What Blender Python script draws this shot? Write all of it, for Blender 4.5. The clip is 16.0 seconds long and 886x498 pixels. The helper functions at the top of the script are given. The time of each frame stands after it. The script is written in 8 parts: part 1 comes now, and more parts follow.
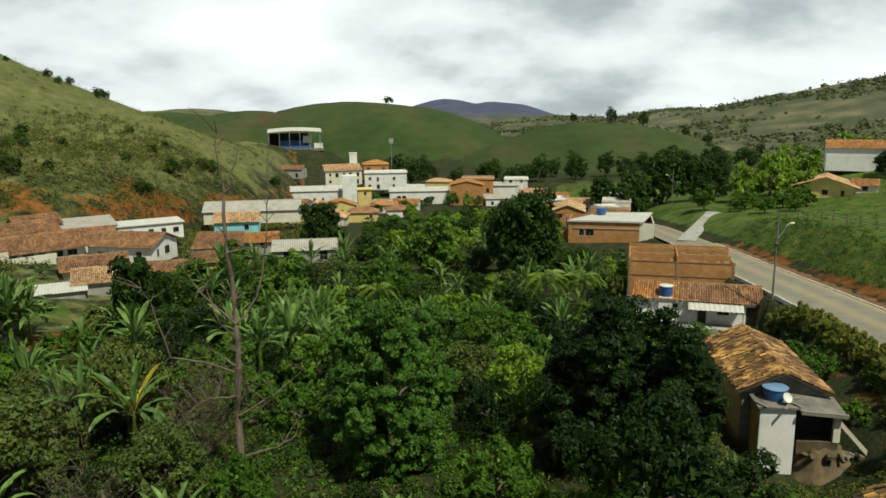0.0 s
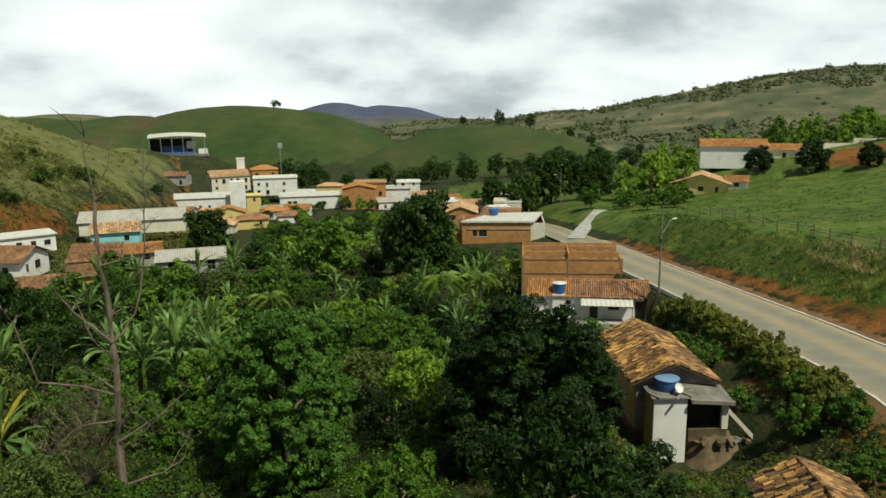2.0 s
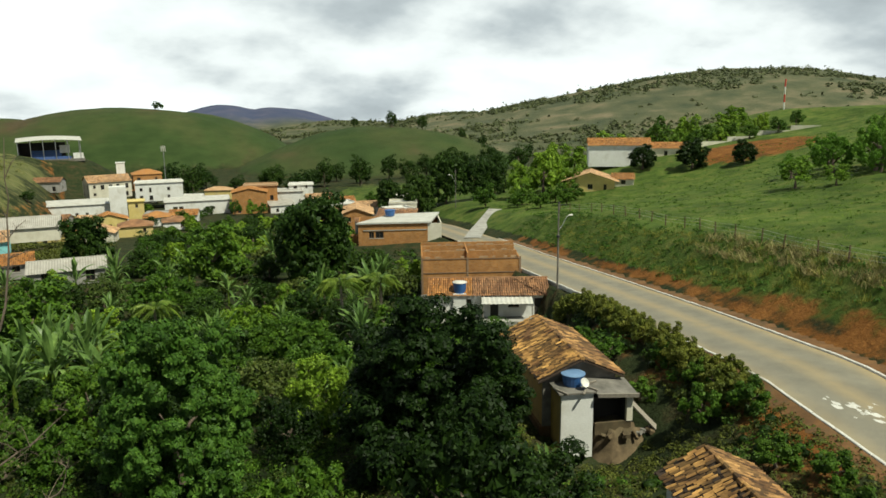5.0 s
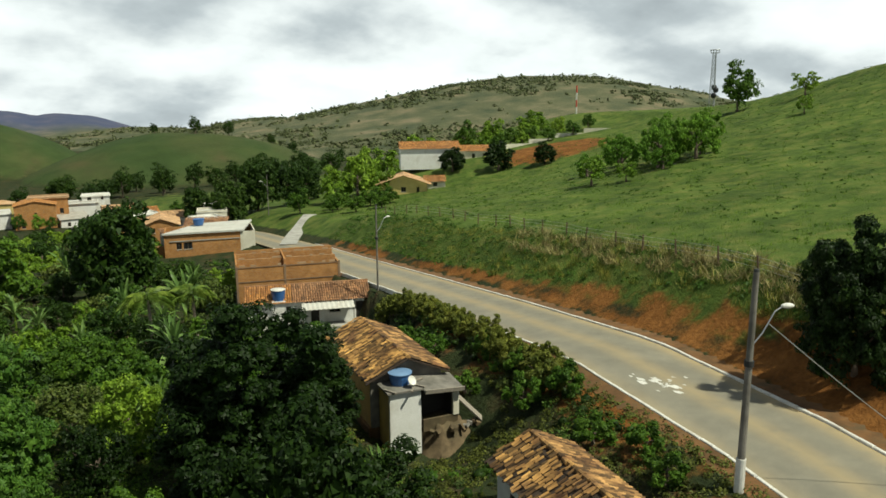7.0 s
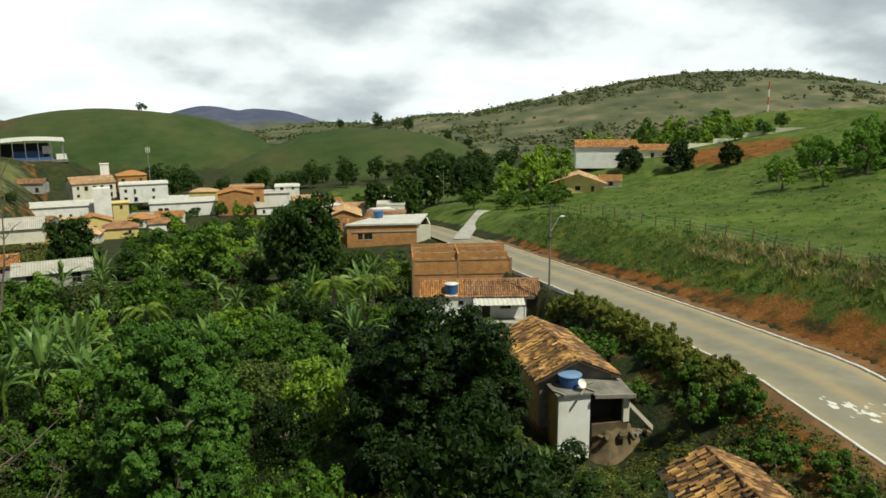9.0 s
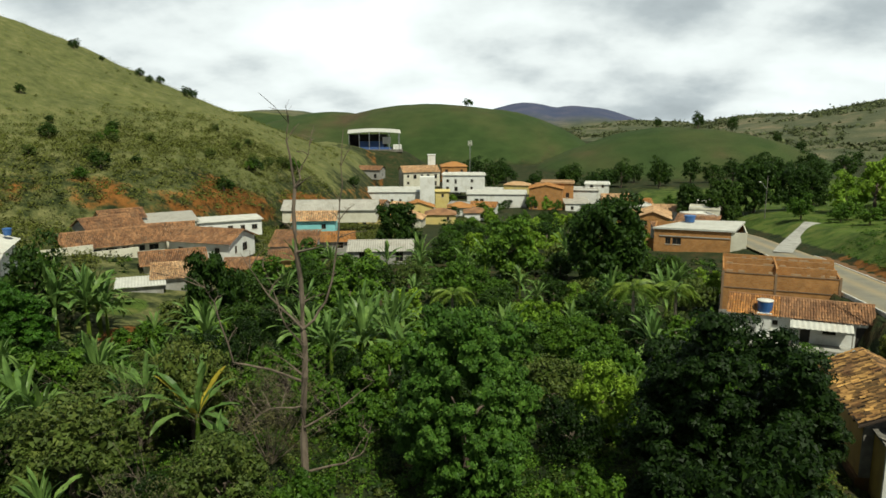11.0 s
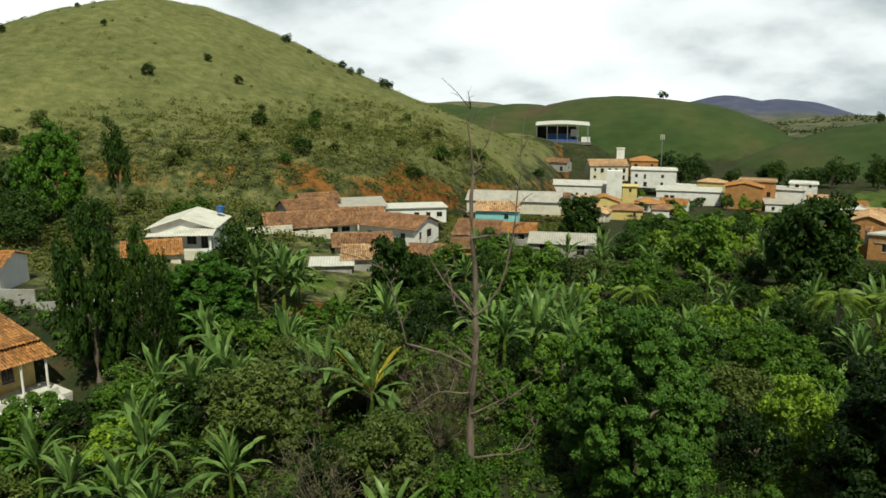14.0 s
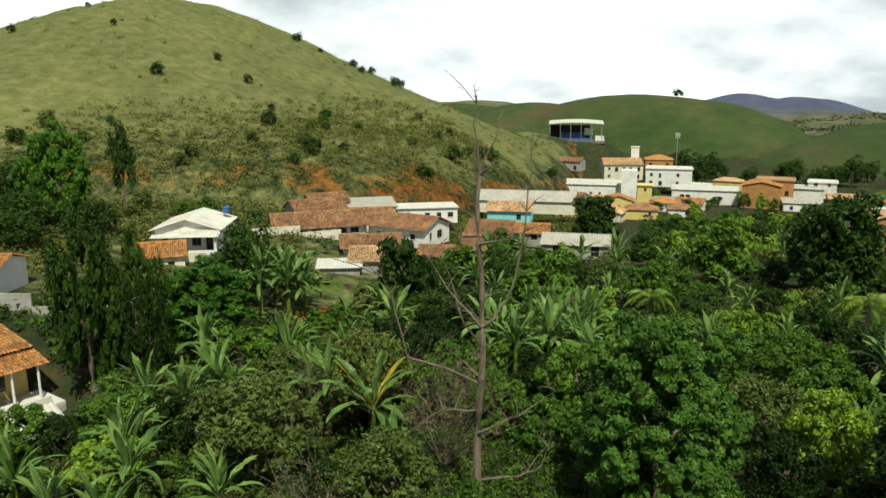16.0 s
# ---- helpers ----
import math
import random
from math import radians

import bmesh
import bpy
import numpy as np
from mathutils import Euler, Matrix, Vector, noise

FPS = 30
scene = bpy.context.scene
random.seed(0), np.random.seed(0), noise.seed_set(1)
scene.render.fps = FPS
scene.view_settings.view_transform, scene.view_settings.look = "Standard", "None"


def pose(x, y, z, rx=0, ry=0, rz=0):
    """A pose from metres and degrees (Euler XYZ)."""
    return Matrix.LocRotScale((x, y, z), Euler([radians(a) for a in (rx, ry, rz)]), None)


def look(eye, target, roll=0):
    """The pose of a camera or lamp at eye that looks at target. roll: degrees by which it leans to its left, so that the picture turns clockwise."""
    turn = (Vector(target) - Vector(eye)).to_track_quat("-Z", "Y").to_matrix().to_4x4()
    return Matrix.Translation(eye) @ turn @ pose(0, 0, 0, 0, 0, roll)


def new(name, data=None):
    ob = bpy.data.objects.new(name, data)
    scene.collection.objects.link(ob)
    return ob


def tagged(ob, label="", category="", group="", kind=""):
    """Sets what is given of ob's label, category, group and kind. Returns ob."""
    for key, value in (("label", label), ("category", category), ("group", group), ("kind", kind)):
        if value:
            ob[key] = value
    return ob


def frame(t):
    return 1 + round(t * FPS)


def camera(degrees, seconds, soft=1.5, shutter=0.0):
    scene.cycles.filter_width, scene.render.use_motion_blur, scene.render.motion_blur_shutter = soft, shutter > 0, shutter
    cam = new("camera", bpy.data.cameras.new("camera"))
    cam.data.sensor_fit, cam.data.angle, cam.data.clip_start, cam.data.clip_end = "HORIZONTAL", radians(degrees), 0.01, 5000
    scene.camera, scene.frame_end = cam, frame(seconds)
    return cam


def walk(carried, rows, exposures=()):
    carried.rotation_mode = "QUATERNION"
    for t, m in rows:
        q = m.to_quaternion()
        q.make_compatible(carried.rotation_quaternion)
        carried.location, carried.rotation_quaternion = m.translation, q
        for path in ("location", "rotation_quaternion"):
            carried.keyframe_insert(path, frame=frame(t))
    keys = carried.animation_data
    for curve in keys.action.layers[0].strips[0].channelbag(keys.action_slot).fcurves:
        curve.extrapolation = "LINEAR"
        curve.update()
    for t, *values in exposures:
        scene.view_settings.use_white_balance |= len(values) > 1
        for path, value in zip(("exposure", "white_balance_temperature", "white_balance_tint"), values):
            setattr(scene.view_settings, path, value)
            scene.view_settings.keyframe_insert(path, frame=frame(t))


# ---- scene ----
cam = camera(60.50, 16.0, 1.6)
PATH = [
    (0.0, pose(0.00, 0.00, 22.40, 78.31, 0.55, 0.00)),
    (0.5, pose(0.02, 0.34, 22.31, 78.49, 0.56, -0.07)),
    (1.0, pose(0.03, 0.59, 22.26, 78.53, 0.55, -1.37)),
    (1.5, pose(0.02, 0.81, 22.21, 78.57, 0.63, -4.46)),
    (2.0, pose(0.01, 1.06, 22.18, 78.48, 0.70, -8.16)),
    (2.5, pose(-0.02, 1.34, 22.12, 78.44, 0.79, -11.78)),
    (3.0, pose(-0.12, 1.63, 22.03, 78.48, 0.78, -14.03)),
    (5.5, pose(-0.14, 2.83, 21.64, 78.59, 0.56, -17.86)),
    (6.0, pose(-0.12, 3.01, 21.50, 78.74, 0.54, -21.92)),
    (6.5, pose(-0.17, 3.16, 21.38, 78.79, 0.36, -27.27)),
    (7.0, pose(-0.28, 3.21, 21.36, 78.82, 0.50, -30.32)),
    (7.5, pose(-0.45, 3.17, 21.42, 78.81, 0.51, -30.25)),
    (8.0, pose(-0.65, 3.06, 21.52, 78.75, 0.50, -27.37)),
    (8.5, pose(-0.82, 2.94, 21.66, 78.69, 0.53, -22.64)),
    (11.0, pose(-0.55, 3.48, 21.72, 78.60, 0.10, 5.87)),
    (11.5, pose(-0.50, 3.39, 21.71, 78.60, 0.11, 11.36)),
    (12.0, pose(-0.42, 3.37, 21.71, 78.58, 0.08, 16.15)),
    (12.5, pose(-0.33, 3.36, 21.67, 78.56, 0.05, 18.21)),
    (13.0, pose(-0.27, 3.43, 21.63, 78.51, 0.07, 19.20)),
    (13.5, pose(-0.26, 3.65, 21.54, 78.37, 0.04, 19.76)),
    (14.0, pose(-0.36, 4.12, 21.46, 78.05, 0.01, 19.89)),
    (14.5, pose(-0.54, 4.82, 21.40, 77.86, 0.08, 20.12)),
    (15.0, pose(-0.68, 5.57, 21.34, 77.85, 0.16, 20.82)),
    (15.5, pose(-0.79, 6.21, 21.28, 77.88, 0.24, 20.81)),
    (16.0, pose(-0.89, 6.72, 21.21, 78.00, 0.24, 20.86)),
]
walk(cam, PATH, ((0.0, -0.14, 6400, 0), (2.5, -0.1, 6400, 0), (5.5, 0.02, 6400, 0), (8.5, 0.02, 6400, 0), (11.0, -0.08, 6400, 0), (14.0, -0.05, 6400, 0), (14.5, 0.15, 6400, 0), (16.0, 0.15, 6400, 0)))

# ---- light ----
SUN_AZ, SUN_EL = 146.0, 58.0   # compass-like: degrees clockwise from +y
world = bpy.data.worlds.new("sky")
scene.world = world
world.use_nodes = True


def build_sky(nt):
    n, l = nt.nodes, nt.links
    n.clear()
    out = n.new("ShaderNodeOutputWorld")
    bg = n.new("ShaderNodeBackground")
    sky = n.new("ShaderNodeTexSky")
    sky.sky_type, sky.sun_disc = "NISHITA", False
    sky.sun_elevation, sky.sun_rotation = radians(SUN_EL), radians(SUN_AZ)
    tc = n.new("ShaderNodeTexCoord")
    sep = n.new("ShaderNodeSeparateXYZ")
    l.new(tc.outputs["Generated"], sep.inputs[0])

    def math_node(op, a, b=None, clamp=False):
        m = n.new("ShaderNodeMath")
        m.operation, m.use_clamp = op, clamp
        for i, v in enumerate((a, b)):
            if v is None:
                continue
            if isinstance(v, (int, float)):
                m.inputs[i].default_value = v
            else:
                l.new(v, m.inputs[i])
        return m.outputs[0]
    # a flat cloud deck seen from below: directions divided by their rise
    rise = math_node("MAXIMUM", math_node("ADD", sep.outputs[2], 0.42), 0.12)
    u = math_node("DIVIDE", sep.outputs[0], rise)
    v = math_node("DIVIDE", sep.outputs[1], rise)
    comb = n.new("ShaderNodeCombineXYZ")
    l.new(u, comb.inputs[0])
    l.new(v, comb.inputs[1])

    def cloud(scale, detail, rough, shift):
        t = n.new("ShaderNodeTexNoise")
        t.inputs["Scale"].default_value, t.inputs["Detail"].default_value = scale, detail
        t.inputs["Roughness"].default_value = rough
        mp = n.new("ShaderNodeVectorMath")
        mp.operation = "ADD"
        mp.inputs[1].default_value = shift
        l.new(comb.outputs[0], mp.inputs[0])
        l.new(mp.outputs[0], t.inputs["Vector"])
        return t.outputs["Fac"]
    body = cloud(1.55, 6.0, 0.48, (1.3, 2.2, 0.0))
    veil = cloud(5.0, 5.0, 0.55, (9.0, 2.0, 4.0))
    dens = math_node("ADD", math_node("MULTIPLY", body, 0.85), math_node("MULTIPLY", veil, 0.19))
    # white towards the horizon, heavier grey cloud overhead
    lift = n.new("ShaderNodeMapRange")
    lift.interpolation_type = "SMOOTHSTEP"
    lift.inputs["From Min"].default_value, lift.inputs["From Max"].default_value = 0.06, 0.5
    lift.inputs["To Min"].default_value, lift.inputs["To Max"].default_value = -0.02, 0.34
    l.new(sep.outputs[2], lift.inputs["Value"])
    dens = math_node("ADD", dens, lift.outputs[0])
    ramp = n.new("ShaderNodeValToRGB")
    e = ramp.color_ramp.elements
    e[0].position, e[0].color = 0.4, (1.75, 1.77, 1.79, 1)
    e[1].position, e[1].color = 0.8, (0.3, 0.34, 0.39, 1)
    for p, c in ((0.51, (1.42, 1.44, 1.47, 1)), (0.61, (0.84, 0.89, 0.95, 1))):
        k = e.new(p)
        k.color = c
    l.new(dens, ramp.inputs[0])
    # thin places let a little of the blue through
    gap = math_node("MULTIPLY", math_node("LESS_THAN", dens, 0.30), 0.4)
    mix = n.new("ShaderNodeMix")
    mix.data_type = "RGBA"
    skyb = n.new("ShaderNodeVectorMath")
    skyb.operation = "SCALE"
    skyb.inputs["Scale"].default_value = 0.12
    l.new(sky.outputs[0], skyb.inputs[0])
    l.new(gap, mix.inputs["Factor"])
    l.new(ramp.outputs[0], mix.inputs["A"])
    l.new(skyb.outputs[0], mix.inputs["B"])
    l.new(mix.outputs["Result"], bg.inputs[0])
    bg.inputs[1].default_value = 0.66
    l.new(bg.outputs[0], out.inputs[0])


build_sky(world.node_tree)
sun = new("sun", bpy.data.lights.new("sun", "SUN"))
sun.data.energy, sun.data.angle, sun.data.color = 5.0, radians(1.5), (1.0, 0.94, 0.78)
_a, _e = radians(SUN_AZ), radians(SUN_EL)
sun.matrix_world = look((math.sin(_a) * math.cos(_e), math.cos(_a) * math.cos(_e), math.sin(_e)), (0, 0, 0))

# ---- materials ----


def nodes_of(name):
    m = bpy.data.materials.new(name)
    m.use_nodes = True
    nt = m.node_tree
    return m, nt, nt.nodes, nt.links, nt.nodes["Principled BSDF"]


def position(n, l, stretch=None):
    g = n.new("ShaderNodeNewGeometry")
    if not stretch:
        return g.outputs["Position"]
    v = n.new("ShaderNodeVectorMath")
    v.operation = "MULTIPLY"
    v.inputs[1].default_value = stretch
    l.new(g.outputs["Position"], v.inputs[0])
    return v.outputs[0]


def noise_tex(n, l, vec, scale, detail=4.0, rough=0.55):
    t = n.new("ShaderNodeTexNoise")
    t.inputs["Scale"].default_value, t.inputs["Detail"].default_value = scale, detail
    t.inputs["Roughness"].default_value = rough
    l.new(vec, t.inputs["Vector"])
    return t.outputs["Fac"]


def ramp_of(n, l, fac, stops):
    r = n.new("ShaderNodeValToRGB")
    e = r.color_ramp.elements
    e[0].position, e[0].color = stops[0][0], (*stops[0][1], 1)
    e[1].position, e[1].color = stops[-1][0], (*stops[-1][1], 1)
    for p, c in stops[1:-1]:
        k = e.new(p)
        k.color = (*c, 1)
    l.new(fac, r.inputs[0])
    return r.outputs[0]


def mixed(n, l, fac, a, b, mode="MIX"):
    m = n.new("ShaderNodeMix")
    m.data_type, m.blend_type = "RGBA", mode
    for key, v in (("Factor", fac), ("A", a), ("B", b)):
        s = m.inputs[key] if key == "Factor" else [i for i in m.inputs if i.name == key and i.type == "RGBA"][0]
        if isinstance(v, (int, float)):
            s.default_value = v
        elif isinstance(v, tuple):
            s.default_value = (*v, 1)
        else:
            l.new(v, s)
    return [o for o in m.outputs if o.type == "RGBA"][0]


def bumped(n, l, b, height, strength, dist=0.02):
    k = n.new("ShaderNodeBump")
    k.inputs["Strength"].default_value, k.inputs["Distance"].default_value = strength, dist
    l.new(height, k.inputs["Height"])
    l.new(k.outputs[0], b.inputs["Normal"])


def surface(name, a, b, scale=2.0, rough=0.85, bump=0.3, stain=None, fine=18.0, vary="", metal=0.0, stretch=None):
    """Two-tone weathered surface: coarse patches between a and b, fine grain, optional darker stains."""
    m, nt, n, l, p = nodes_of(name)
    pos = position(n, l, stretch)
    col = ramp_of(n, l, noise_tex(n, l, pos, scale, 6), ((0.32, a), (0.68, b)))
    grain = noise_tex(n, l, pos, fine, 3)
    col = mixed(n, l, 0.35, col, ramp_of(n, l, grain, ((0.3, (0.45, 0.45, 0.45)), (0.7, (1, 1, 1)))), "MULTIPLY")
    if stain:
        s = noise_tex(n, l, position(n, l, (1.0, 1.0, 0.6)), 0.6, 8, 0.6)
        k = ramp_of(n, l, s, ((0.5, (0, 0, 0)), (0.74, (0.85, 0.85, 0.85))))
        col = mixed(n, l, k, col, stain)
    if vary:
        if vary == "object":
            r = n.new("ShaderNodeObjectInfo").outputs["Random"]
        else:
            r = n.new("ShaderNodeNewGeometry").outputs["Random Per Island"]
        stops = ((0.0, (0.07, 0.06, 0.055)), (0.3, (0.24, 0.21, 0.18)), (0.55, (0.75, 0.68, 0.58)), (1.0, (1.6, 1.5, 1.3))) if name.startswith("tile_old") else ((0.0, (0.42, 0.38, 0.36)), (0.5, (0.85, 0.85, 0.85)), (1.0, (1.3, 1.25, 1.15)))
        col = mixed(n, l, 0.8, col, ramp_of(n, l, r, stops), "MULTIPLY")
    l.new(col, p.inputs["Base Color"])
    p.inputs["Roughness"].default_value, p.inputs["Metallic"].default_value = rough, metal
    bumped(n, l, p, grain, bump)
    return m


def foliage(name, stops, rough=0.55, through_light=0.16):
    m, nt, n, l, p = nodes_of(name)
    r = n.new("ShaderNodeNewGeometry").outputs["Random Per Island"]
    col = ramp_of(n, l, r, tuple((p0, (c[0] * 0.95, c[1], c[2] * 0.72)) for p0, c in stops))
    o = n.new("ShaderNodeObjectInfo").outputs["Random"]
    col = mixed(n, l, 1.0, col, ramp_of(n, l, o, ((0.0, (0.72, 0.78, 0.7)), (1.0, (1.2, 1.12, 1.0)))), "MULTIPLY")
    patch = noise_tex(n, l, position(n, l), 1.1, 3)
    col = mixed(n, l, 0.75, col, ramp_of(n, l, patch, ((0.3, (0.38, 0.46, 0.36)), (0.7, (1.55, 1.55, 1.3)))), "MULTIPLY")
    l.new(col, p.inputs["Base Color"])
    p.inputs["Roughness"].default_value = rough
    p.inputs["Specular IOR Level"].default_value = 0.16
    t = n.new("ShaderNodeBsdfTranslucent")
    l.new(col, t.inputs[0])
    mx = n.new("ShaderNodeMixShader")
    mx.inputs[0].default_value = through_light
    l.new(p.outputs[0], mx.inputs[1])
    l.new(t.outputs[0], mx.inputs[2])
    l.new(mx.outputs[0], n["Material Output"].inputs[0])
    return m


MAT = {}
MAT["plaster_white"] = surface("plaster_white", (0.74, 0.73, 0.69), (0.82, 0.81, 0.78), 0.8, 0.9, 0.2, (0.5, 0.47, 0.4))
MAT["plaster_cream"] = surface("plaster_cream", (0.66, 0.62, 0.5), (0.74, 0.7, 0.58), 0.8, 0.9, 0.2, (0.5, 0.45, 0.34))
MAT["plaster_yellow"] = surface("plaster_yellow", (0.62, 0.48, 0.16), (0.7, 0.56, 0.22), 0.8, 0.9, 0.2, (0.5, 0.4, 0.2))
MAT["plaster_ochre"] = surface("plaster_ochre", (0.46, 0.27, 0.075), (0.54, 0.34, 0.11), 0.8, 0.9, 0.2, (0.25, 0.17, 0.08))
MAT["plaster_old_yellow"] = surface("plaster_old_yellow", (0.52, 0.33, 0.085), (0.66, 0.46, 0.15), 0.8, 0.9, 0.2, (0.3, 0.2, 0.09))
MAT["plaster_turquoise"] = surface("plaster_turquoise", (0.24, 0.58, 0.6), (0.3, 0.66, 0.68), 0.8, 0.9, 0.2)
MAT["plaster_grey"] = surface("plaster_grey", (0.3, 0.29, 0.27), (0.42, 0.4, 0.37), 0.8, 0.95, 0.4, (0.2, 0.18, 0.15))
MAT["concrete"] = surface("concrete", (0.32, 0.31, 0.28), (0.44, 0.42, 0.38), 0.9, 0.9, 0.4, (0.2, 0.19, 0.17))
MAT["beam_brown"] = surface("beam_brown", (0.2, 0.13, 0.08), (0.3, 0.2, 0.12), 0.9, 0.9, 0.4, (0.14, 0.09, 0.06))
MAT["pale_concrete"] = surface("pale_concrete", (0.55, 0.53, 0.48), (0.66, 0.64, 0.58), 0.7, 0.9, 0.3, (0.42, 0.4, 0.34))
MAT["wood_dark"] = surface("wood_dark", (0.1, 0.065, 0.04), (0.17, 0.11, 0.07), 3.0, 0.8, 0.4, None, 30, "", 0, (4, 4, 0.5))
MAT["wood_grey"] = surface("wood_grey", (0.22, 0.19, 0.15), (0.33, 0.29, 0.24), 3.0, 0.85, 0.4, None, 30, "", 0, (4, 4, 0.5))
MAT["metal_grey"] = surface("metal_grey", (0.4, 0.41, 0.42), (0.5, 0.5, 0.5), 2.0, 0.45, 0.1, None, 30, "", 0.8)
MAT["steel_blue"] = surface("steel_blue", (0.05, 0.1, 0.28), (0.08, 0.14, 0.34), 1.0, 0.5, 0.1)
MAT["tank_blue"] = surface("tank_blue", (0.035, 0.11, 0.32), (0.05, 0.15, 0.4), 1.5, 0.4, 0.05)
MAT["sheet_white"] = surface("sheet_white", (0.5, 0.49, 0.44), (0.64, 0.62, 0.56), 0.6, 0.6, 0.15, (0.36, 0.32, 0.26))
MAT["sheet_grey"] = surface("sheet_grey", (0.34, 0.32, 0.28), (0.46, 0.43, 0.38), 0.6, 0.8, 0.3, (0.22, 0.2, 0.16))
MAT["pane"] = surface("pane", (0.012, 0.014, 0.016), (0.02, 0.022, 0.024), 2.0, 0.12, 0.0)
# interior shade put into the colour of openings and inner walls
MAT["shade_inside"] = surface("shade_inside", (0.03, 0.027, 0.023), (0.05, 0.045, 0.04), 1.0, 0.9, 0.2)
MAT["bark"] = surface("bark", (0.09, 0.065, 0.045), (0.17, 0.13, 0.1), 2.5, 0.95, 0.7, None, 14, "", 0, (1, 1, 0.35))
MAT["bark_pale"] = surface("bark_pale", (0.2, 0.16, 0.12), (0.34, 0.28, 0.22), 2.5, 0.95, 0.7, None, 14, "", 0, (1, 1, 0.3))
MAT["white_paint"] = surface("white_paint", (0.6, 0.58, 0.52), (0.76, 0.74, 0.69), 1.5, 0.7, 0.2, (0.34, 0.28, 0.2))
MAT["red_paint"] = surface("red_paint", (0.5, 0.05, 0.03), (0.55, 0.08, 0.05), 1.5, 0.7, 0.1)
MAT["cable"] = surface("cable", (0.02, 0.02, 0.02), (0.03, 0.03, 0.03), 1.5, 0.7, 0.1)
MAT["tile_old"] = surface("tile_old", (0.12, 0.055, 0.022), (0.68, 0.41, 0.14), 0.8, 0.9, 0.3, (0.14, 0.08, 0.045), 20, "object")
MAT["tile_old_rest"] = surface("tile_old_rest", (0.12, 0.055, 0.025), (0.5, 0.3, 0.12), 0.8, 0.9, 0.3, (0.14, 0.08, 0.045), 20, "island")
MAT["tile_brown"] = surface("tile_brown", (0.2, 0.095, 0.045), (0.4, 0.21, 0.1), 0.5, 0.9, 0.3, (0.13, 0.08, 0.05), 20, "island")
MAT["tile_orange"] = surface("tile_orange", (0.36, 0.15, 0.036), (0.48, 0.23, 0.07), 0.5, 0.85, 0.3, (0.3, 0.15, 0.07), 20, "island")
MAT["tile_pale"] = surface("tile_pale", (0.45, 0.26, 0.12), (0.6, 0.4, 0.23), 0.5, 0.85, 0.3, (0.4, 0.22, 0.12), 20, "island")
MAT["leaf_mango"] = foliage("leaf_mango", ((0.0, (0.0313, 0.0740, 0.0155)), (0.6, (0.0490, 0.1060, 0.0230)), (1.0, (0.0866, 0.1570, 0.0391))))
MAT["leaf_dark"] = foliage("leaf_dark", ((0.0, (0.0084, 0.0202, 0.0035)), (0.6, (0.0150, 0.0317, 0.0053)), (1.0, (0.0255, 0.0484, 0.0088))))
# lighter copy of leaf_dark; brightness of far crowns put into the colour
MAT["leaf_dark_light"] = foliage("leaf_dark_light", ((0.0, (0.018, 0.04, 0.008)), (0.6, (0.03, 0.058, 0.011)), (1.0, (0.048, 0.085, 0.017))))
MAT["leaf_mid"] = foliage("leaf_mid", ((0.0, (0.0383, 0.0819, 0.0119)), (0.6, (0.0599, 0.1166, 0.0171)), (1.0, (0.1019, 0.1701, 0.0305))))
MAT["leaf_lime"] = foliage("leaf_lime", ((0.0, (0.1135, 0.1891, 0.0243)), (0.6, (0.1664, 0.2541, 0.0363)), (1.0, (0.2496, 0.3402, 0.0635))))
MAT["leaf_olive"] = foliage("leaf_olive", ((0.0, (0.0555, 0.0780, 0.0238)), (0.6, (0.0834, 0.1071, 0.0370)), (1.0, (0.1336, 0.1481, 0.0595))))
MAT["leaf_hedge"] = foliage("leaf_hedge", ((0.0, (0.085, 0.1, 0.026)), (0.6, (0.135, 0.145, 0.038)), (1.0, (0.21, 0.21, 0.065))))
MAT["leaf_scrub"] = foliage("leaf_scrub", ((0.0, (0.055, 0.06, 0.02)), (0.6, (0.085, 0.095, 0.03)), (1.0, (0.13, 0.14, 0.045))))
MAT["leaf_pasture"] = foliage("leaf_pasture", ((0.0, (0.1008, 0.1932, 0.0302)), (0.6, (0.1428, 0.2604, 0.0437)), (1.0, (0.2184, 0.3360, 0.0756))), 0.55, 0.3)
MAT["concrete_dark"] = surface("concrete_dark", (0.12, 0.11, 0.095), (0.24, 0.22, 0.19), 1.2, 0.9, 0.4, (0.08, 0.075, 0.06))
# shadow in the channels between roof tiles, put into the deck colour
MAT["gap_shade"] = surface("gap_shade", (0.028, 0.018, 0.012), (0.06, 0.038, 0.025), 1.5, 0.95, 0.3)
# leaf tones greyed and lightened to carry the ridges' distance haze
MAT["leaf_hazed"] = foliage("leaf_hazed", ((0.0, (0.0600, 0.0690, 0.0510)), (0.6, (0.0930, 0.1020, 0.0750)), (1.0, (0.1425, 0.1500, 0.1125))))
MAT["leaf_dull"] = foliage("leaf_dull", ((0.0, (0.06, 0.058, 0.04)), (0.6, (0.1, 0.094, 0.066)), (1.0, (0.16, 0.145, 0.11))))
MAT["leaf_straw"] = foliage("leaf_straw", ((0.0, (0.17, 0.14, 0.11)), (0.6, (0.32, 0.26, 0.2)), (1.0, (0.5, 0.42, 0.34))))
MAT["leaf_bright"] = foliage("leaf_bright", ((0.0, (0.0336, 0.0864, 0.0104)), (0.6, (0.0528, 0.1200, 0.0160)), (1.0, (0.0840, 0.1640, 0.0304))))
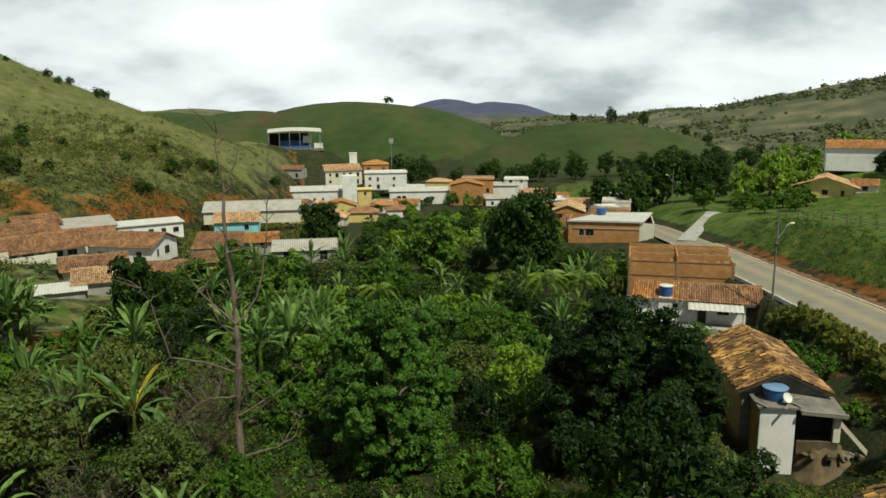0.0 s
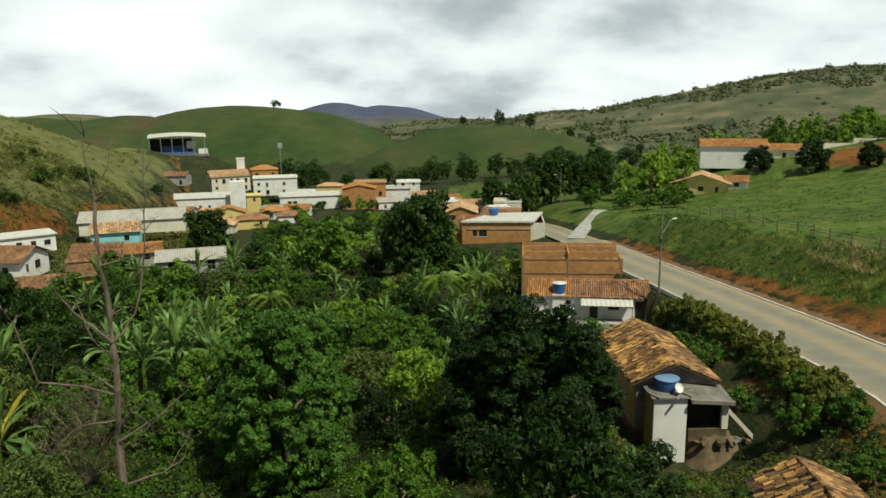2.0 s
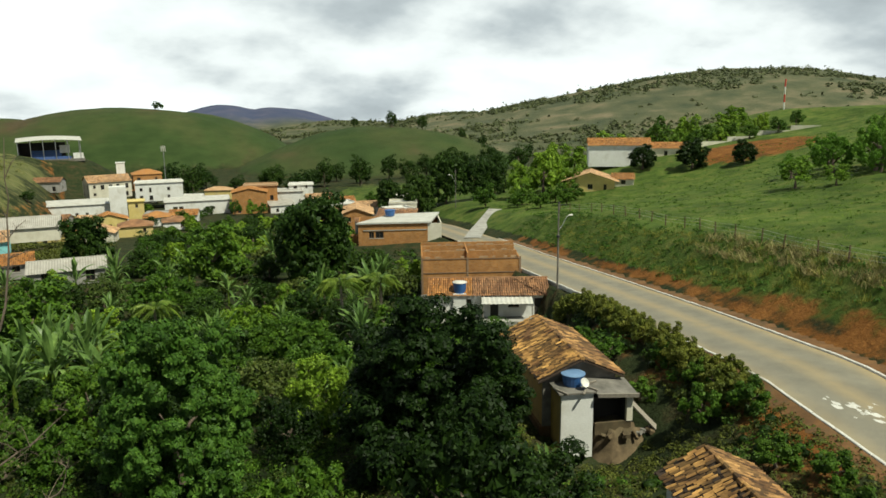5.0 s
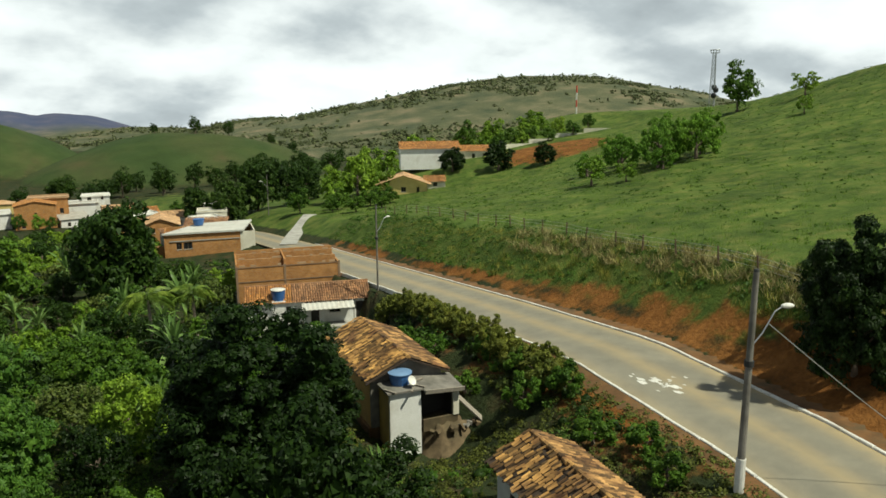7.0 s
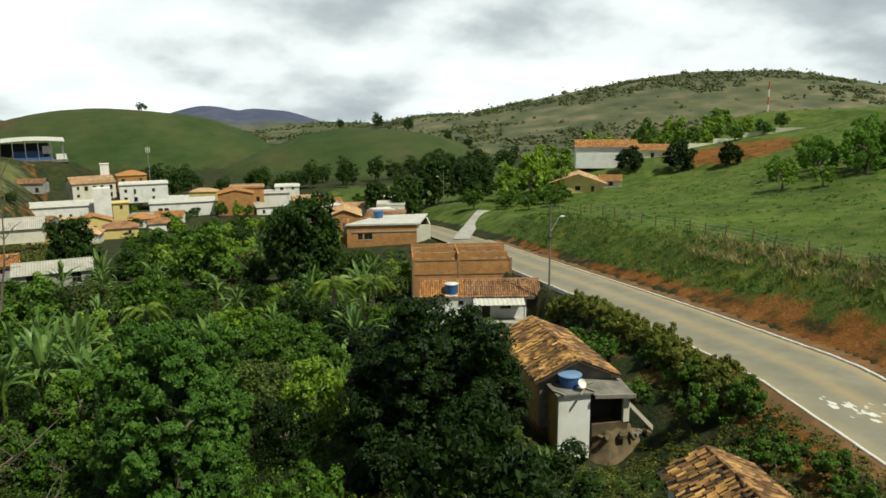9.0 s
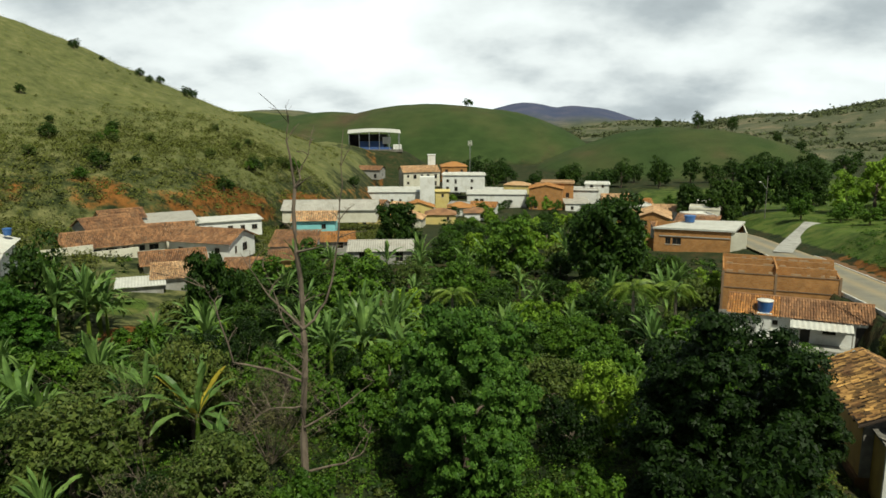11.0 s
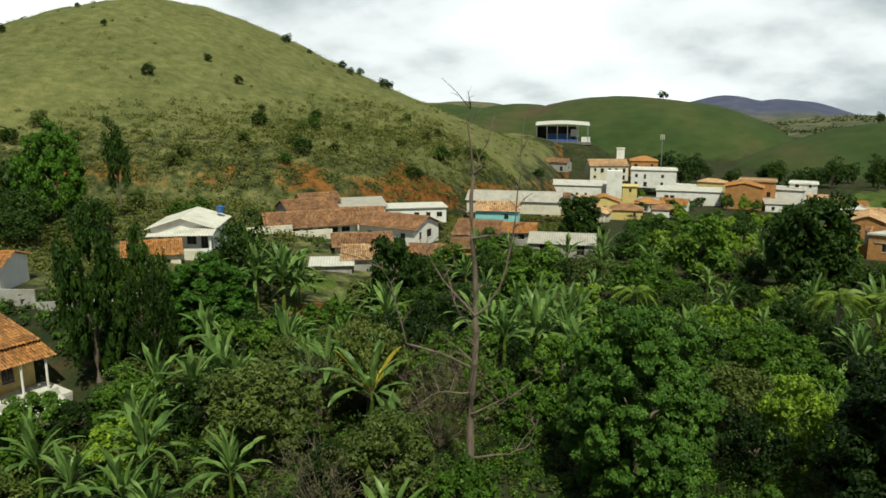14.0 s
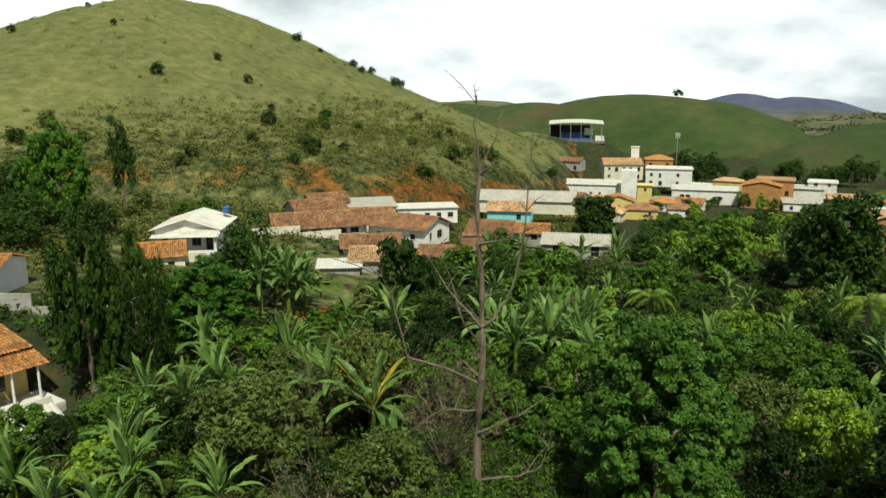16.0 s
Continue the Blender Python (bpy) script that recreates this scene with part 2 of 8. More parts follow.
MAT["leaf_banana"] = foliage("leaf_banana", ((0.0, (0.085, 0.145, 0.06)), (0.6, (0.145, 0.22, 0.1)), (1.0, (0.27, 0.34, 0.2))), 0.35, 0.3)
MAT["leaf_yellow"] = foliage("leaf_yellow", ((0.0, (0.35, 0.27, 0.05)), (1.0, (0.45, 0.34, 0.08))), 0.5, 0.35)
MAT["leaf_palm"] = foliage("leaf_palm", ((0.0, (0.0782, 0.1271, 0.0293)), (0.6, (0.1466, 0.2053, 0.0489)), (1.0, (0.2541, 0.2932, 0.0978))), 0.45, 0.3)


def brick_material():
    m, nt, n, l, p = nodes_of("brickwork")
    g = n.new("ShaderNodeTexCoord").outputs["UV"]
    t = n.new("ShaderNodeTexBrick")
    l.new(g, t.inputs["Vector"])
    t.inputs["Color1"].default_value, t.inputs["Color2"].default_value = (0.36, 0.155, 0.038, 1), (0.46, 0.225, 0.065, 1)
    t.inputs["Mortar"].default_value = (0.38, 0.26, 0.15, 1)
    t.inputs["Scale"].default_value, t.inputs["Mortar Size"].default_value = 1.0, 0.014
    t.inputs["Brick Width"].default_value, t.inputs["Row Height"].default_value = 0.3, 0.2
    pos = position(n, l)
    col = mixed(n, l, 0.55, t.outputs["Color"], ramp_of(n, l, noise_tex(n, l, pos, 0.8, 6), ((0.3, (0.55, 0.5, 0.45)), (0.7, (1.15, 1.1, 1.05)))), "MULTIPLY")
    l.new(col, p.inputs["Base Color"])
    p.inputs["Roughness"].default_value = 0.9
    bumped(n, l, p, t.outputs["Fac"], -0.4)
    return m


MAT["brickwork"] = brick_material()
MAT["earth"] = surface("earth", (0.09, 0.045, 0.014), (0.22, 0.105, 0.034), 0.8, 0.95, 0.5, (0.07, 0.06, 0.03))
MAT["heap"] = surface("heap", (0.07, 0.048, 0.024), (0.17, 0.12, 0.065), 1.6, 0.95, 0.7, (0.07, 0.06, 0.03))
MAT["dry_grass"] = foliage("dry_grass", ((0.0, (0.09, 0.12, 0.03)), (0.6, (0.2, 0.2, 0.065)), (1.0, (0.36, 0.31, 0.15))))
MAT["lid_blue"] = surface("lid_blue", (0.14, 0.24, 0.42), (0.2, 0.32, 0.5), 1.5, 0.35, 0.05)


def ground_material():
    """Land cover by weights: r grass, g bare red earth, b woodland, a lush pasture; the rest is undergrowth and litter."""
    m, nt, n, l, p = nodes_of("ground_cover")
    pos = position(n, l)
    big, mid, fine = noise_tex(n, l, pos, 0.03, 6), noise_tex(n, l, pos, 0.35, 6, 0.65), noise_tex(n, l, pos, 3.0, 5, 0.65)
    at = n.new("ShaderNodeAttribute")
    at.attribute_name = "cover"
    sep = n.new("ShaderNodeSeparateColor")
    l.new(at.outputs["Color"], sep.inputs[0])

    def weight(v, soft=0.35):
        a = n.new("ShaderNodeMath")
        a.operation = "ADD"
        s = n.new("ShaderNodeMath")
        s.operation = "MULTIPLY_ADD"
        l.new(mid, s.inputs[0])
        s.inputs[1].default_value, s.inputs[2].default_value = soft * 2, -soft
        l.new(v, a.inputs[0])
        l.new(s.outputs[0], a.inputs[1])
        r = n.new("ShaderNodeMapRange")
        r.interpolation_type = "SMOOTHSTEP"
        r.inputs["From Min"].default_value, r.inputs["From Max"].default_value = 0.38, 0.62
        l.new(a.outputs[0], r.inputs["Value"])
        return r.outputs[0]
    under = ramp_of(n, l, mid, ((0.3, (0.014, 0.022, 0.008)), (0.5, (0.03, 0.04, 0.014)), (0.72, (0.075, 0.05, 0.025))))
    grass = ramp_of(n, l, mid, ((0.28, (0.08, 0.093, 0.034)), (0.5, (0.138, 0.148, 0.056)), (0.72, (0.21, 0.2, 0.092))))
    grass = mixed(n, l, 0.7, grass, ramp_of(n, l, big, ((0.3, (0.6, 0.65, 0.55)), (0.7, (1.2, 1.15, 1.0)))), "MULTIPLY")
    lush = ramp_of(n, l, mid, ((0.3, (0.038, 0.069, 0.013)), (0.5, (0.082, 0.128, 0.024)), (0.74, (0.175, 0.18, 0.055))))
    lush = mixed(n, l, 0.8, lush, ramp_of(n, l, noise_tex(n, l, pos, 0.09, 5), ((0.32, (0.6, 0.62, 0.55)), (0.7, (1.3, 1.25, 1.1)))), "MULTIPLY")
    earth = ramp_of(n, l, mid, ((0.28, (0.05, 0.032, 0.012)), (0.48, (0.165, 0.066, 0.015)), (0.72, (0.29, 0.128, 0.034))))
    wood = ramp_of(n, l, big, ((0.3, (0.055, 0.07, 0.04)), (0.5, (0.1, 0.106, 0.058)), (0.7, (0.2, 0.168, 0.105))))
    col = mixed(n, l, weight(sep.outputs[0]), under, grass)
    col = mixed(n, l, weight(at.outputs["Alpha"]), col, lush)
    col = mixed(n, l, weight(sep.outputs[2]), col, wood)
    col = mixed(n, l, weight(sep.outputs[1], 0.5), col, earth)
    col = mixed(n, l, 0.5, col, ramp_of(n, l, fine, ((0.3, (0.5, 0.5, 0.5)), (0.7, (1.2, 1.2, 1.2)))), "MULTIPLY")
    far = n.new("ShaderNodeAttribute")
    far.attribute_name = "far_haze"
    # smooth grazed hills beyond the town: negative values of the same weight
    inv = n.new("ShaderNodeMath")
    inv.operation, inv.use_clamp = "MULTIPLY", True
    inv.inputs[1].default_value = -1.0
    l.new(far.outputs["Fac"], inv.inputs[0])
    # grass tones darkened to stand for cloud shade on these hills
    shaded_graze = ramp_of(n, l, noise_tex(n, l, position(n, l, (1.0, 0.5, 1.6)), 0.013, 5, 0.6), ((0.3, (0.026, 0.047, 0.013)), (0.46, (0.04, 0.064, 0.019)), (0.56, (0.056, 0.07, 0.024)), (0.66, (0.078, 0.06, 0.032)), (0.76, (0.07, 0.078, 0.03))))
    shaded_graze = mixed(n, l, 0.5, shaded_graze, ramp_of(n, l, noise_tex(n, l, position(n, l, (1.0, 1.0, 3.0)), 0.09, 5), ((0.35, (0.62, 0.66, 0.6)), (0.65, (1.15, 1.12, 1.05)))), "MULTIPLY")
    col = mixed(n, l, inv.outputs[0], col, shaded_graze)
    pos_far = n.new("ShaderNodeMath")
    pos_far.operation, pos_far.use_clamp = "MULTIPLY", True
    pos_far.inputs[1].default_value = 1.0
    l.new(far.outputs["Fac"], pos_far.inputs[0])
    # distance haze put into the far mountains' ground colour as blue
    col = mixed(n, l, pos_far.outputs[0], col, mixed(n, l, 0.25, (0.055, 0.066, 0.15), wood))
    l.new(col, p.inputs["Base Color"])
    p.inputs["Roughness"].default_value = 0.95
    p.inputs["Specular IOR Level"].default_value = 0.15
    bumped(n, l, p, fine, 0.9, 0.25)
    return m


MAT["ground"] = ground_material()

# ---- the lie of the land ----


def smooth(a, b, v):
    t = np.clip((v - a) / (b - a), 0, 1)
    return t * t * (3 - 2 * t)


def road_z(y):
    return np.interp(y, (-80, 39, 123, 263, 560), (6.5, 4.5, -3.1, -15.7, -22.4))


def kerb_x(y):
    """The uphill kerb of the road."""
    return np.interp(y, (-60, -25, 0, 25, 42, 59, 78, 101, 123, 160, 200, 263), (2, 17, 27.5, 35.2, 38.6, 40.6, 42.2, 44.0, 46.0, 48.0, 46.0, 40.0))


ROAD_W = 7.3


def fbm(x, y, scale, seed):
    out = np.zeros_like(x)
    rs = np.random.RandomState(seed)
    for o in range(4):
        for _ in range(3):
            a, ph = rs.uniform(0, 2 * np.pi), rs.uniform(0, 2 * np.pi)
            k = 2 ** o / scale
            out += np.sin((x * np.cos(a) + y * np.sin(a)) * k * 2 * np.pi + ph) / (3 * 1.8 ** o)
    return out


def land(x, y):
    """Height of the ground, and the weights of its cover."""
    x, y = np.asarray(x, float), np.asarray(y, float)
    r = np.hypot(x, y)
    zr = road_z(y)
    floor = np.interp(y, (-80, 38, 80, 143, 185, 263, 560, 1500, 4600), (3, 2.0, -3.4, -5.6, -10.5, -16.4, -22.4, -36, -190))
    floor = np.minimum(floor, np.interp(r, (0, 1500, 4600), (99, -36, -190)) + 0 * x) if r.max() > 1500 else floor
    far_off = smooth(263, 400, y)
    zr = zr * (1 - far_off) + floor * far_off
    kx = kerb_x(y)
    u = x - kx
    left = smooth(-ROAD_W - 1.2 - np.interp(y, (56, 70, 135, 160), (8.8, 1.8, 1.8, 8.0)), -ROAD_W - 1.2, u)
    fade = 1 - smooth(200, 420, y)
    z = floor * (1 - left) + zr * left
    # pasture above the road
    up = np.clip(u, 0, 135)
    bank = 4.6 * smooth(0.9, 9.5, u) * (0.55 + 0.45 * (1 - smooth(95, 150, y)))
    z = np.where(u > 0, zr + (bank + 0.045 * up + 0.00115 * up ** 2) * fade + (floor - zr) * smooth(30, 140, u) * (1 - fade), z)
    z = z + 2.6 * np.exp(-((x - 104) ** 2 + (y - 190) ** 2) / 500) * fade + 2.2 * np.exp(-((x - 130) ** 2 + (y - 175) ** 2) / 700) * fade - 1.6 * np.exp(-((x - 104) ** 2 + (y - 158) ** 2) / 420) - 5.0 * np.exp(-((x - 190) ** 2 + (y - 165) ** 2) / 2400) * (u > 0)
    # terraces under the hamlet at the hill's foot
    z = z + np.clip(-40 - x, 0, 45) * 0.14 * (1 - smooth(110, 190, y))
    z = z - 2.5 * np.exp(-(((x - 21.5) / 6) ** 2 + ((y - 41.5) / 6.5) ** 2))
    z = z - 5.2 * np.exp(-(((x + 46) / 7) ** 2 + ((y - 39) / 8) ** 2))
    cover = np.zeros(x.shape + (4,))
    z = z + fbm(x, y, 60, 3) * 0.35 * smooth(1.0, 8, np.abs(u + ROAD_W / 2) - ROAD_W / 2)

    def raise_to(z, h):
        d = h - z
        return np.where(d > 0, h + 0.0, z), smooth(-0.5, 2.0, d)
    # the grassy cone west of the hamlet, with its cut foot
    q = np.hypot((x + 176.9) / 0.83, y - 215)
    cone = 51.2 - 0.362 * (np.sqrt(q * q + 16 ** 2) - 16) + fbm(x, y, 90, 5) * 1.1 + fbm(x, y, 24, 6) * 0.4
    cone = cone - 2.2 * smooth(-140, -100, x) - 2.6 * np.exp(-((x + 126) / 26) ** 2)
    cone = cone - 12 * smooth(-76, -46, x) * smooth(125, 175, y)
    d = cone - z
    cone = cone + 3.6 * smooth(0.0, 3.0, d) * (1 - smooth(8, 22, d)) * smooth(-200, -40, x)
    z, wl = raise_to(z, cone)
    cut = smooth(0.3, 1.5, d) * (1 - smooth(3.5, 7.5, d)) * (x < 0)
    cover[..., 0] = np.maximum(cover[..., 0], wl * (0.42 + 0.58 * smooth(5, 17, d + 3 * fbm(x, y, 35, 19))))
    cover[..., 1] = cut * (0.45 + 0.3 * fbm(x, y, 30, 8)) + 0.75 * np.exp(-(((x + 63) / 8) ** 2 + ((y - 161) / 9) ** 2)) + 0.5 * np.exp(-((x + 52) ** 2 + (y - 190) ** 2) / 60)

    def dome(z, cx, cy, top, rx, ry, base, kind, power=2.0):
        q2 = ((x - cx) / rx) ** 2 + ((y - cy) / ry) ** 2
        h = base + (top - base) * (np.exp(-q2 / 2) if power == 0 else 1 - np.sqrt(q2) ** power)
        h = np.where(q2 < 6.5, h + fbm(x, y, 110, int(abs(cx)) + 1) * 1.1, -999)
        z2, w = raise_to(z, h)
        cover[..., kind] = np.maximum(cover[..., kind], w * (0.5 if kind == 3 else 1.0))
        if kind == 2:
            cover[..., 0] *= (1 - w)
        # hills of kind 3: darker cover mix in place of cloud shade
        if kind == 3:
            cover[..., 2] = np.maximum(cover[..., 2], 0.46 * w)
        return z2
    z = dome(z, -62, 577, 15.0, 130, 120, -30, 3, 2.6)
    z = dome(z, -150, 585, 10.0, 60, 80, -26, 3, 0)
    z = dome(z, -262, 720, 8.0, 70, 90, -26, 0, 0)
    z = dome(z, -330, 1000, 4.0, 130, 120, -32, 2, 0)
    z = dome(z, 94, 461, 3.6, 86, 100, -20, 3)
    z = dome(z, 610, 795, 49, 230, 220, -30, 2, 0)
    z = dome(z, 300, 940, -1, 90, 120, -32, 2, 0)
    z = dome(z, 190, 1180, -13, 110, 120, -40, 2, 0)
    z = z + 15 * np.exp(-((x + 76) ** 2 + (y - 377) ** 2) / 1000)
    w = np.exp(-(((x + 72) ** 2 + (y - 373) ** 2) / 380.0) ** 2)
    z = z * (1 - w) - 3.7 * w
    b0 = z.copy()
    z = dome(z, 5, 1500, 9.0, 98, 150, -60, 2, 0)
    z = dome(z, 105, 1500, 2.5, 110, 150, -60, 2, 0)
    # where the far mountains take the painted haze blue
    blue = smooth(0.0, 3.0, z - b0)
    blue = np.where(blue < 0.01, -smooth(0.25, 0.5, cover[..., 3]) * smooth(345, 385, r), blue)
    pasture = smooth(1.2, 5.0, u) * fade
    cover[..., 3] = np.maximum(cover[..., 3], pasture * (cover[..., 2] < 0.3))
    cover[..., 1] += 0.8 * smooth(0.6, 1.6, u) * (1 - smooth(np.interp(y, (20, 45, 80), (5.2, 4.2, 2.6)), np.interp(y, (20, 45, 80), (8.0, 6.4, 4.4)), u)) * (y < 125) * (0.75 + 0.25 * fbm(x, y, 26, 14))
    cover[..., 1] += 0.75 * smooth(-ROAD_W - 7, -ROAD_W - 2, u) * (1 - smooth(-ROAD_W - 1, -ROAD_W + 0.5, u)) * (y < 60) * (0.8 + 0.3 * fbm(x, y, 14, 15))
    cover[..., 0] = np.maximum(cover[..., 0], 0.5 * smooth(33, 42, -x) * smooth(52, 60, y) * (1 - smooth(150, 175, y)))
    lawn = np.exp(-(((x + 46.6) / 2.6) ** 2 + ((y - 85.6) / 4.0) ** 2) ** 2) + np.exp(-(((x + 60.0) / 3.0) ** 2 + ((y - 70.5) / 3.4) ** 2) ** 2)
    cover[..., 3] = np.maximum(cover[..., 3], 0.9 * lawn)
    cover[..., 1] += 0.9 * np.exp(-(((x + 41.0) / 3.2) ** 2 + ((y - 76.5) / 4.6) ** 2) ** 2)
    cover[..., 1] += 0.95 * np.exp(-(((x - 131) / 17) ** 2 + ((y - 168) / 15) ** 2) ** 2)
    return z, cover, blue


def ground_z(x, y):
    return float(land(np.array([float(x)]), np.array([float(y)]))[0][0])


def build_ground():
    az = np.radians(np.concatenate([np.arange(-180, -72, 4.0), np.arange(-72, 76, 0.5), np.arange(76, 180, 4.0)]))
    rr = np.concatenate([np.arange(1.5, 12, 1.5), np.arange(12, 75, 0.75), 75 * 1.0135 ** np.arange(0, 190), [1000, 1080, 1170, 1280, 1400, 1500, 1600, 1750, 2000, 2500, 3200, 4500]])
    A, R = np.meshgrid(az, rr)
    x, y = R * np.sin(A), R * np.cos(A)
    z, cover, blue = land(x, y)
    # the carriageway is cut in 6 cm so that the asphalt lies in it
    u = x - kerb_x(y)
    z = np.where((u < 1.0) & (u > -ROAD_W - 1.0) & (y < 240), z - 0.4, z)
    nr, na = x.shape
    v = np.concatenate([np.stack([x, y, z], -1).reshape(-1, 3), [[0, 0, float(land(np.zeros(1), np.zeros(1))[0][0])]]])
    i = np.arange(nr * na).reshape(nr, na)
    j = np.roll(i, -1, 1)
    f = np.stack([i[:-1], i[1:], j[1:], j[:-1]], -1).reshape(-1, 4)
    faces = f.tolist() + [(nr * na, int(i[0, k]), int(j[0, k])) for k in range(na)]
    me = bpy.data.meshes.new("ground")
    me.from_pydata(v.tolist(), [], faces)
    for fa in me.polygons:
        fa.use_smooth = True
    c = me.attributes.new("cover", "FLOAT_COLOR", "POINT")
    c.data.foreach_set("color", np.concatenate([cover.reshape(-1, 4), np.zeros((1, 4))]).ravel())
    b = me.attributes.new("far_haze", "FLOAT", "POINT")
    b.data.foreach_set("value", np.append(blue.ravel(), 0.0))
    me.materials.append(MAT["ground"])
    return tagged(new("ground", me), "valley of scrub, grass slopes and red earth cuts", "ground", kind="structure")


build_ground()

# ---- building blocks ----


def mesh_object(name, verts, faces, mat, parent=None, label="", smooth_faces=False, uvs=None):
    me = bpy.data.meshes.new(name)
    me.from_pydata([tuple(map(float, v)) for v in verts], [], faces)
    me.materials.append(MAT[mat])
    if smooth_faces:
        for p in me.polygons:
            p.use_smooth = True
    ob = new(name, me)
    if parent is not None:
        ob.parent = parent
    if label:
        ob["label"] = label
    return ob


def part(name, bm, mat, parent, label=""):
    me = bpy.data.meshes.new(name)
    bm.normal_update()
    bm.to_mesh(me)
    bm.free()
    me.materials.append(MAT[mat])
    ob = new(name, me)
    ob.parent = parent
    if label:
        ob["label"] = label
    return ob


def box(bm, x0, x1, y0, y1, z0, z1, m=None):
    vs = [bm.verts.new(Vector(p)) for p in ((x0, y0, z0), (x1, y0, z0), (x1, y1, z0), (x0, y1, z0), (x0, y0, z1), (x1, y0, z1), (x1, y1, z1), (x0, y1, z1))]
    if m is not None:
        for v in vs:
            v.co = m @ v.co
    for f in ((3, 2, 1, 0), (4, 5, 6, 7), (0, 1, 5, 4), (1, 2, 6, 5), (2, 3, 7, 6), (3, 0, 4, 7)):
        bm.faces.new([vs[i] for i in f])
    return vs


def tube(bm, a, b, r0, r1, n=8, cap=True):
    a, b = Vector(a), Vector(b)
    q = (b - a).to_track_quat("Z", "Y")
    ra = [bm.verts.new(a + q @ Vector((r0 * math.cos(k * 2 * math.pi / n), r0 * math.sin(k * 2 * math.pi / n), 0))) for k in range(n)]
    rb = [bm.verts.new(b + q @ Vector((r1 * math.cos(k * 2 * math.pi / n), r1 * math.sin(k * 2 * math.pi / n), 0))) for k in range(n)]
    for k in range(n):
        bm.faces.new((ra[k], ra[(k + 1) % n], rb[(k + 1) % n], rb[k]))
    if cap:
        bm.faces.new(rb)
        bm.faces.new(ra[::-1])


def spline_tube(bm, pts, radii, n=7):
    """A tapered limb through points, one closed skin."""
    pts = [Vector(p) for p in pts]
    rings = []
    for i, p in enumerate(pts):
        d = (pts[min(i + 1, len(pts) - 1)] - pts[max(i - 1, 0)]).normalized()
        q = d.to_track_quat("Z", "Y")
        rings.append([bm.verts.new(p + q @ Vector((radii[i] * math.cos(k * 2 * math.pi / n), radii[i] * math.sin(k * 2 * math.pi / n), 0))) for k in range(n)])
    for a, b in zip(rings, rings[1:]):
        for k in range(n):
            bm.faces.new((a[k], a[(k + 1) % n], b[(k + 1) % n], b[k]))
    bm.faces.new(rings[-1])
    bm.faces.new(rings[0][::-1])


def thing(name, x, y, z, yaw=0.0, label="", category="", group="", kind=""):
    e = new(name)
    e.empty_display_size = 0.3
    e.matrix_world = pose(x, y, z, 0, 0, yaw)
    return tagged(e, label, category, group, kind)


def pierced_wall(name, length, height, holes, mat, parent, m, thick=0.18, gable=0.0, label=""):
    """An upright wall from (0,0,0) along +x, outside towards -y, with holes (x0, x1, z0, z1) cut through; gable: rise of a middle peak."""
    xs = sorted({0.0, length, *[h[0] for h in holes], *[h[1] for h in holes]})
    zs = sorted({0.0, height, *[h[2] for h in holes], *[h[3] for h in holes]})
    bm = bmesh.new()
    uv = bm.loops.layers.uv.new("UVMap")
    cache = {}

    def vert(x, y, z):
        k = (round(x, 4), round(y, 4), round(z, 4))
        if k not in cache:
            cache[k] = bm.verts.new(m @ Vector((x, y, z)))
        return cache[k]

    def quad(ps):
        f = bm.faces.new([vert(*p) for p in ps])
        for lo, p in zip(f.loops, ps):
            lo[uv].uv = (p[0] + p[1], p[2])

    def is_hole(i, j):
        if not (0 <= i < len(xs) - 1 and 0 <= j < len(zs) - 1):
            return True
        cx, cz = (xs[i] + xs[i + 1]) / 2, (zs[j] + zs[j + 1]) / 2
        return any(h[0] < cx < h[1] and h[2] < cz < h[3] for h in holes)
    t = thick
    for i in range(len(xs) - 1):
        for j in range(len(zs) - 1):
            if is_hole(i, j):
                continue
            a, b, c, d = xs[i], xs[i + 1], zs[j], zs[j + 1]
            quad(((a, 0, c), (b, 0, c), (b, 0, d), (a, 0, d)))
            quad(((b, t, c), (a, t, c), (a, t, d), (b, t, d)))
            if is_hole(i - 1, j):
                quad(((a, t, c), (a, 0, c), (a, 0, d), (a, t, d)))
            if is_hole(i + 1, j):
                quad(((b, 0, c), (b, t, c), (b, t, d), (b, 0, d)))
            if is_hole(i, j - 1):
                quad(((a, t, c), (b, t, c), (b, 0, c), (a, 0, c)))
            if is_hole(i, j + 1) and not (gable and j == len(zs) - 2):
                quad(((a, 0, d), (b, 0, d), (b, t, d), (a, t, d)))
    if gable:
        p0, p1, p2 = (0, height), (length, height), (length / 2, height + gable)
        for y, order in ((0, (p0, p1, p2)), (t, (p1, p0, p2))):
            f = bm.faces.new([vert(px, y, pz) for px, pz in order])
            for lo, (px, pz) in zip(f.loops, order):
                lo[uv].uv = (px, pz)
    return part(name, bm, mat, parent, label)


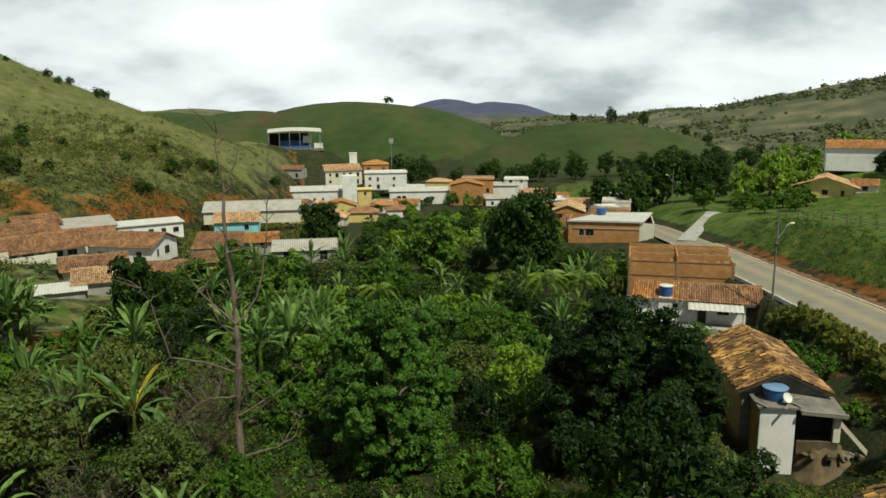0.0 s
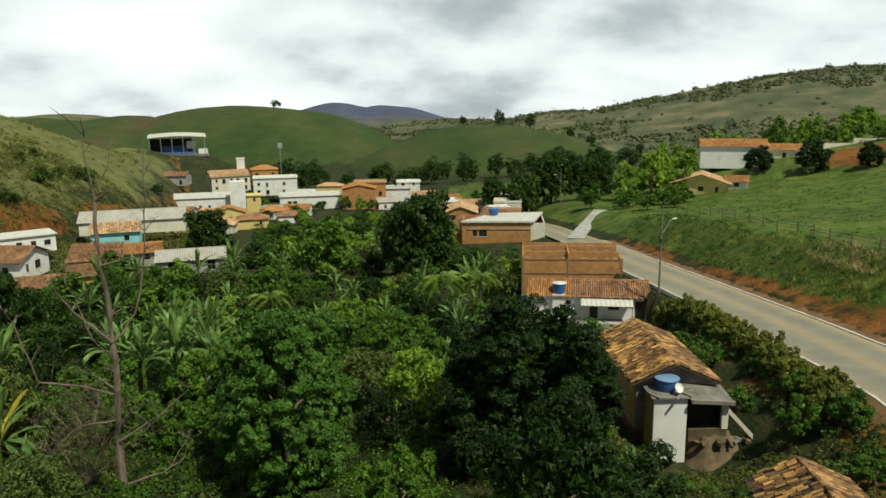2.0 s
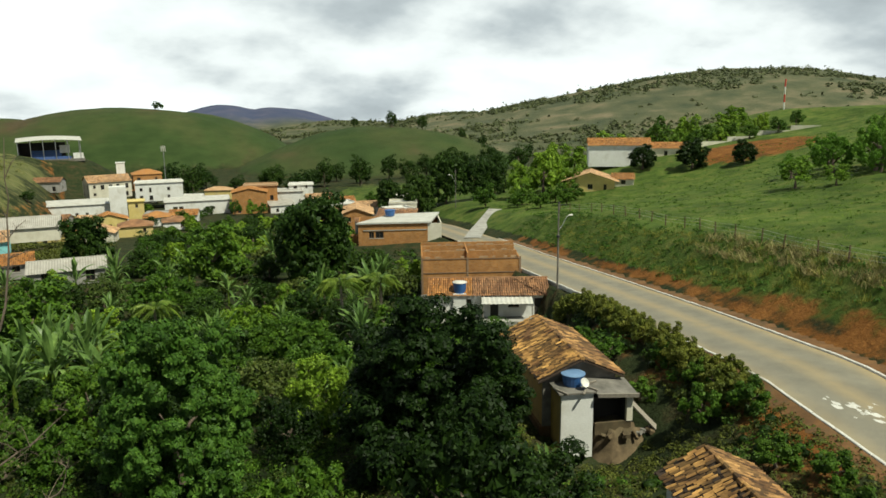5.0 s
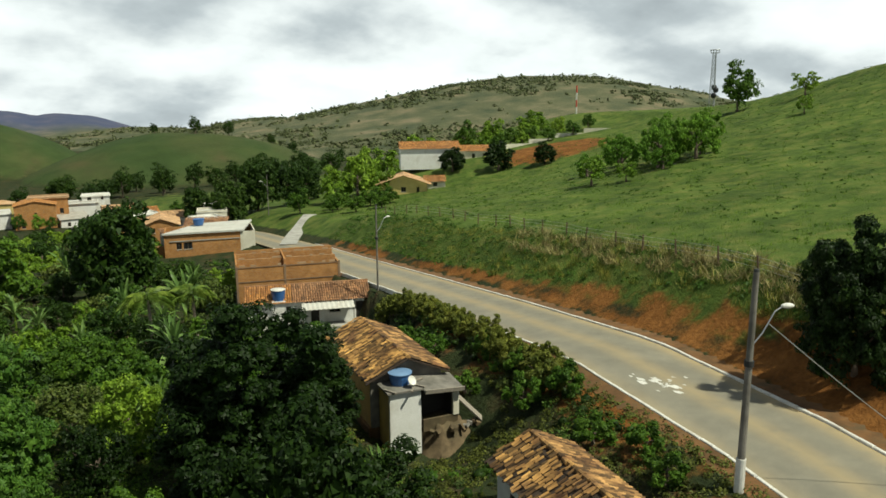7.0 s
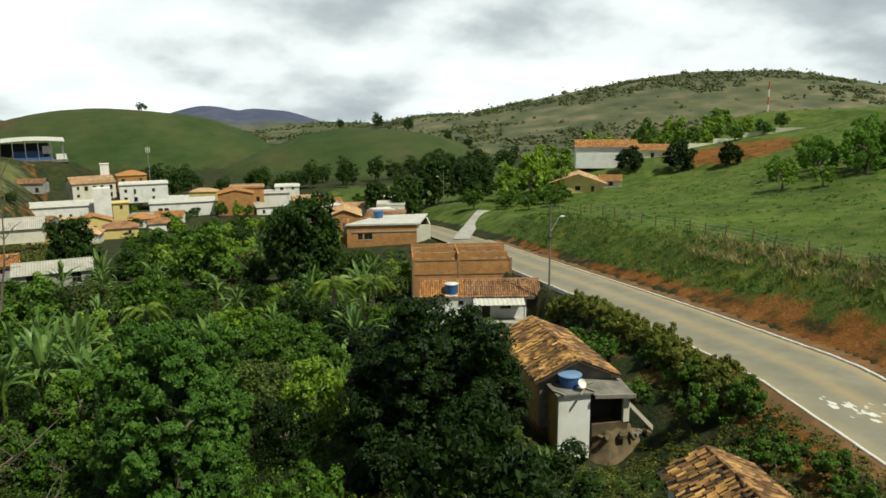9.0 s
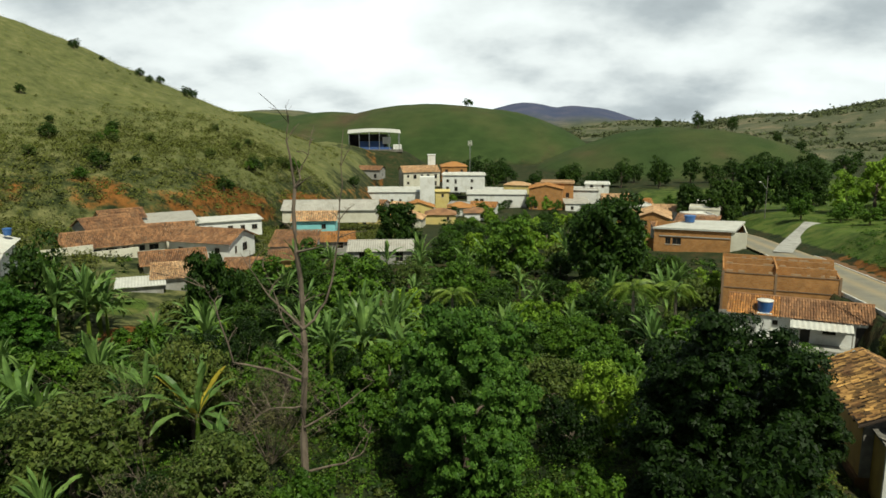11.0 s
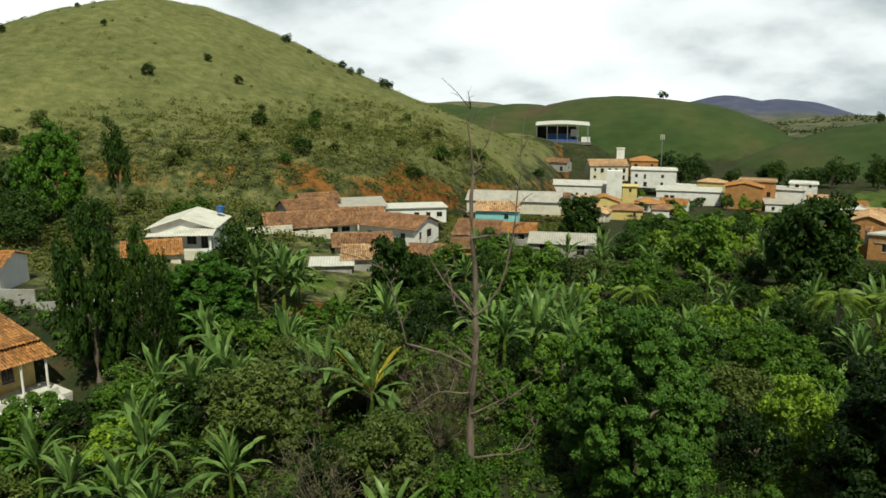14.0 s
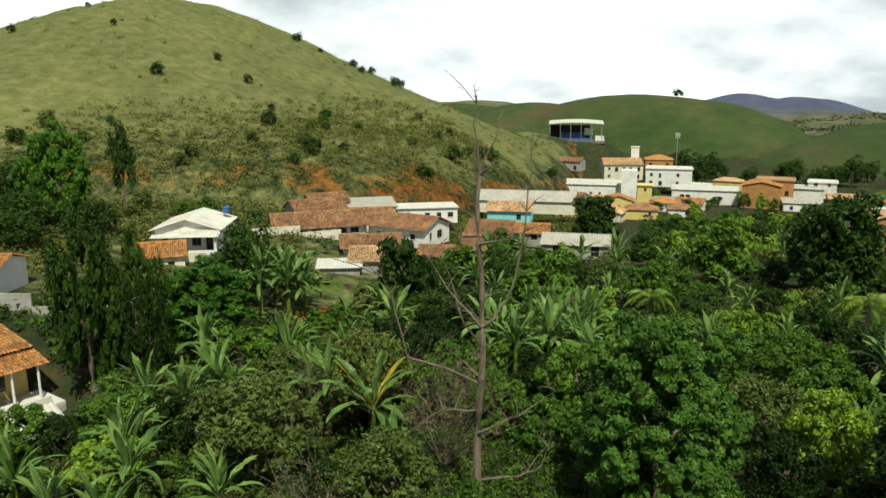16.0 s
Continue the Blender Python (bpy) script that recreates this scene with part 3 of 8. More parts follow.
def tile_slope(name, w, s, mat, parent, m, pitch=0.24, row=0.42, sag=0.0, seed=0):
    """A slope of barrel tiles from the eave (y=0) up to y=s, in rows that overlap; each tile its own shell. Joined."""
    rs = np.random.RandomState(seed)
    far = (parent.matrix_world.translation.length if parent else 0) > 150
    if far:
        pitch, row = pitch * 1.7, row * 1.5
    nx, ny = max(3, int(w / pitch)), max(2, int(s / row))
    px, py = w / nx, s / ny
    vs, fs = [], []
    for j in range(ny):
        for i in range(nx):
            cx = (i + 0.5) * px + rs.normal(0, 0.012)
            y0, y1 = j * py - 0.06, (j + 1) * py
            z0 = 0.05 + rs.uniform(0, 0.025) - sag * math.sin(math.pi * (i + 0.5) / nx) * math.sin(math.pi * j / ny)
            sk = rs.normal(0, 0.015)
            k = len(vs)
            for yy, zz, wd, dx in ((y0, z0 + 0.035, 0.52, 0), (y1, z0 - 0.01, 0.46, sk)):
                for a in (-1, -0.55, 0, 0.55, 1):
                    vs.append(m @ Vector((cx + dx + a * wd * px, yy, zz + 0.1 * (1 - a * a))))
            for a in range(4):
                fs.append((k + a, k + a + 1, k + 6 + a, k + 5 + a))
    return tagged(mesh_object(name, vs, fs, mat, parent), kind="stuff")


def sheet_slope(name, w, s, mat, parent, m, pitch=0.36, thick=0.05):
    """A corrugated sheet from the eave up to y=s, with thickness."""
    n = max(4, int(w / pitch)) * 2
    vs, fs = [], []
    for layer in (0, thick):
        for yy in (0, s):
            for i in range(n + 1):
                vs.append(m @ Vector((w * i / n, yy, layer + (0.06 if i % 2 else 0))))
    k = n + 1
    for i in range(n):
        fs += [(2 * k + i, 2 * k + i + 1, 3 * k + i + 1, 3 * k + i), (i + 1, i, k + i, k + i + 1),
               (i, i + 1, 2 * k + i + 1, 2 * k + i), (k + i + 1, k + i, 3 * k + i, 3 * k + i + 1)]
    fs += [(0, 2 * k, 3 * k, k), (n, k + n, 3 * k + n, 2 * k + n)]
    return mesh_object(name, vs, fs, mat, parent)


def window_at(parent, m, x0, x1, z0, z1, frame_mat="wood_dark", sill=True):
    """A window in a hole of a wall: frame > pane, sill."""
    w = new("window")
    w.parent = parent
    bm = bmesh.new()
    t = 0.06
    for a, b, c, d in ((x0, x0 + t, z0, z1), (x1 - t, x1, z0, z1), (x0 + t, x1 - t, z0, z0 + t), (x0 + t, x1 - t, z1 - t, z1), ((x0 + x1) / 2 - 0.03, (x0 + x1) / 2 + 0.03, z0 + t, z1 - t)):
        box(bm, a, b, 0.07, 0.13, c, d, m)
    part("frame", bm, frame_mat, w)
    bm = bmesh.new()
    box(bm, x0 + t, x1 - t, 0.09, 0.11, z0 + t, z1 - t, m)
    part("pane", bm, "pane", w)
    if sill:
        bm = bmesh.new()
        box(bm, x0 - 0.06, x1 + 0.06, -0.07, 0.06, z0 - 0.07, z0 - 0.003, m)
        part("sill", bm, "pale_concrete", w)
    return w


def door_at(parent, m, x0, x1, z1, mat="wood_dark"):
    d = new("door")
    d.parent = parent
    bm = bmesh.new()
    box(bm, x0 + 0.05, x1 - 0.05, 0.08, 0.12, 0.02, z1 - 0.05, m)
    part("leaf", bm, mat, d)
    bm = bmesh.new()
    box(bm, x0, x0 + 0.05, 0.05, 0.14, 0, z1, m)
    box(bm, x1 - 0.05, x1, 0.05, 0.14, 0, z1, m)
    box(bm, x0 + 0.05, x1 - 0.05, 0.05, 0.14, z1 - 0.05, z1, m)
    part("frame", bm, "wood_dark", d)
    return d


def house(x, y, w, d, h, yaw, wall, roof, roof_mat, label, z=None, rise=None, over=0.35, front=(), back=(), left=(), right=(), doors=(), name="house", seed=1, parapet=0.35, windows=True):
    """A house whose front (towards local -y) is w wide; holes as (x0, x1, z0, z1). yaw turns it about its centre.
    roof: 'gable_x' ridge along x, 'gable_y' ridge along y, 'shed' falling to the front, 'flat', 'hip'."""
    z = ground_z(x, y) - 0.3 if z is None else z
    e = thing(name, x, y, z, yaw, label, "house", "houses of the town")
    if windows and not front:
        rs = np.random.RandomState(int(abs(x) * 7 + abs(y) * 3))
        floors = [0.95] if h < 4.3 else [0.95, 3.75]

        def row(length):
            out = []
            for zf in floors:
                n = int((length - 0.8) / 2.7)
                for i in range(n):
                    c = 0.4 + (length - 0.8) * (i + 0.5) / n + rs.uniform(-0.2, 0.2)
                    ww, dz = rs.uniform(0.32, 0.62), rs.choice((0.0, 0.15, -0.5))
                    if rs.uniform() < 0.6 and zf + 1.1 < h - 0.1:
                        out.append((c - ww, c + ww, zf + dz, zf + 1.15))
            return tuple(out)
        front, left, right = row(w), row(d - 0.36), row(d - 0.36)
    gy = rise if roof == "gable_y" else 0.0
    gx = rise if roof == "gable_x" else 0.0
    sides = (("wall", w, pose(-w / 2, -d / 2, 0), front, gy), ("wall", w, pose(w / 2, d / 2, 0, 0, 0, 180), back, gy),
             ("wall", d - 0.36, pose(-w / 2, d / 2 - 0.18, 0, 0, 0, -90), left, gx), ("wall", d - 0.36, pose(w / 2, -d / 2 + 0.18, 0, 0, 0, 90), right, gx))
    for i, (nm, length, m, holes, g) in enumerate(sides):
        dh = [(a, b, 0.0, c) for a, b, c in doors] if i == 0 else []
        pierced_wall(nm, length, h + (rise if roof == "shed" and i == 1 else 0), [*holes, *dh], wall, e, m, gable=g)
        for hx0, hx1, hz0, hz1 in holes:
            window_at(e, m, hx0, hx1, hz0, hz1)
        for a, b, c in (doors if i == 0 else ()):
            door_at(e, m, a, b, c)
    bm = bmesh.new()
    box(bm, -w / 2 + 0.19, w / 2 - 0.19, -d / 2 + 0.19, d / 2 - 0.19, 0.02, 0.12)
    part("floor_slab", bm, "concrete", e)
    slope = tile_slope if roof_mat.startswith("tile") else sheet_slope
    if roof == "gable_x":
        s = math.hypot(d / 2 + over, rise * (1 + 2 * over / d))
        a = math.degrees(math.atan2(rise, d / 2))
        drop = rise * 2 * over / d
        slope("roof", w + 2 * over, s, roof_mat, e, pose(-w / 2 - over, -d / 2 - over, h - drop + 0.03) @ pose(0, 0, 0, a))
        slope("roof", w + 2 * over, s, roof_mat, e, pose(w / 2 + over, d / 2 + over, h - drop + 0.03, 0, 0, 180) @ pose(0, 0, 0, a))
        bm = bmesh.new()
        tube(bm, (-w / 2 - over, 0, h + rise + 0.08), (w / 2 + over, 0, h + rise + 0.08), 0.13, 0.13, 8)
        part("ridge", bm, roof_mat, e)
    elif roof == "gable_y":
        s = math.hypot(w / 2 + over, rise * (1 + 2 * over / w))
        a = math.degrees(math.atan2(rise, w / 2))
        drop = rise * 2 * over / w
        slope("roof", d + 2 * over, s, roof_mat, e, pose(-w / 2 - over, d / 2 + over, h - drop + 0.03, 0, 0, -90) @ pose(0, 0, 0, a))
        slope("roof", d + 2 * over, s, roof_mat, e, pose(w / 2 + over, -d / 2 - over, h - drop + 0.03, 0, 0, 90) @ pose(0, 0, 0, a))
        bm = bmesh.new()
        tube(bm, (0, -d / 2 - over, h + rise + 0.08), (0, d / 2 + over, h + rise + 0.08), 0.13, 0.13, 8)
        part("ridge", bm, roof_mat, e)
    elif roof == "shed":
        a = math.degrees(math.atan2(rise, d))
        s = math.hypot(d, rise) * (1 + 2 * over / d)
        slope("roof", w + 2 * over, s, roof_mat, e, pose(-w / 2 - over, -d / 2 - over, h - rise * over / d + 0.05) @ pose(0, 0, 0, a))
    elif roof == "hip":
        k = min(w, d) / 2
        vs = [(-w / 2 - over, -d / 2 - over, h), (w / 2 + over, -d / 2 - over, h), (w / 2 + over, d / 2 + over, h), (-w / 2 - over, d / 2 + over, h)]
        top = [(-w / 2 + k, 0, h + rise), (w / 2 - k, 0, h + rise)] if w >= d else [(0, -d / 2 + k, h + rise), (0, d / 2 - k, h + rise)]
        vs = [(p[0], p[1], p[2] + 0.06) for p in vs + top]
        low = [(p[0], p[1], p[2] - 0.08) for p in vs[:4]]
        fs = ([(0, 1, 5, 4), (1, 2, 5), (2, 3, 4, 5), (3, 0, 4)] if w >= d else [(0, 1, 4), (1, 2, 5, 4), (2, 3, 5), (3, 0, 4, 5)]) + [(0, 6, 7, 1), (1, 7, 8, 2), (2, 8, 9, 3), (3, 9, 6, 0), (6, 9, 8, 7)]
        mesh_object("roof", vs + low, fs, roof_mat, e)
    else:
        bm = bmesh.new()
        box(bm, -w / 2 - over, w / 2 + over, -d / 2 - over, d / 2 + over, h + 0.003, h + 0.16)
        part("roof", bm, roof_mat, e)
        if parapet:
            bm = bmesh.new()
            ww, dd = w / 2 - 0.003, d / 2 - 0.003
            box(bm, -ww, ww, -dd, -dd + 0.15, h + 0.162, h + 0.16 + parapet)
            box(bm, -ww, ww, dd - 0.15, dd, h + 0.162, h + 0.16 + parapet)
            box(bm, -ww, -ww + 0.15, -dd + 0.151, dd - 0.151, h + 0.162, h + 0.16 + parapet)
            box(bm, ww - 0.15, ww, -dd + 0.151, dd - 0.151, h + 0.162, h + 0.16 + parapet)
            part("parapet", bm, wall, e)
    return e


# ---- plants ----


def leaf_cloud(centres, radii, count, size, rs, squash=0.8, under=0.25, tilt=0.36, slim=0.36):
    """Leaves as small pointed blades on the upper shells of clumps. Returns vertex and triangle arrays."""
    nc = len(centres)
    which = rs.randint(0, nc, count)
    d = rs.normal(size=(count, 3))
    d[:, 2] = np.abs(d[:, 2]) - under
    d /= np.linalg.norm(d, axis=1)[:, None] + 1e-9
    rad = radii[which] * rs.uniform(0.66, 1.1, count)
    p = centres[which] + d * rad[:, None] * np.array([1, 1, squash])
    nrm = d + rs.normal(size=(count, 3)) * tilt + np.array([0, 0, 0.35])
    nrm /= np.linalg.norm(nrm, axis=1)[:, None]
    a = np.cross(nrm, rs.normal(size=(count, 3)))
    a /= np.linalg.norm(a, axis=1)[:, None] + 1e-9
    b = np.cross(nrm, a)
    ln = size * rs.uniform(0.7, 1.35, count)[:, None]
    wd = ln * slim
    droop = np.zeros_like(p)
    droop[:, 2] = -ln[:, 0] * 0.22
    v = np.stack([p - a * ln * 0.5 - b * wd, p - a * ln * 0.42 + b * wd, p + a * ln * 0.6 + droop], 1).reshape(-1, 3)
    return v, np.arange(count * 3).reshape(-1, 3)


def triangle_mesh(name, v, tri, mat):
    me = bpy.data.meshes.new(name)
    me.vertices.add(len(v))
    me.vertices.foreach_set("co", np.ascontiguousarray(v, dtype=np.float32).ravel())
    me.loops.add(tri.size)
    me.loops.foreach_set("vertex_index", np.ascontiguousarray(tri, dtype=np.int32).ravel())
    me.polygons.add(len(tri))
    me.polygons.foreach_set("loop_start", np.arange(0, tri.size, 3, dtype=np.int32))
    me.polygons.foreach_set("use_smooth", np.ones(len(tri), dtype=bool))
    me.update(calc_edges=True)
    me.validate()
    me.materials.append(MAT[mat])
    return me


def ball_template(level):
    bm = bmesh.new()
    bmesh.ops.create_icosphere(bm, subdivisions=level, radius=1.0)
    v = np.array([tuple(q.co) for q in bm.verts])
    f = np.array([[q.index for q in fa.verts] for fa in bm.faces])
    bm.free()
    return v, f


BALLS = {1: ball_template(1)}


def inner_mass(centres, radii, rs, level, squash=0.8, core=0.45):
    """The dense leaf mass inside each clump: a lumpy uneven body."""
    bv, bf = BALLS[level]
    n, m = len(centres), len(bv)
    lump = 1 + rs.normal(0, 0.22, (n, m, 1))
    v = centres[:, None, :] + bv[None] * lump * (radii[:, None, None] * core) * np.array([1, 1, squash])
    f = bf[None] + (np.arange(n) * m)[:, None, None]
    return v.reshape(-1, 3), f.reshape(-1, 3)


def crown_mesh(name, rx, rz, clumps, leaves, size, mat, seed, shape="dome", clump=0.19):
    """A crown of leafy clumps on an uneven ellipsoid, centred at its middle; it just fills rx and rz."""
    rs = np.random.RandomState(seed)
    # billowing lobes over an uneven ellipsoid, each lobe a ball set with small leaf clumps
    loose = shape == "loose"
    lobes = max(9, clumps // (11 if loose else 9))
    g = np.arange(lobes) + 0.5
    ph = np.arccos(1 - 1.8 * g / lobes)
    th = np.pi * (1 + 5 ** 0.5) * g + rs.uniform(0, 6)
    d = np.stack([np.cos(th) * np.sin(ph), np.sin(th) * np.sin(ph), np.cos(ph)], 1)
    rad = rs.uniform(0.48, 0.86, lobes) if loose else rs.uniform(0.66, 0.86, lobes)
    lob = 1 + 0.1 * np.sin(3 * th + rs.uniform(0, 6)) + 0.08 * np.sin(4 * ph + 2 * th)
    lc = d * (rad * lob)[:, None] * np.array([rx, rx, rz])
    lr = rs.uniform(0.6, 1.25, lobes) * (0.46 if loose else 0.45) * math.sqrt(12.57 / lobes) * min(rx, rz)
    own = np.arange(clumps) % lobes
    out = rs.normal(size=(clumps, 3)) + 0.7 * d[own] + np.array([0, 0, 0.7])
    out /= np.linalg.norm(out, axis=1)[:, None]
    c = lc[own] + out * (lr[own] * rs.uniform(0.72, 1.0, clumps))[:, None]
    r = rs.uniform(0.7, 1.2, clumps) * lr[own] * (0.44 if loose else 0.4)
    v, tri = leaf_cloud(c, r * (0.75 if mat == "leaf_pasture" else 1.0), leaves, size, rs, tilt=0.3)
    iv, itri = leaf_cloud(lc, lr * (0.55 if mat == "leaf_pasture" else 0.72), leaves // (6 if mat == "leaf_pasture" else 4), size * 1.6, rs, 0.85, 0.7, 0.9, 0.5)
    tri = np.concatenate([tri, itri + len(v)])
    v = np.concatenate([v, iv])
    v[:, :2] *= rx / np.percentile(np.hypot(v[:, 0], v[:, 1]), 98)
    top, low = np.percentile(v[:, 2], 99.5), np.percentile(v[:, 2], 0.5)
    v[:, 2] = (v[:, 2] - (top + low) / 2) * 2 * rz / (top - low)
    return triangle_mesh(name, v, tri, mat)


def trunk_mesh(name, h, r, seed, limbs=5, spread=2.0, mat="bark"):
    rs = np.random.RandomState(seed)
    bm = bmesh.new()
    lean = rs.normal(0, 0.25, 2)
    pts = [(lean[0] * t * t + 0.1 * math.sin(5 * t), lean[1] * t * t, h * t) for t in (0, 0.25, 0.5, 0.75, 1)]
    spline_tube(bm, [(pts[0][0], pts[0][1], -0.5)] + pts, [r * 1.5, r * 1.3, r, r * 0.85, r * 0.7, r * 0.45])
    for k in range(limbs):
        a = 2 * math.pi * k / limbs + rs.uniform(-0.4, 0.4)
        z0 = h * rs.uniform(0.45, 0.95)
        l1 = spread * rs.uniform(0.6, 1.1)
        q = Vector(pts[3])
        p0 = Vector((q.x * z0 / h, q.y * z0 / h, z0))
        p1 = p0 + Vector((math.cos(a) * l1 * 0.5, math.sin(a) * l1 * 0.5, l1 * 0.45))
        p2 = p0 + Vector((math.cos(a) * l1, math.sin(a) * l1, l1 * rs.uniform(0.6, 1.0)))
        spline_tube(bm, (p0, p1, p2), (r * 0.45, r * 0.3, r * 0.1), 5)
    me = bpy.data.meshes.new(name)
    bm.to_mesh(me)
    bm.free()
    me.materials.append(MAT[mat])
    return me


KINDS = {}


def tree_kind(key, rx, rz, clear, clumps, leaves, size, mat, seed, shape="dome", limbs=5, bark="bark"):
    """Meshes for one look of tree: rx half-width, rz half-height of the crown, clear: height of its underside."""
    KINDS[key] = (crown_mesh(key + "_crown", rx, rz, clumps, leaves, size, mat, seed, shape),
                  trunk_mesh(key + "_trunk", clear + rz * 0.9, 0.05 * rx + 0.05, seed + 50, limbs, rx * 0.5, bark), clear + rz, rx, 2 * rz + clear)


def tree(key, x, y, height, label, width=None, turn=None, group="orchard trees", name="tree", category="tree", z=None):
    if math.hypot(x, y) > 72 and key + "_far" in KINDS:
        key += "_far"
    crown, trunk, mid, rx, full = KINDS[key]
    k = height / full
    kw = k if width is None else width / (2 * rx)
    turn = random.uniform(0, 360) if turn is None else turn
    e = thing(name, x, y, ground_z(x, y) if z is None else z, turn, label, category, group)
    c = new("crown", crown)
    c.parent = e
    c.location, c.scale = (0, 0, mid * k), (kw, kw, k)
    t = new("trunk", trunk)
    t.parent = e
    t.scale = (kw, kw, k)
    return e


tree_kind("mango", 3.8, 4.6, 0.5, 560, 52000, 0.15, "leaf_mango", 11)
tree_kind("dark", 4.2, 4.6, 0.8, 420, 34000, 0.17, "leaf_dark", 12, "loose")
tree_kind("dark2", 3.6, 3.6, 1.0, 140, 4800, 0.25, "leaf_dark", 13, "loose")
tree_kind("mid", 3.2, 3.0, 1.0, 150, 7000, 0.21, "leaf_mid", 14, "loose")
tree_kind("mid2", 3.0, 2.4, 0.8, 120, 4600, 0.22, "leaf_mid", 15)
tree_kind("lime", 2.4, 2.2, 0.6, 130, 6500, 0.165, "leaf_lime", 16)
tree_kind("limebig", 3.6, 3.6, 0.6, 420, 34000, 0.15, "leaf_bright", 26)
tree_kind("olive", 2.6, 2.4, 0.7, 110, 4300, 0.2, "leaf_olive", 17, "loose")
tree_kind("tall", 2.6, 2.4, 0.7, 110, 5200, 0.19, "leaf_dark_light", 47, "loose")
tree_kind("bush", 1.6, 1.2, 0.1, 80, 3600, 0.14, "leaf_mid", 19)
tree_kind("hedge", 1.6, 1.2, 0.1, 120, 3200, 0.145, "leaf_hedge", 29)
tree_kind("spread", 3.4, 2.3, 0.7, 200, 9500, 0.15, "leaf_pasture", 33, "loose", 7)
tree_kind("airy", 3.4, 2.1, 1.3, 55, 1800, 0.3, "leaf_lime", 20, "loose", 7)
tree_kind("round", 2.4, 2.2, 0.4, 130, 3400, 0.26, "leaf_dark", 41)
# far dark crowns take the lightened copy of leaf_dark
tree_kind("dark_far", 4.2, 4.6, 0.8, 260, 6000, 0.36, "leaf_dark_light", 112, "loose")
tree_kind("dark2_far", 3.6, 3.6, 1.0, 110, 2200, 0.38, "leaf_dark_light", 113, "loose")
tree_kind("mid_far", 3.2, 3.0, 1.0, 110, 2300, 0.36, "leaf_mid", 114, "loose")
tree_kind("mid2_far", 3.0, 2.4, 0.8, 100, 1900, 0.35, "leaf_mid", 115)
tree_kind("lime_far", 2.4, 2.2, 0.6, 90, 1900, 0.31, "leaf_lime", 116)
tree_kind("olive_far", 2.6, 2.4, 0.7, 90, 1900, 0.3, "leaf_olive", 117, "loose")


def blade_mesh(name, length, width, lean, bend, rs, mat, tear=0.0, n=10):
    """A long leaf on a stalk, rising at an angle (lean from upright) and bending over towards +x, with a folded midrib and torn edges."""
    vs, fs = [], []
    a, x, z = lean, 0.0, 0.0
    for i in range(n + 1):
        t = i / n
        w = width * (0.12 + 0.88 * min(1, max(0, (t - 0.12) / 0.25))) * (1 - max(0, (t - 0.75) / 0.25) ** 1.6 * 0.92)
        j = rs.uniform(-tear, tear) * w
        nx, nz = -math.cos(a), math.sin(a)
        vs += [(x + nx * 0.25 * w + j * math.sin(a), -w, z + nz * 0.25 * w), (x, 0, z), (x + nx * 0.25 * w - j * math.sin(a), w, z + nz * 0.25 * w)]
        a += bend / n * (0.4 + 1.2 * t)
        x += length / n * math.sin(a)
        z += length / n * math.cos(a)
    for i in range(n):
        k = 3 * i
        fs += [(k, k + 3, k + 4, k + 1), (k + 1, k + 4, k + 5, k + 2)]
    me = bpy.data.meshes.new(name)
    me.from_pydata(vs, [], fs)
    me.materials.append(MAT[mat])
    return me


_rs = np.random.RandomState(5)
BLADES = [blade_mesh("leaf_blade", 2.9, 0.19, a, c, _rs, "leaf_banana", 0.8, 12) for a, c in ((0.08, 0.5), (0.26, 0.8), (0.46, 1.2), (0.7, 1.6), (0.95, 2.1))]
BLADE_Y = blade_mesh("leaf_blade", 2.9, 0.25, 0.55, 0.5, _rs, "leaf_yellow", 0.4)


def stem_mesh(h, r):
    bm = bmesh.new()
    spline_tube(bm, ((0, 0, -0.4), (0.02, 0, h * 0.5), (0, 0.03, h)), (r * 1.2, r, r * 0.7), 8)
    me = bpy.data.meshes.new("stem")
    bm.to_mesh(me)
    bm.free()
    me.materials.append(MAT["leaf_palm"])
    return me


STEM = stem_mesh(2.2, 0.13)


def banana(x, y, height, label="banana plant with broad torn green leaves", yellow=0, leaves=22, seed=0):
    rs = np.random.RandomState(seed + int(abs(x) * 13 + abs(y) * 7))
    k = height / 4.6
    e = thing("banana_plant", x, y, ground_z(x, y), rs.uniform(0, 360), label, "plant", "banana plants")
    s = new("stem", STEM)
    s.parent, s.scale = e, (k, k, k)
    for i in range(leaves):
        me = BLADE_Y if i < yellow else BLADES[min(4, (i * 5) // leaves)]
        o = new("leaf", me)
        o.parent = e
        kk = k * rs.uniform(0.8, 1.15)
        o.matrix_basis = pose(0, 0, 2.1 * k, 0, 0, i * 137.5 + rs.uniform(-20, 20)) @ pose(0, 0, 0, rs.uniform(-14, 14), rs.uniform(-12, 12), 0) @ Matrix.Diagonal((kk, kk * 0.8, kk, 1))
    return e


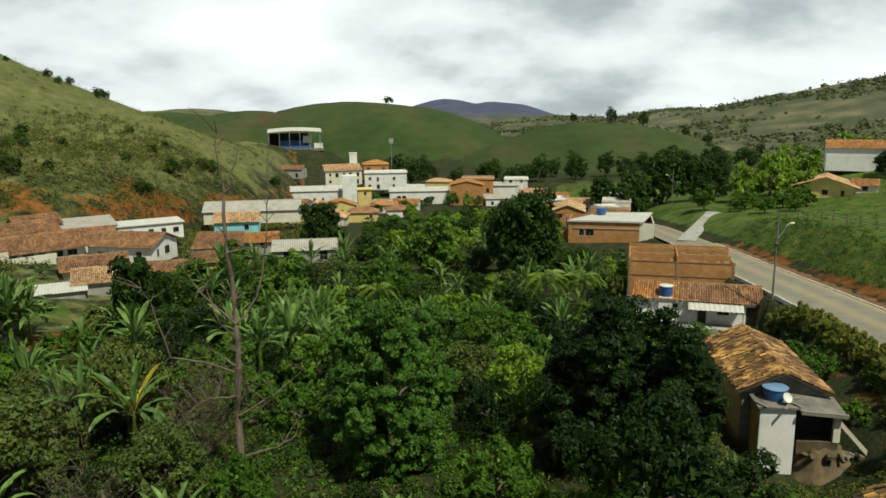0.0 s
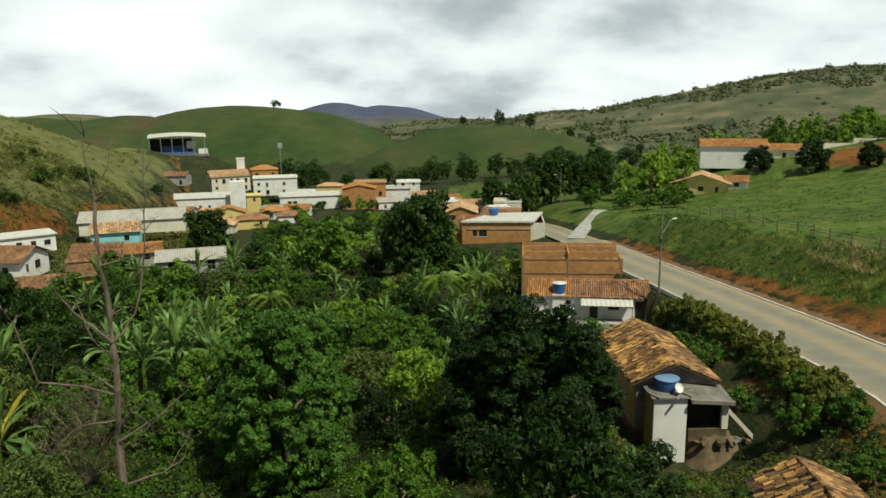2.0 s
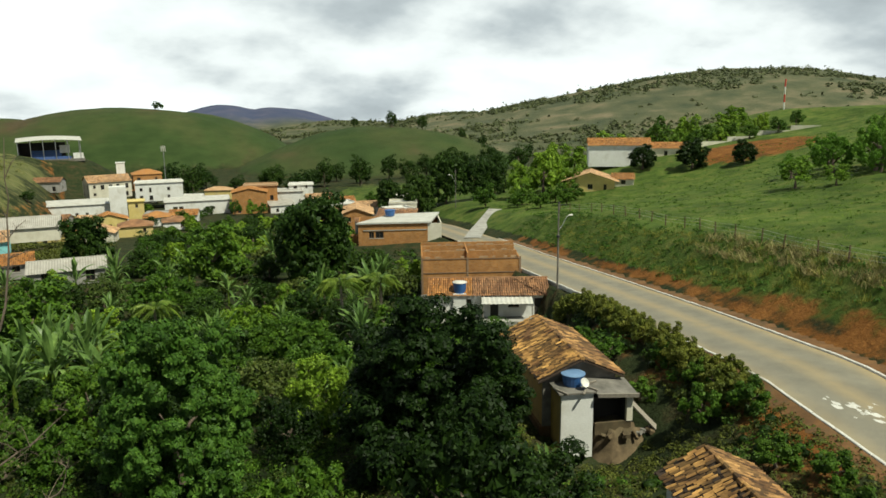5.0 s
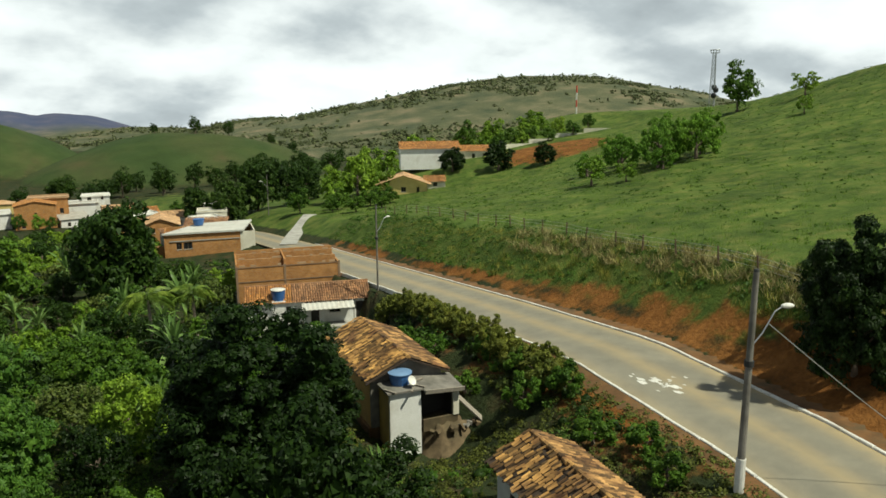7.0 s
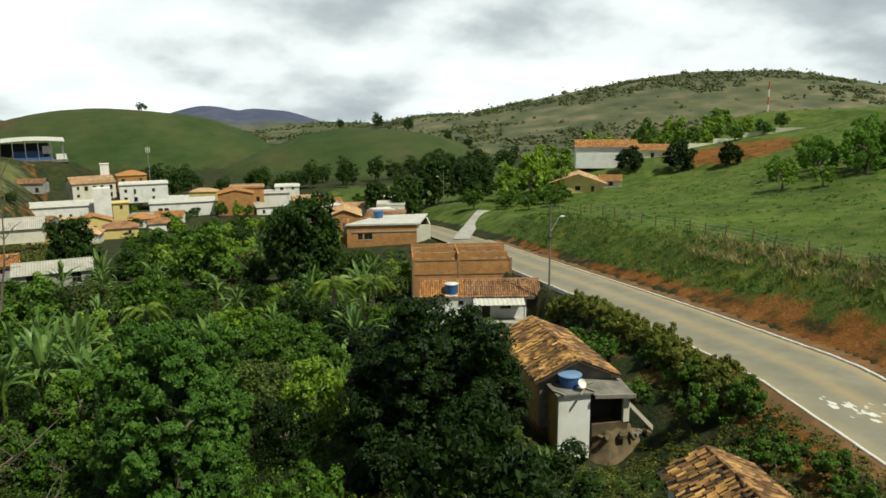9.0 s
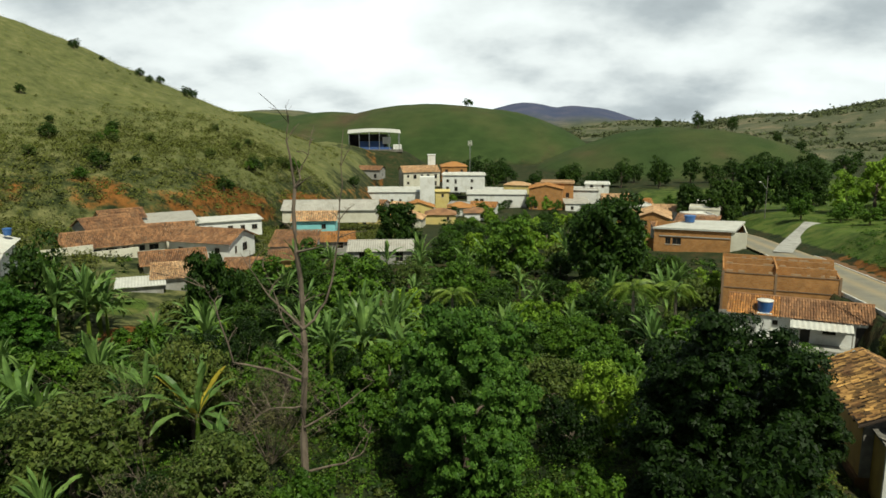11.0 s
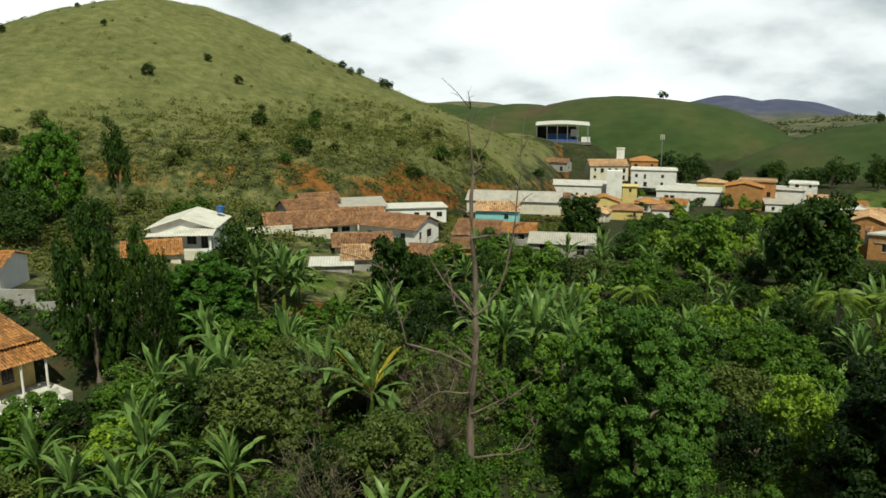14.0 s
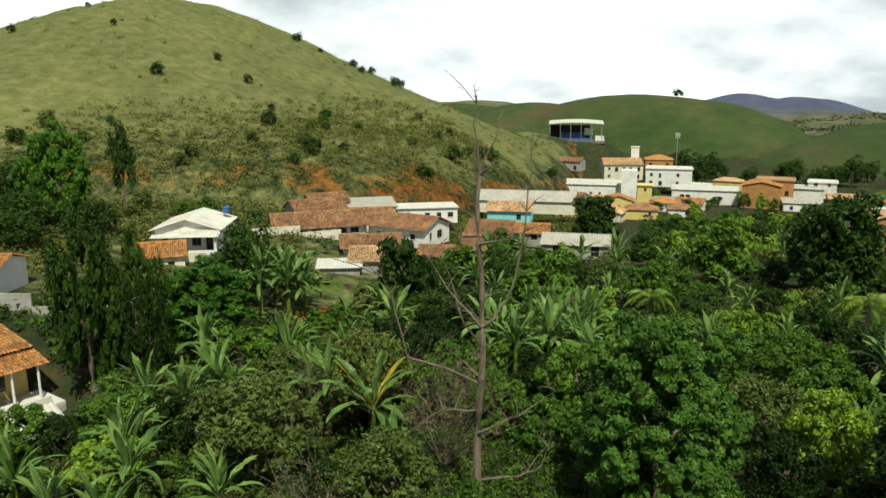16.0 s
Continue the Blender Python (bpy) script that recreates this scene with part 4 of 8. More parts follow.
def frond_mesh(length, arch, seed):
    """A palm frond: a rib with two rows of narrow hanging leaflets."""
    rs = np.random.RandomState(seed)
    vs, fs = [], []
    n = 22
    pts = []
    for i in range(n + 1):
        t = i / n
        pts.append(Vector((length * (0.92 * t - 0.1 * t * t), 0, length * (arch * t - (arch + 0.22) * t * t))))
    for i in range(n):
        a, b = pts[i], pts[i + 1]
        k = len(vs)
        r = 0.035 * (1 - i / n) + 0.008
        vs += [a + Vector((0, -r, 0)), a + Vector((0, r, 0)), b + Vector((0, r, 0)), b + Vector((0, -r, 0))]
        fs.append((k, k + 1, k + 2, k + 3))
        if i < 2:
            continue
        t = i / n
        ll = length * 0.24 * math.sin(math.pi * (0.12 + 0.8 * t)) * rs.uniform(0.85, 1.1)
        for sgn in (-1, 1):
            for half in (0.0, 0.5):
                p = a.lerp(b, half)
                q = p + Vector((ll * 0.5, sgn * ll * 0.75, -ll * rs.uniform(0.25, 0.6)))
                k = len(vs)
                vs += [p + Vector((-0.035, 0, 0)), p + Vector((0.035, 0, 0)), p.lerp(q, 0.5) + Vector((0.05, 0, 0.06 * ll)), q]
                fs += [(k, k + 1, k + 2), (k, k + 2, k + 3)]
    me = bpy.data.meshes.new("frond")
    me.from_pydata([tuple(v) for v in vs], [], fs)
    me.materials.append(MAT["leaf_palm"])
    return me


FRONDS = [frond_mesh(2.9, a, 30 + i) for i, a in enumerate((1.15, 0.7, 0.3))]


def palm(x, y, height, label="young coconut palm with arching yellow-green fronds", fronds=16, seed=0, size=1.0):
    e = thing("coconut_palm", x, y, ground_z(x, y), seed * 40, label, "palm", "coconut palms")
    bm = bmesh.new()
    h = height
    spline_tube(bm, ((0, 0, -0.4), (0.1, 0, h * 0.35), (0.22, 0.05, h * 0.7), (0.25, 0.1, h)), (0.24, 0.18, 0.15, 0.12), 8)
    part("trunk", bm, "bark_pale", e)
    rs = np.random.RandomState(seed)
    for i in range(fronds):
        o = new("frond", FRONDS[(i * 3) // fronds])
        o.parent = e
        k = size * rs.uniform(0.85, 1.15)
        o.matrix_basis = pose(0.25, 0.1, h - 0.05, 0, 0, i * 137.5 + rs.uniform(-12, 12)) @ pose(0, 0, 0, rs.uniform(-15, 15), rs.uniform(-8, 8), 0) @ Matrix.Diagonal((k, k, k, 1))
    return e

# ---- road ----


def asphalt_material():
    m, nt, n, l, p = nodes_of("asphalt")
    pos = position(n, l)
    mid, fine = noise_tex(n, l, pos, 0.5, 6, 0.6), noise_tex(n, l, pos, 40, 2)
    col = ramp_of(n, l, mid, ((0.3, (0.17, 0.157, 0.122)), (0.7, (0.25, 0.23, 0.175))))
    col = mixed(n, l, 0.5, col, ramp_of(n, l, fine, ((0.3, (0.6, 0.6, 0.6)), (0.7, (1.15, 1.15, 1.15)))), "MULTIPLY")
    at = n.new("ShaderNodeAttribute")
    at.attribute_name = "dust"
    ad = n.new("ShaderNodeMath")
    ad.operation = "MULTIPLY"
    l.new(at.outputs["Fac"], ad.inputs[0])
    k = n.new("ShaderNodeMapRange")
    k.inputs["From Min"].default_value, k.inputs["From Max"].default_value = 0.12, 0.5
    l.new(noise_tex(n, l, pos, 0.8, 5), k.inputs["Value"])
    l.new(k.outputs[0], ad.inputs[1])
    col = mixed(n, l, ad.outputs[0], col, (0.37, 0.28, 0.145))
    l.new(col, p.inputs["Base Color"])
    p.inputs["Roughness"].default_value = 0.8
    bumped(n, l, p, fine, 0.3)
    return m


MAT["asphalt"] = asphalt_material()


def build_road():
    ys = np.concatenate([np.arange(-40, 124, 1.5), np.arange(124, 242, 4)])
    us = np.linspace(-ROAD_W, 0, 15)
    vs, fs, dust = [], [], []
    for y in ys:
        zc = float(road_z(y))
        for u in us:
            vs.append((float(kerb_x(y)) + u, y, zc + 0.02 + 0.07 * (1 - ((u + ROAD_W / 2) / (ROAD_W / 2)) ** 2)))
            c = abs(u + ROAD_W / 2)
            dust.append(float(max(0.6 * math.exp(-(c / 0.75) ** 2), 0.9 * math.exp(-((c - ROAD_W / 2) / 0.8) ** 2) * (1 if u > -2 else 0.5))))
    n = len(us)
    for j in range(len(ys) - 1):
        for i in range(n - 1):
            a = j * n + i
            fs.append((a, a + 1, a + n + 1, a + n))
    k = len(vs)
    vs2 = vs + [(v[0], v[1], v[2] - 0.3) for v in vs]
    ob = mesh_object("road", vs2, fs, "asphalt", None, "", True)
    at = ob.data.attributes.new("dust", "FLOAT", "POINT")
    at.data.foreach_set("value", np.array(dust + dust))
    tagged(ob, "grey asphalt road with a dusty middle strip", "road", kind="structure")
    return ob


road = build_road()


def kerb_line(side, y0, y1, label):
    """Whitewashed kerb stones, one metre each."""
    e = tagged(new("kerb_" + side), label, "kerb", kind="structure")
    off = 0.12 if side == "uphill" else -ROAD_W - 0.12
    bm = bmesh.new()
    box(bm, -0.1, 0.1, 0.02, 0.985, -0.3, 0.15)
    bmesh.ops.bevel(bm, geom=[ed for ed in bm.edges if all(v.co.z > 0.1 for v in ed.verts)], offset=0.03, segments=1, affect="EDGES")
    me = bpy.data.meshes.new("kerb_stone")
    bm.to_mesh(me)
    bm.free()
    me.materials.append(MAT["white_paint"])
    rs = np.random.RandomState(4)
    y = y0
    while y < y1:
        x = float(kerb_x(y)) + off
        dx = float(kerb_x(y + 1)) + off - x
        ln = math.hypot(dx, 1)
        o = new("kerb_stone", me)
        o.parent = e
        dz = float(road_z(y + 1) - road_z(y))
        o.matrix_basis = pose(x + rs.normal(0, 0.012), y, float(road_z(y)) + rs.normal(0, 0.01), math.degrees(math.atan(dz)), 0, -math.degrees(math.atan2(dx, 1))) @ Matrix.Diagonal((1, ln, 1, 1))
        y += 1.0
    return e


kerb_line("uphill", 19, 128, "whitewashed concrete kerb below the red bank")
kerb_line("downhill", 8, 128, "whitewashed concrete kerb above the valley")


def lime_spill(x, y, n, spread, seed):
    """Spilt lime on the asphalt: thin flakes."""
    rs = np.random.RandomState(seed)
    bm = bmesh.new()
    for _ in range(n):
        cx, cy = x + rs.normal(0, spread * 0.8), y + rs.normal(0, spread)
        r = rs.uniform(0.05, 0.35) * rs.uniform(0.4, 1)
        u = cx - float(kerb_x(cy)) + ROAD_W / 2
        cz = float(road_z(cy)) + 0.026 + 0.07 * (1 - (u / (ROAD_W / 2)) ** 2)
        k = [bm.verts.new((cx + r * rs.uniform(0.5, 1.2) * math.cos(a) * 0.7, cy + r * rs.uniform(0.5, 1.2) * math.sin(a) * 1.5, cz + 0.004 * rs.uniform(0, 1))) for a in np.linspace(0, 2 * math.pi, 8)[:-1]]
        bm.faces.new(k)
    me = bpy.data.meshes.new("lime_spill")
    bm.to_mesh(me)
    bm.free()
    me.materials.append(MAT["white_paint"])
    return tagged(new("lime_spill", me), "white lime splashes dried on the asphalt", "spill", kind="stuff")


lime_spill(32.4, 33.6, 40, 0.9, 3)

# ---- houses along the road ----
house(28.0, 170.0, 7.0, 10.0, 5.4, -10, "brickwork", "gable_y", "tile_pale", "tall brick house with pale tile gable", z=-9.0, rise=1.3)
house(24.0, 172.0, 6.0, 9.0, 5.2, -10, "brickwork", "gable_x", "tile_pale", "brick house with pale tile roof", z=-9.0, rise=1.0)
house(35.0, 160.0, 8.0, 7.0, 2.6, -20, "plaster_cream", "shed", "tile_brown", "low house with brown tile roof", z=-6.5, rise=1.3)
house(43.5, 190.0, 7.0, 6.0, 4.6, -14, "plaster_cream", "flat", "sheet_white", "pale two-storey house with flat roof", z=-9.5, over=0.1)
house(40.0, 205.0, 12.0, 6.0, 3.0, -8, "plaster_white", "gable_x", "tile_pale", "white row house with pale tiles", z=-10.5, rise=1.2)
house(102.5, 187.0, 16.0, 8.0, 5.6, -24, "plaster_white", "gable_x", "tile_orange", "tall white hall with orange tile roof", z=2.6, rise=1.6, name="hall", windows=False)
house(116.5, 186.5, 11.0, 7.0, 2.8, -30, "plaster_cream", "gable_x", "tile_orange", "low wing with weathered orange tiles", z=4.2, rise=1.3)
house(86.0, 170.5, 11.5, 8.0, 3.0, -28, "plaster_yellow", "gable_y", "tile_pale", "yellow house with pale tile roof", z=-1.7, rise=1.9, over=1.0)
house(93.5, 168.0, 5.0, 5.0, 2.2, -28, "plaster_cream", "shed", "tile_orange", "open lean-to with orange tiles", z=-0.9, rise=0.9)
# ---- hamlet under the grass hill ----
house(-66.6, 79.6, 6.6, 4.8, 2.7, 40, "plaster_cream", "gable_x", "tile_orange", "small cream house with orange tile roof", z=-1.3, rise=1.3, front=((0.9, 1.7, 1.1, 2.0), (4.6, 5.4, 1.1, 2.0)), doors=((2.6, 3.5, 2.05),))
house(-65.5, 56.0, 4.6, 6.0, 2.8, 25, "plaster_white", "gable_x", "tile_orange", "white house with orange tile roof", z=2.4, rise=0.9)
house(-62.6, 112.0, 14.0, 6.0, 2.7, 40, "plaster_cream", "gable_x", "tile_brown", "long cream house with dark tile roof and strip windows", z=-2.6, rise=1.7, over=0.7, front=((1.0, 2.6, 1.2, 2.1), (3.2, 4.8, 1.2, 2.1), (5.4, 7.0, 1.2, 2.1), (9.4, 11.0, 1.2, 2.1), (11.6, 13.0, 1.2, 2.1)), doors=((7.7, 8.6, 2.1),))
house(-67.4, 119.5, 9.0, 6.5, 2.8, 52, "plaster_grey", "gable_x", "tile_brown", "low house under weathered brown tiles", z=-1.8, rise=1.6)
house(-57.2, 119.6, 7.5, 6.0, 2.7, 30, "plaster_cream", "gable_x", "tile_brown", "cream house with mottled brown tiles", z=-2.6, rise=1.5)
house(-49.2, 117.8, 10.6, 7.6, 3.0, -10, "plaster_white", "gable_x", "tile_brown", "white house with worn tile roof and gable windows", z=-3.3, rise=1.5, over=0.5, front=((4.3, 5.5, 1.0, 2.2), (8.0, 8.9, 1.3, 2.2)), right=((1.4, 2.1, 1.1, 2.3), (3.7, 5.2, 1.1, 2.4)), doors=((1.6, 2.5, 2.1),))
house(-49.6, 104.6, 8.0, 5.4, 2.0, 30, "plaster_cream", "gable_x", "tile_brown", "low house with red-brown tile roof", z=-2.9, rise=1.2, over=0.6)
house(-45.6, 97.2, 6.0, 4.2, 1.8, 24, "plaster_grey", "shed", "tile_pale", "lean-to with pale orange clay tiles", z=-3.2, rise=1.1)
house(-48.6, 93.2, 5.4, 3.6, 1.3, 26, "plaster_grey", "shed", "sheet_white", "low shed with pale metal sheets", z=-3.0, rise=0.35)
house(-40.6, 110.6, 6.6, 5.0, 1.6, 12, "plaster_ochre", "gable_x", "tile_brown", "low house with dark brown tiles", z=-4.6, rise=1.1)
house(-44.0, 105.4, 3.6, 3.4, 1.5, 60, "plaster_grey", "gable_x", "tile_orange", "small shed with orange gable roof", z=-4.6, rise=0.9)
house(-36.8, 121.4, 7.0, 5.6, 2.3, 6, "plaster_grey", "shed", "tile_brown", "low house under dull brown tiles", z=-4.0, rise=1.5)
house(-35.8, 112.4, 4.2, 3.6, 1.9, 20, "plaster_ochre", "shed", "tile_brown", "shed with weathered brown tiles", z=-4.2, rise=0.9)
house(-53.6, 135.6, 11.0, 6.0, 2.8, 30, "plaster_white", "flat", "pale_concrete", "white house with blue trim under a flat roof", z=-3.0, over=0.3, parapet=0, front=((0.8, 2.4, 1.0, 2.1), (5.0, 5.9, 1.1, 2.0), (7.2, 8.0, 1.1, 2.0), (9.2, 10.2, 1.1, 2.0)))
house(-62.6, 131.0, 8.5, 6.5, 2.4, 34, "plaster_cream", "shed", "sheet_grey", "cream house under dull pale sheets", z=-2.2, rise=0.8)
house(-70.0, 128.0, 7.0, 5.5, 2.3, 42, "plaster_grey", "gable_x", "tile_brown", "brown-tiled house against the earth cut", z=-1.2, rise=1.3)
house(-40.5, 147.0, 8.2, 6.5, 2.7, 10, "plaster_turquoise", "gable_x", "tile_pale", "turquoise house with pale tile roof", z=-4.4, rise=1.3)
house(-43.5, 172.0, 21.0, 9.0, 2.8, 8, "plaster_cream", "gable_x", "sheet_grey", "long low building with grey sheet roof", z=-6.0, rise=1.6, windows=False)
house(-32.5, 128.0, 7.6, 5.0, 2.3, 12, "plaster_grey", "gable_x", "tile_orange", "low house with orange tiles", z=-4.4, rise=1.1)
house(-23.0, 123.0, 10.0, 6.0, 2.2, 8, "plaster_grey", "gable_x", "sheet_grey", "low shed with mossy grey sheets", z=-4.6, rise=1.1)
# ---- town ----
house(-44.0, 257.0, 20.5, 9.0, 4.4, 6, "plaster_white", "shed", "sheet_white", "long white warehouse with shallow roof", z=-14.2, rise=0.7)
house(-31.4, 252.5, 4.8, 4.0, 10.4, 6, "plaster_white", "flat", "plaster_white", "slim white church tower front", z=-15.0, over=0.0, parapet=0, name="church")
house(-27.2, 259.5, 4.6, 6.0, 5.6, 6, "plaster_yellow", "flat", "plaster_yellow", "yellow annex beside the church front", z=-15.5, over=0.4, parapet=0)
house(-30.0, 218.5, 9.0, 6.0, 3.2, 10, "plaster_yellow", "gable_y", "tile_orange", "yellow gabled house with orange tiles", z=-12.6, rise=1.5)
house(-41.0, 303.0, 14.5, 10.0, 5.8, 20, "plaster_cream", "gable_x", "tile_pale", "large cream house on the slope", z=-13.3, rise=2.0)
house(-37.0, 312.0, 3.0, 3.0, 9.2, 8, "plaster_white", "flat", "plaster_white", "small white water tower behind the cream house", z=-11.0, over=0.2, parapet=0, name="water_tower")
house(-27.5, 306.0, 10.0, 8.0, 6.0, 10, "brickwork", "hip", "tile_orange", "brick house with orange hip roof and balcony", z=-11.6, rise=1.6)
house(-22.5, 294.0, 16.0, 8.0, 6.4, 4, "plaster_white", "flat", "pale_concrete", "white two-storey terrace house", z=-14.2)
house(-9.0, 269.5, 20.5, 8.0, 5.2, 2, "plaster_white", "shed", "sheet_white", "long white hall with two pairs of windows", z=-17.0, rise=0.6, front=((2.6, 4.0, 2.7, 3.7), (4.4, 5.8, 2.7, 3.7), (12.8, 14.0, 2.3, 3.3), (14.3, 15.7, 2.3, 3.3)))
house(8.0, 261.0, 11.0, 9.0, 7.0, -4, "brickwork", "gable_y", "tile_orange", "three-storey brick house with tile roof", z=-15.6, rise=1.2)
house(12.0, 268.0, 11.0, 8.0, 8.0, -4, "brickwork", "flat", "tile_pale", "brick house with pale slab roof", z=-15.6)
house(22.0, 277.0, 10.0, 8.0, 4.6, -5, "plaster_white", "flat", "sheet_grey", "white house with grey roof", z=-15.6)
house(27.0, 283.0, 8.5, 7.0, 5.0, -6, "plaster_white", "flat", "pale_concrete", "white box-shaped house with flat roof", z=-14.6)
house(-19.0, 231.0, 7.0, 6.0, 2.8, 5, "plaster_white", "hip", "tile_orange", "white house with orange hip roof", z=-13.9, rise=1.4)
house(-22.0, 205.0, 8.0, 6.0, 2.6, 6, "plaster_yellow", "hip", "tile_brown", "low house with brown hip roof", z=-11.9, rise=1.4)

_rs = np.random.RandomState(77)
for hx, hy, hw, hh, wall, roof, rmat, lab in (
        (-48, 276, 9, 3.4, "plaster_white", "gable_x", "tile_orange", "white house with orange tile roof"), (-58, 292, 9, 3.6, "plaster_grey", "gable_x", "tile_brown", "grey house with brown tile roof"),
        (-30, 312, 9, 4.8, "plaster_cream", "gable_y", "tile_orange", "cream gabled house with orange tiles"), (-13, 300, 10, 3.2, "plaster_white", "flat", "sheet_white", "white house with pale flat roof"),
        (-2, 316, 10, 4.0, "plaster_yellow", "hip", "tile_pale", "yellow house with pale hip roof"), (10, 300, 9, 5.5, "plaster_cream", "hip", "tile_orange", "cream house with orange hip roof"),
        (-12, 243, 8, 2.8, "plaster_white", "gable_x", "tile_orange", "white row house with orange tiles"), (-20, 247, 7, 3.0, "plaster_grey", "flat", "concrete", "grey house with concrete roof"),
        (-36, 236, 9, 2.8, "plaster_cream", "gable_x", "tile_pale", "cream row house with pale tiles"), (-46, 232, 9, 2.8, "plaster_grey", "gable_x", "tile_brown", "low house with brown clay tiles"),
        (-38, 200, 9, 2.7, "plaster_yellow", "gable_x", "tile_orange", "yellow row house with orange tiles"), (-29, 196, 7, 2.7, "plaster_cream", "gable_y", "tile_pale", "cream gabled house with pale tiles"),
        (-13, 218, 7, 2.6, "plaster_white", "hip", "tile_brown", "white house with brown hip roof"), (18, 262, 8, 3.0, "plaster_white", "shed", "sheet_grey", "white house with grey sheet roof"),
        (31, 262, 9, 4.0, "brickwork", "gable_x", "tile_pale", "brick house with pale tile ridge"), (36, 246, 8, 3.2, "plaster_cream", "gable_x", "tile_orange", "cream house with orange clay tiles"),
        (33, 228, 8, 3.4, "plaster_white", "flat", "sheet_white", "white shop with pale flat roof"), (31, 205, 8, 3.0, "plaster_grey", "shed", "tile_brown", "grey house with brown tile roof"),
        (20, 190, 8, 3.2, "brickwork", "gable_y", "tile_brown", "bare brick gabled house with tiles"), (48, 212, 8, 4.5, "plaster_cream", "flat", "pale_concrete", "cream house with concrete roof"),
        (39, 176, 6, 3.6, "plaster_white", "flat", "pale_concrete", "white house with small dark windows"), (29, 156, 6, 2.8, "plaster_grey", "shed", "tile_brown", "low shed with brown clay tiles")):
    house(hx, hy, hw, 6.5, hh, math.degrees(math.atan2(hx, hy)) + _rs.uniform(-12, 12), wall, roof, rmat, lab, rise=1.2)


def pavilion(x, y, z, yaw):
    """Open sports hall: steel posts, shallow arched sheet roof, blue stands below."""
    e = thing("sports_pavilion", x, y, z, yaw, "open sports hall with white roof and blue stands", "pavilion")
    w, d, h = 24.0, 14.0, 7.6
    n = 10
    vs, fs = [], []
    for layer in (0, 0.14):
        for yy in (-d / 2 - 0.6, d / 2 + 0.6):
            for i in range(n + 1):
                t = i / n
                vs.append(((t - 0.5) * (w + 1.5), yy, h + layer + 0.7 * math.sin(math.pi * t) + 0.05 * (yy > 0) * 20))
    k = n + 1
    for i in range(n):
        fs += [(2 * k + i, 2 * k + i + 1, 3 * k + i + 1, 3 * k + i), (i + 1, i, k + i, k + i + 1), (i, i + 1, 2 * k + i + 1, 2 * k + i), (k + i + 1, k + i, 3 * k + i, 3 * k + i + 1)]
    fs += [(0, 2 * k, 3 * k, k), (n, k + n, 3 * k + n, 2 * k + n)]
    mesh_object("roof", vs, fs, "sheet_white", e, "white arched sheet roof")
    for i in range(6):
        for yy in (-d / 2, d / 2):
            bm = bmesh.new()
            px = -w / 2 + w * i / 5
            tube(bm, (px, yy, 0), (px, yy, h + 0.2 + (1 if yy > 0 else 0) + 0.6 * math.sin(math.pi * i / 5)), 0.16, 0.16, 6)
            part("post", bm, "metal_grey", e)
    bm = bmesh.new()
    box(bm, -w / 2, w / 2 - 4, -d / 2 + 0.3, -d / 2 + 0.6, 0, 1.1)
    part("railing_wall", bm, "steel_blue", e, "blue painted wall")
    bm = bmesh.new()
    box(bm, w / 2 - 8, w / 2 - 4, 0, 0.3, 2.2, 5.5)
    part("screen_wall", bm, "plaster_white", e)
    bm = bmesh.new()
    box(bm, w / 2 - 3, w / 2 + 1, -d / 2 + 0.3, -d / 2 + 3, 0.0, 2.2)
    part("kiosk", bm, "plaster_white", e)
    bm = bmesh.new()
    box(bm, -w / 2 - 0.5, w / 2 + 1.5, -d / 2 - 0.5, d / 2, -1.2, -0.003)
    part("base", bm, "concrete_dark", e)
    # dark rear and end walls stand for the hall's inner shade
    bm = bmesh.new()
    box(bm, -w / 2, w / 2 - 5.5, d / 2 - 0.4, d / 2 - 0.2, 0, 6.6)
    part("rear_wall", bm, "shade_inside", e, "dark shaded rear wall")
    for k in range(5):
        bm = bmesh.new()
        box(bm, -w / 2 + 4.5, w / 2 - 7.5, -1.5 + 1.2 * k, -0.35 + 1.2 * k, 0.0, 1.0 + 0.55 * k)
        part("stand_step", bm, "steel_blue" if k % 2 else "tank_blue", e)
    bm = bmesh.new()
    box(bm, -w / 2 - 0.15, -w / 2 - 0.02, -d / 2 + 1.0, d / 2 - 0.5, 0, 6.8)
    part("end_wall", bm, "shade_inside", e, "end wall in painted shade")
    for k in range(7):
        bm = bmesh.new()
        px = -w / 2 + w * k / 6
        tube(bm, (px, -d / 2, h - 0.35 + 0.6 * math.sin(math.pi * k / 6)), (px, d / 2, h + 0.65 + 0.6 * math.sin(math.pi * k / 6)), 0.12, 0.12, 5)
        part("rafter", bm, "metal_grey", e)
    return e


pavilion(-72.0, 371.0, -3.4, 11)

# ---- poles and masts ----


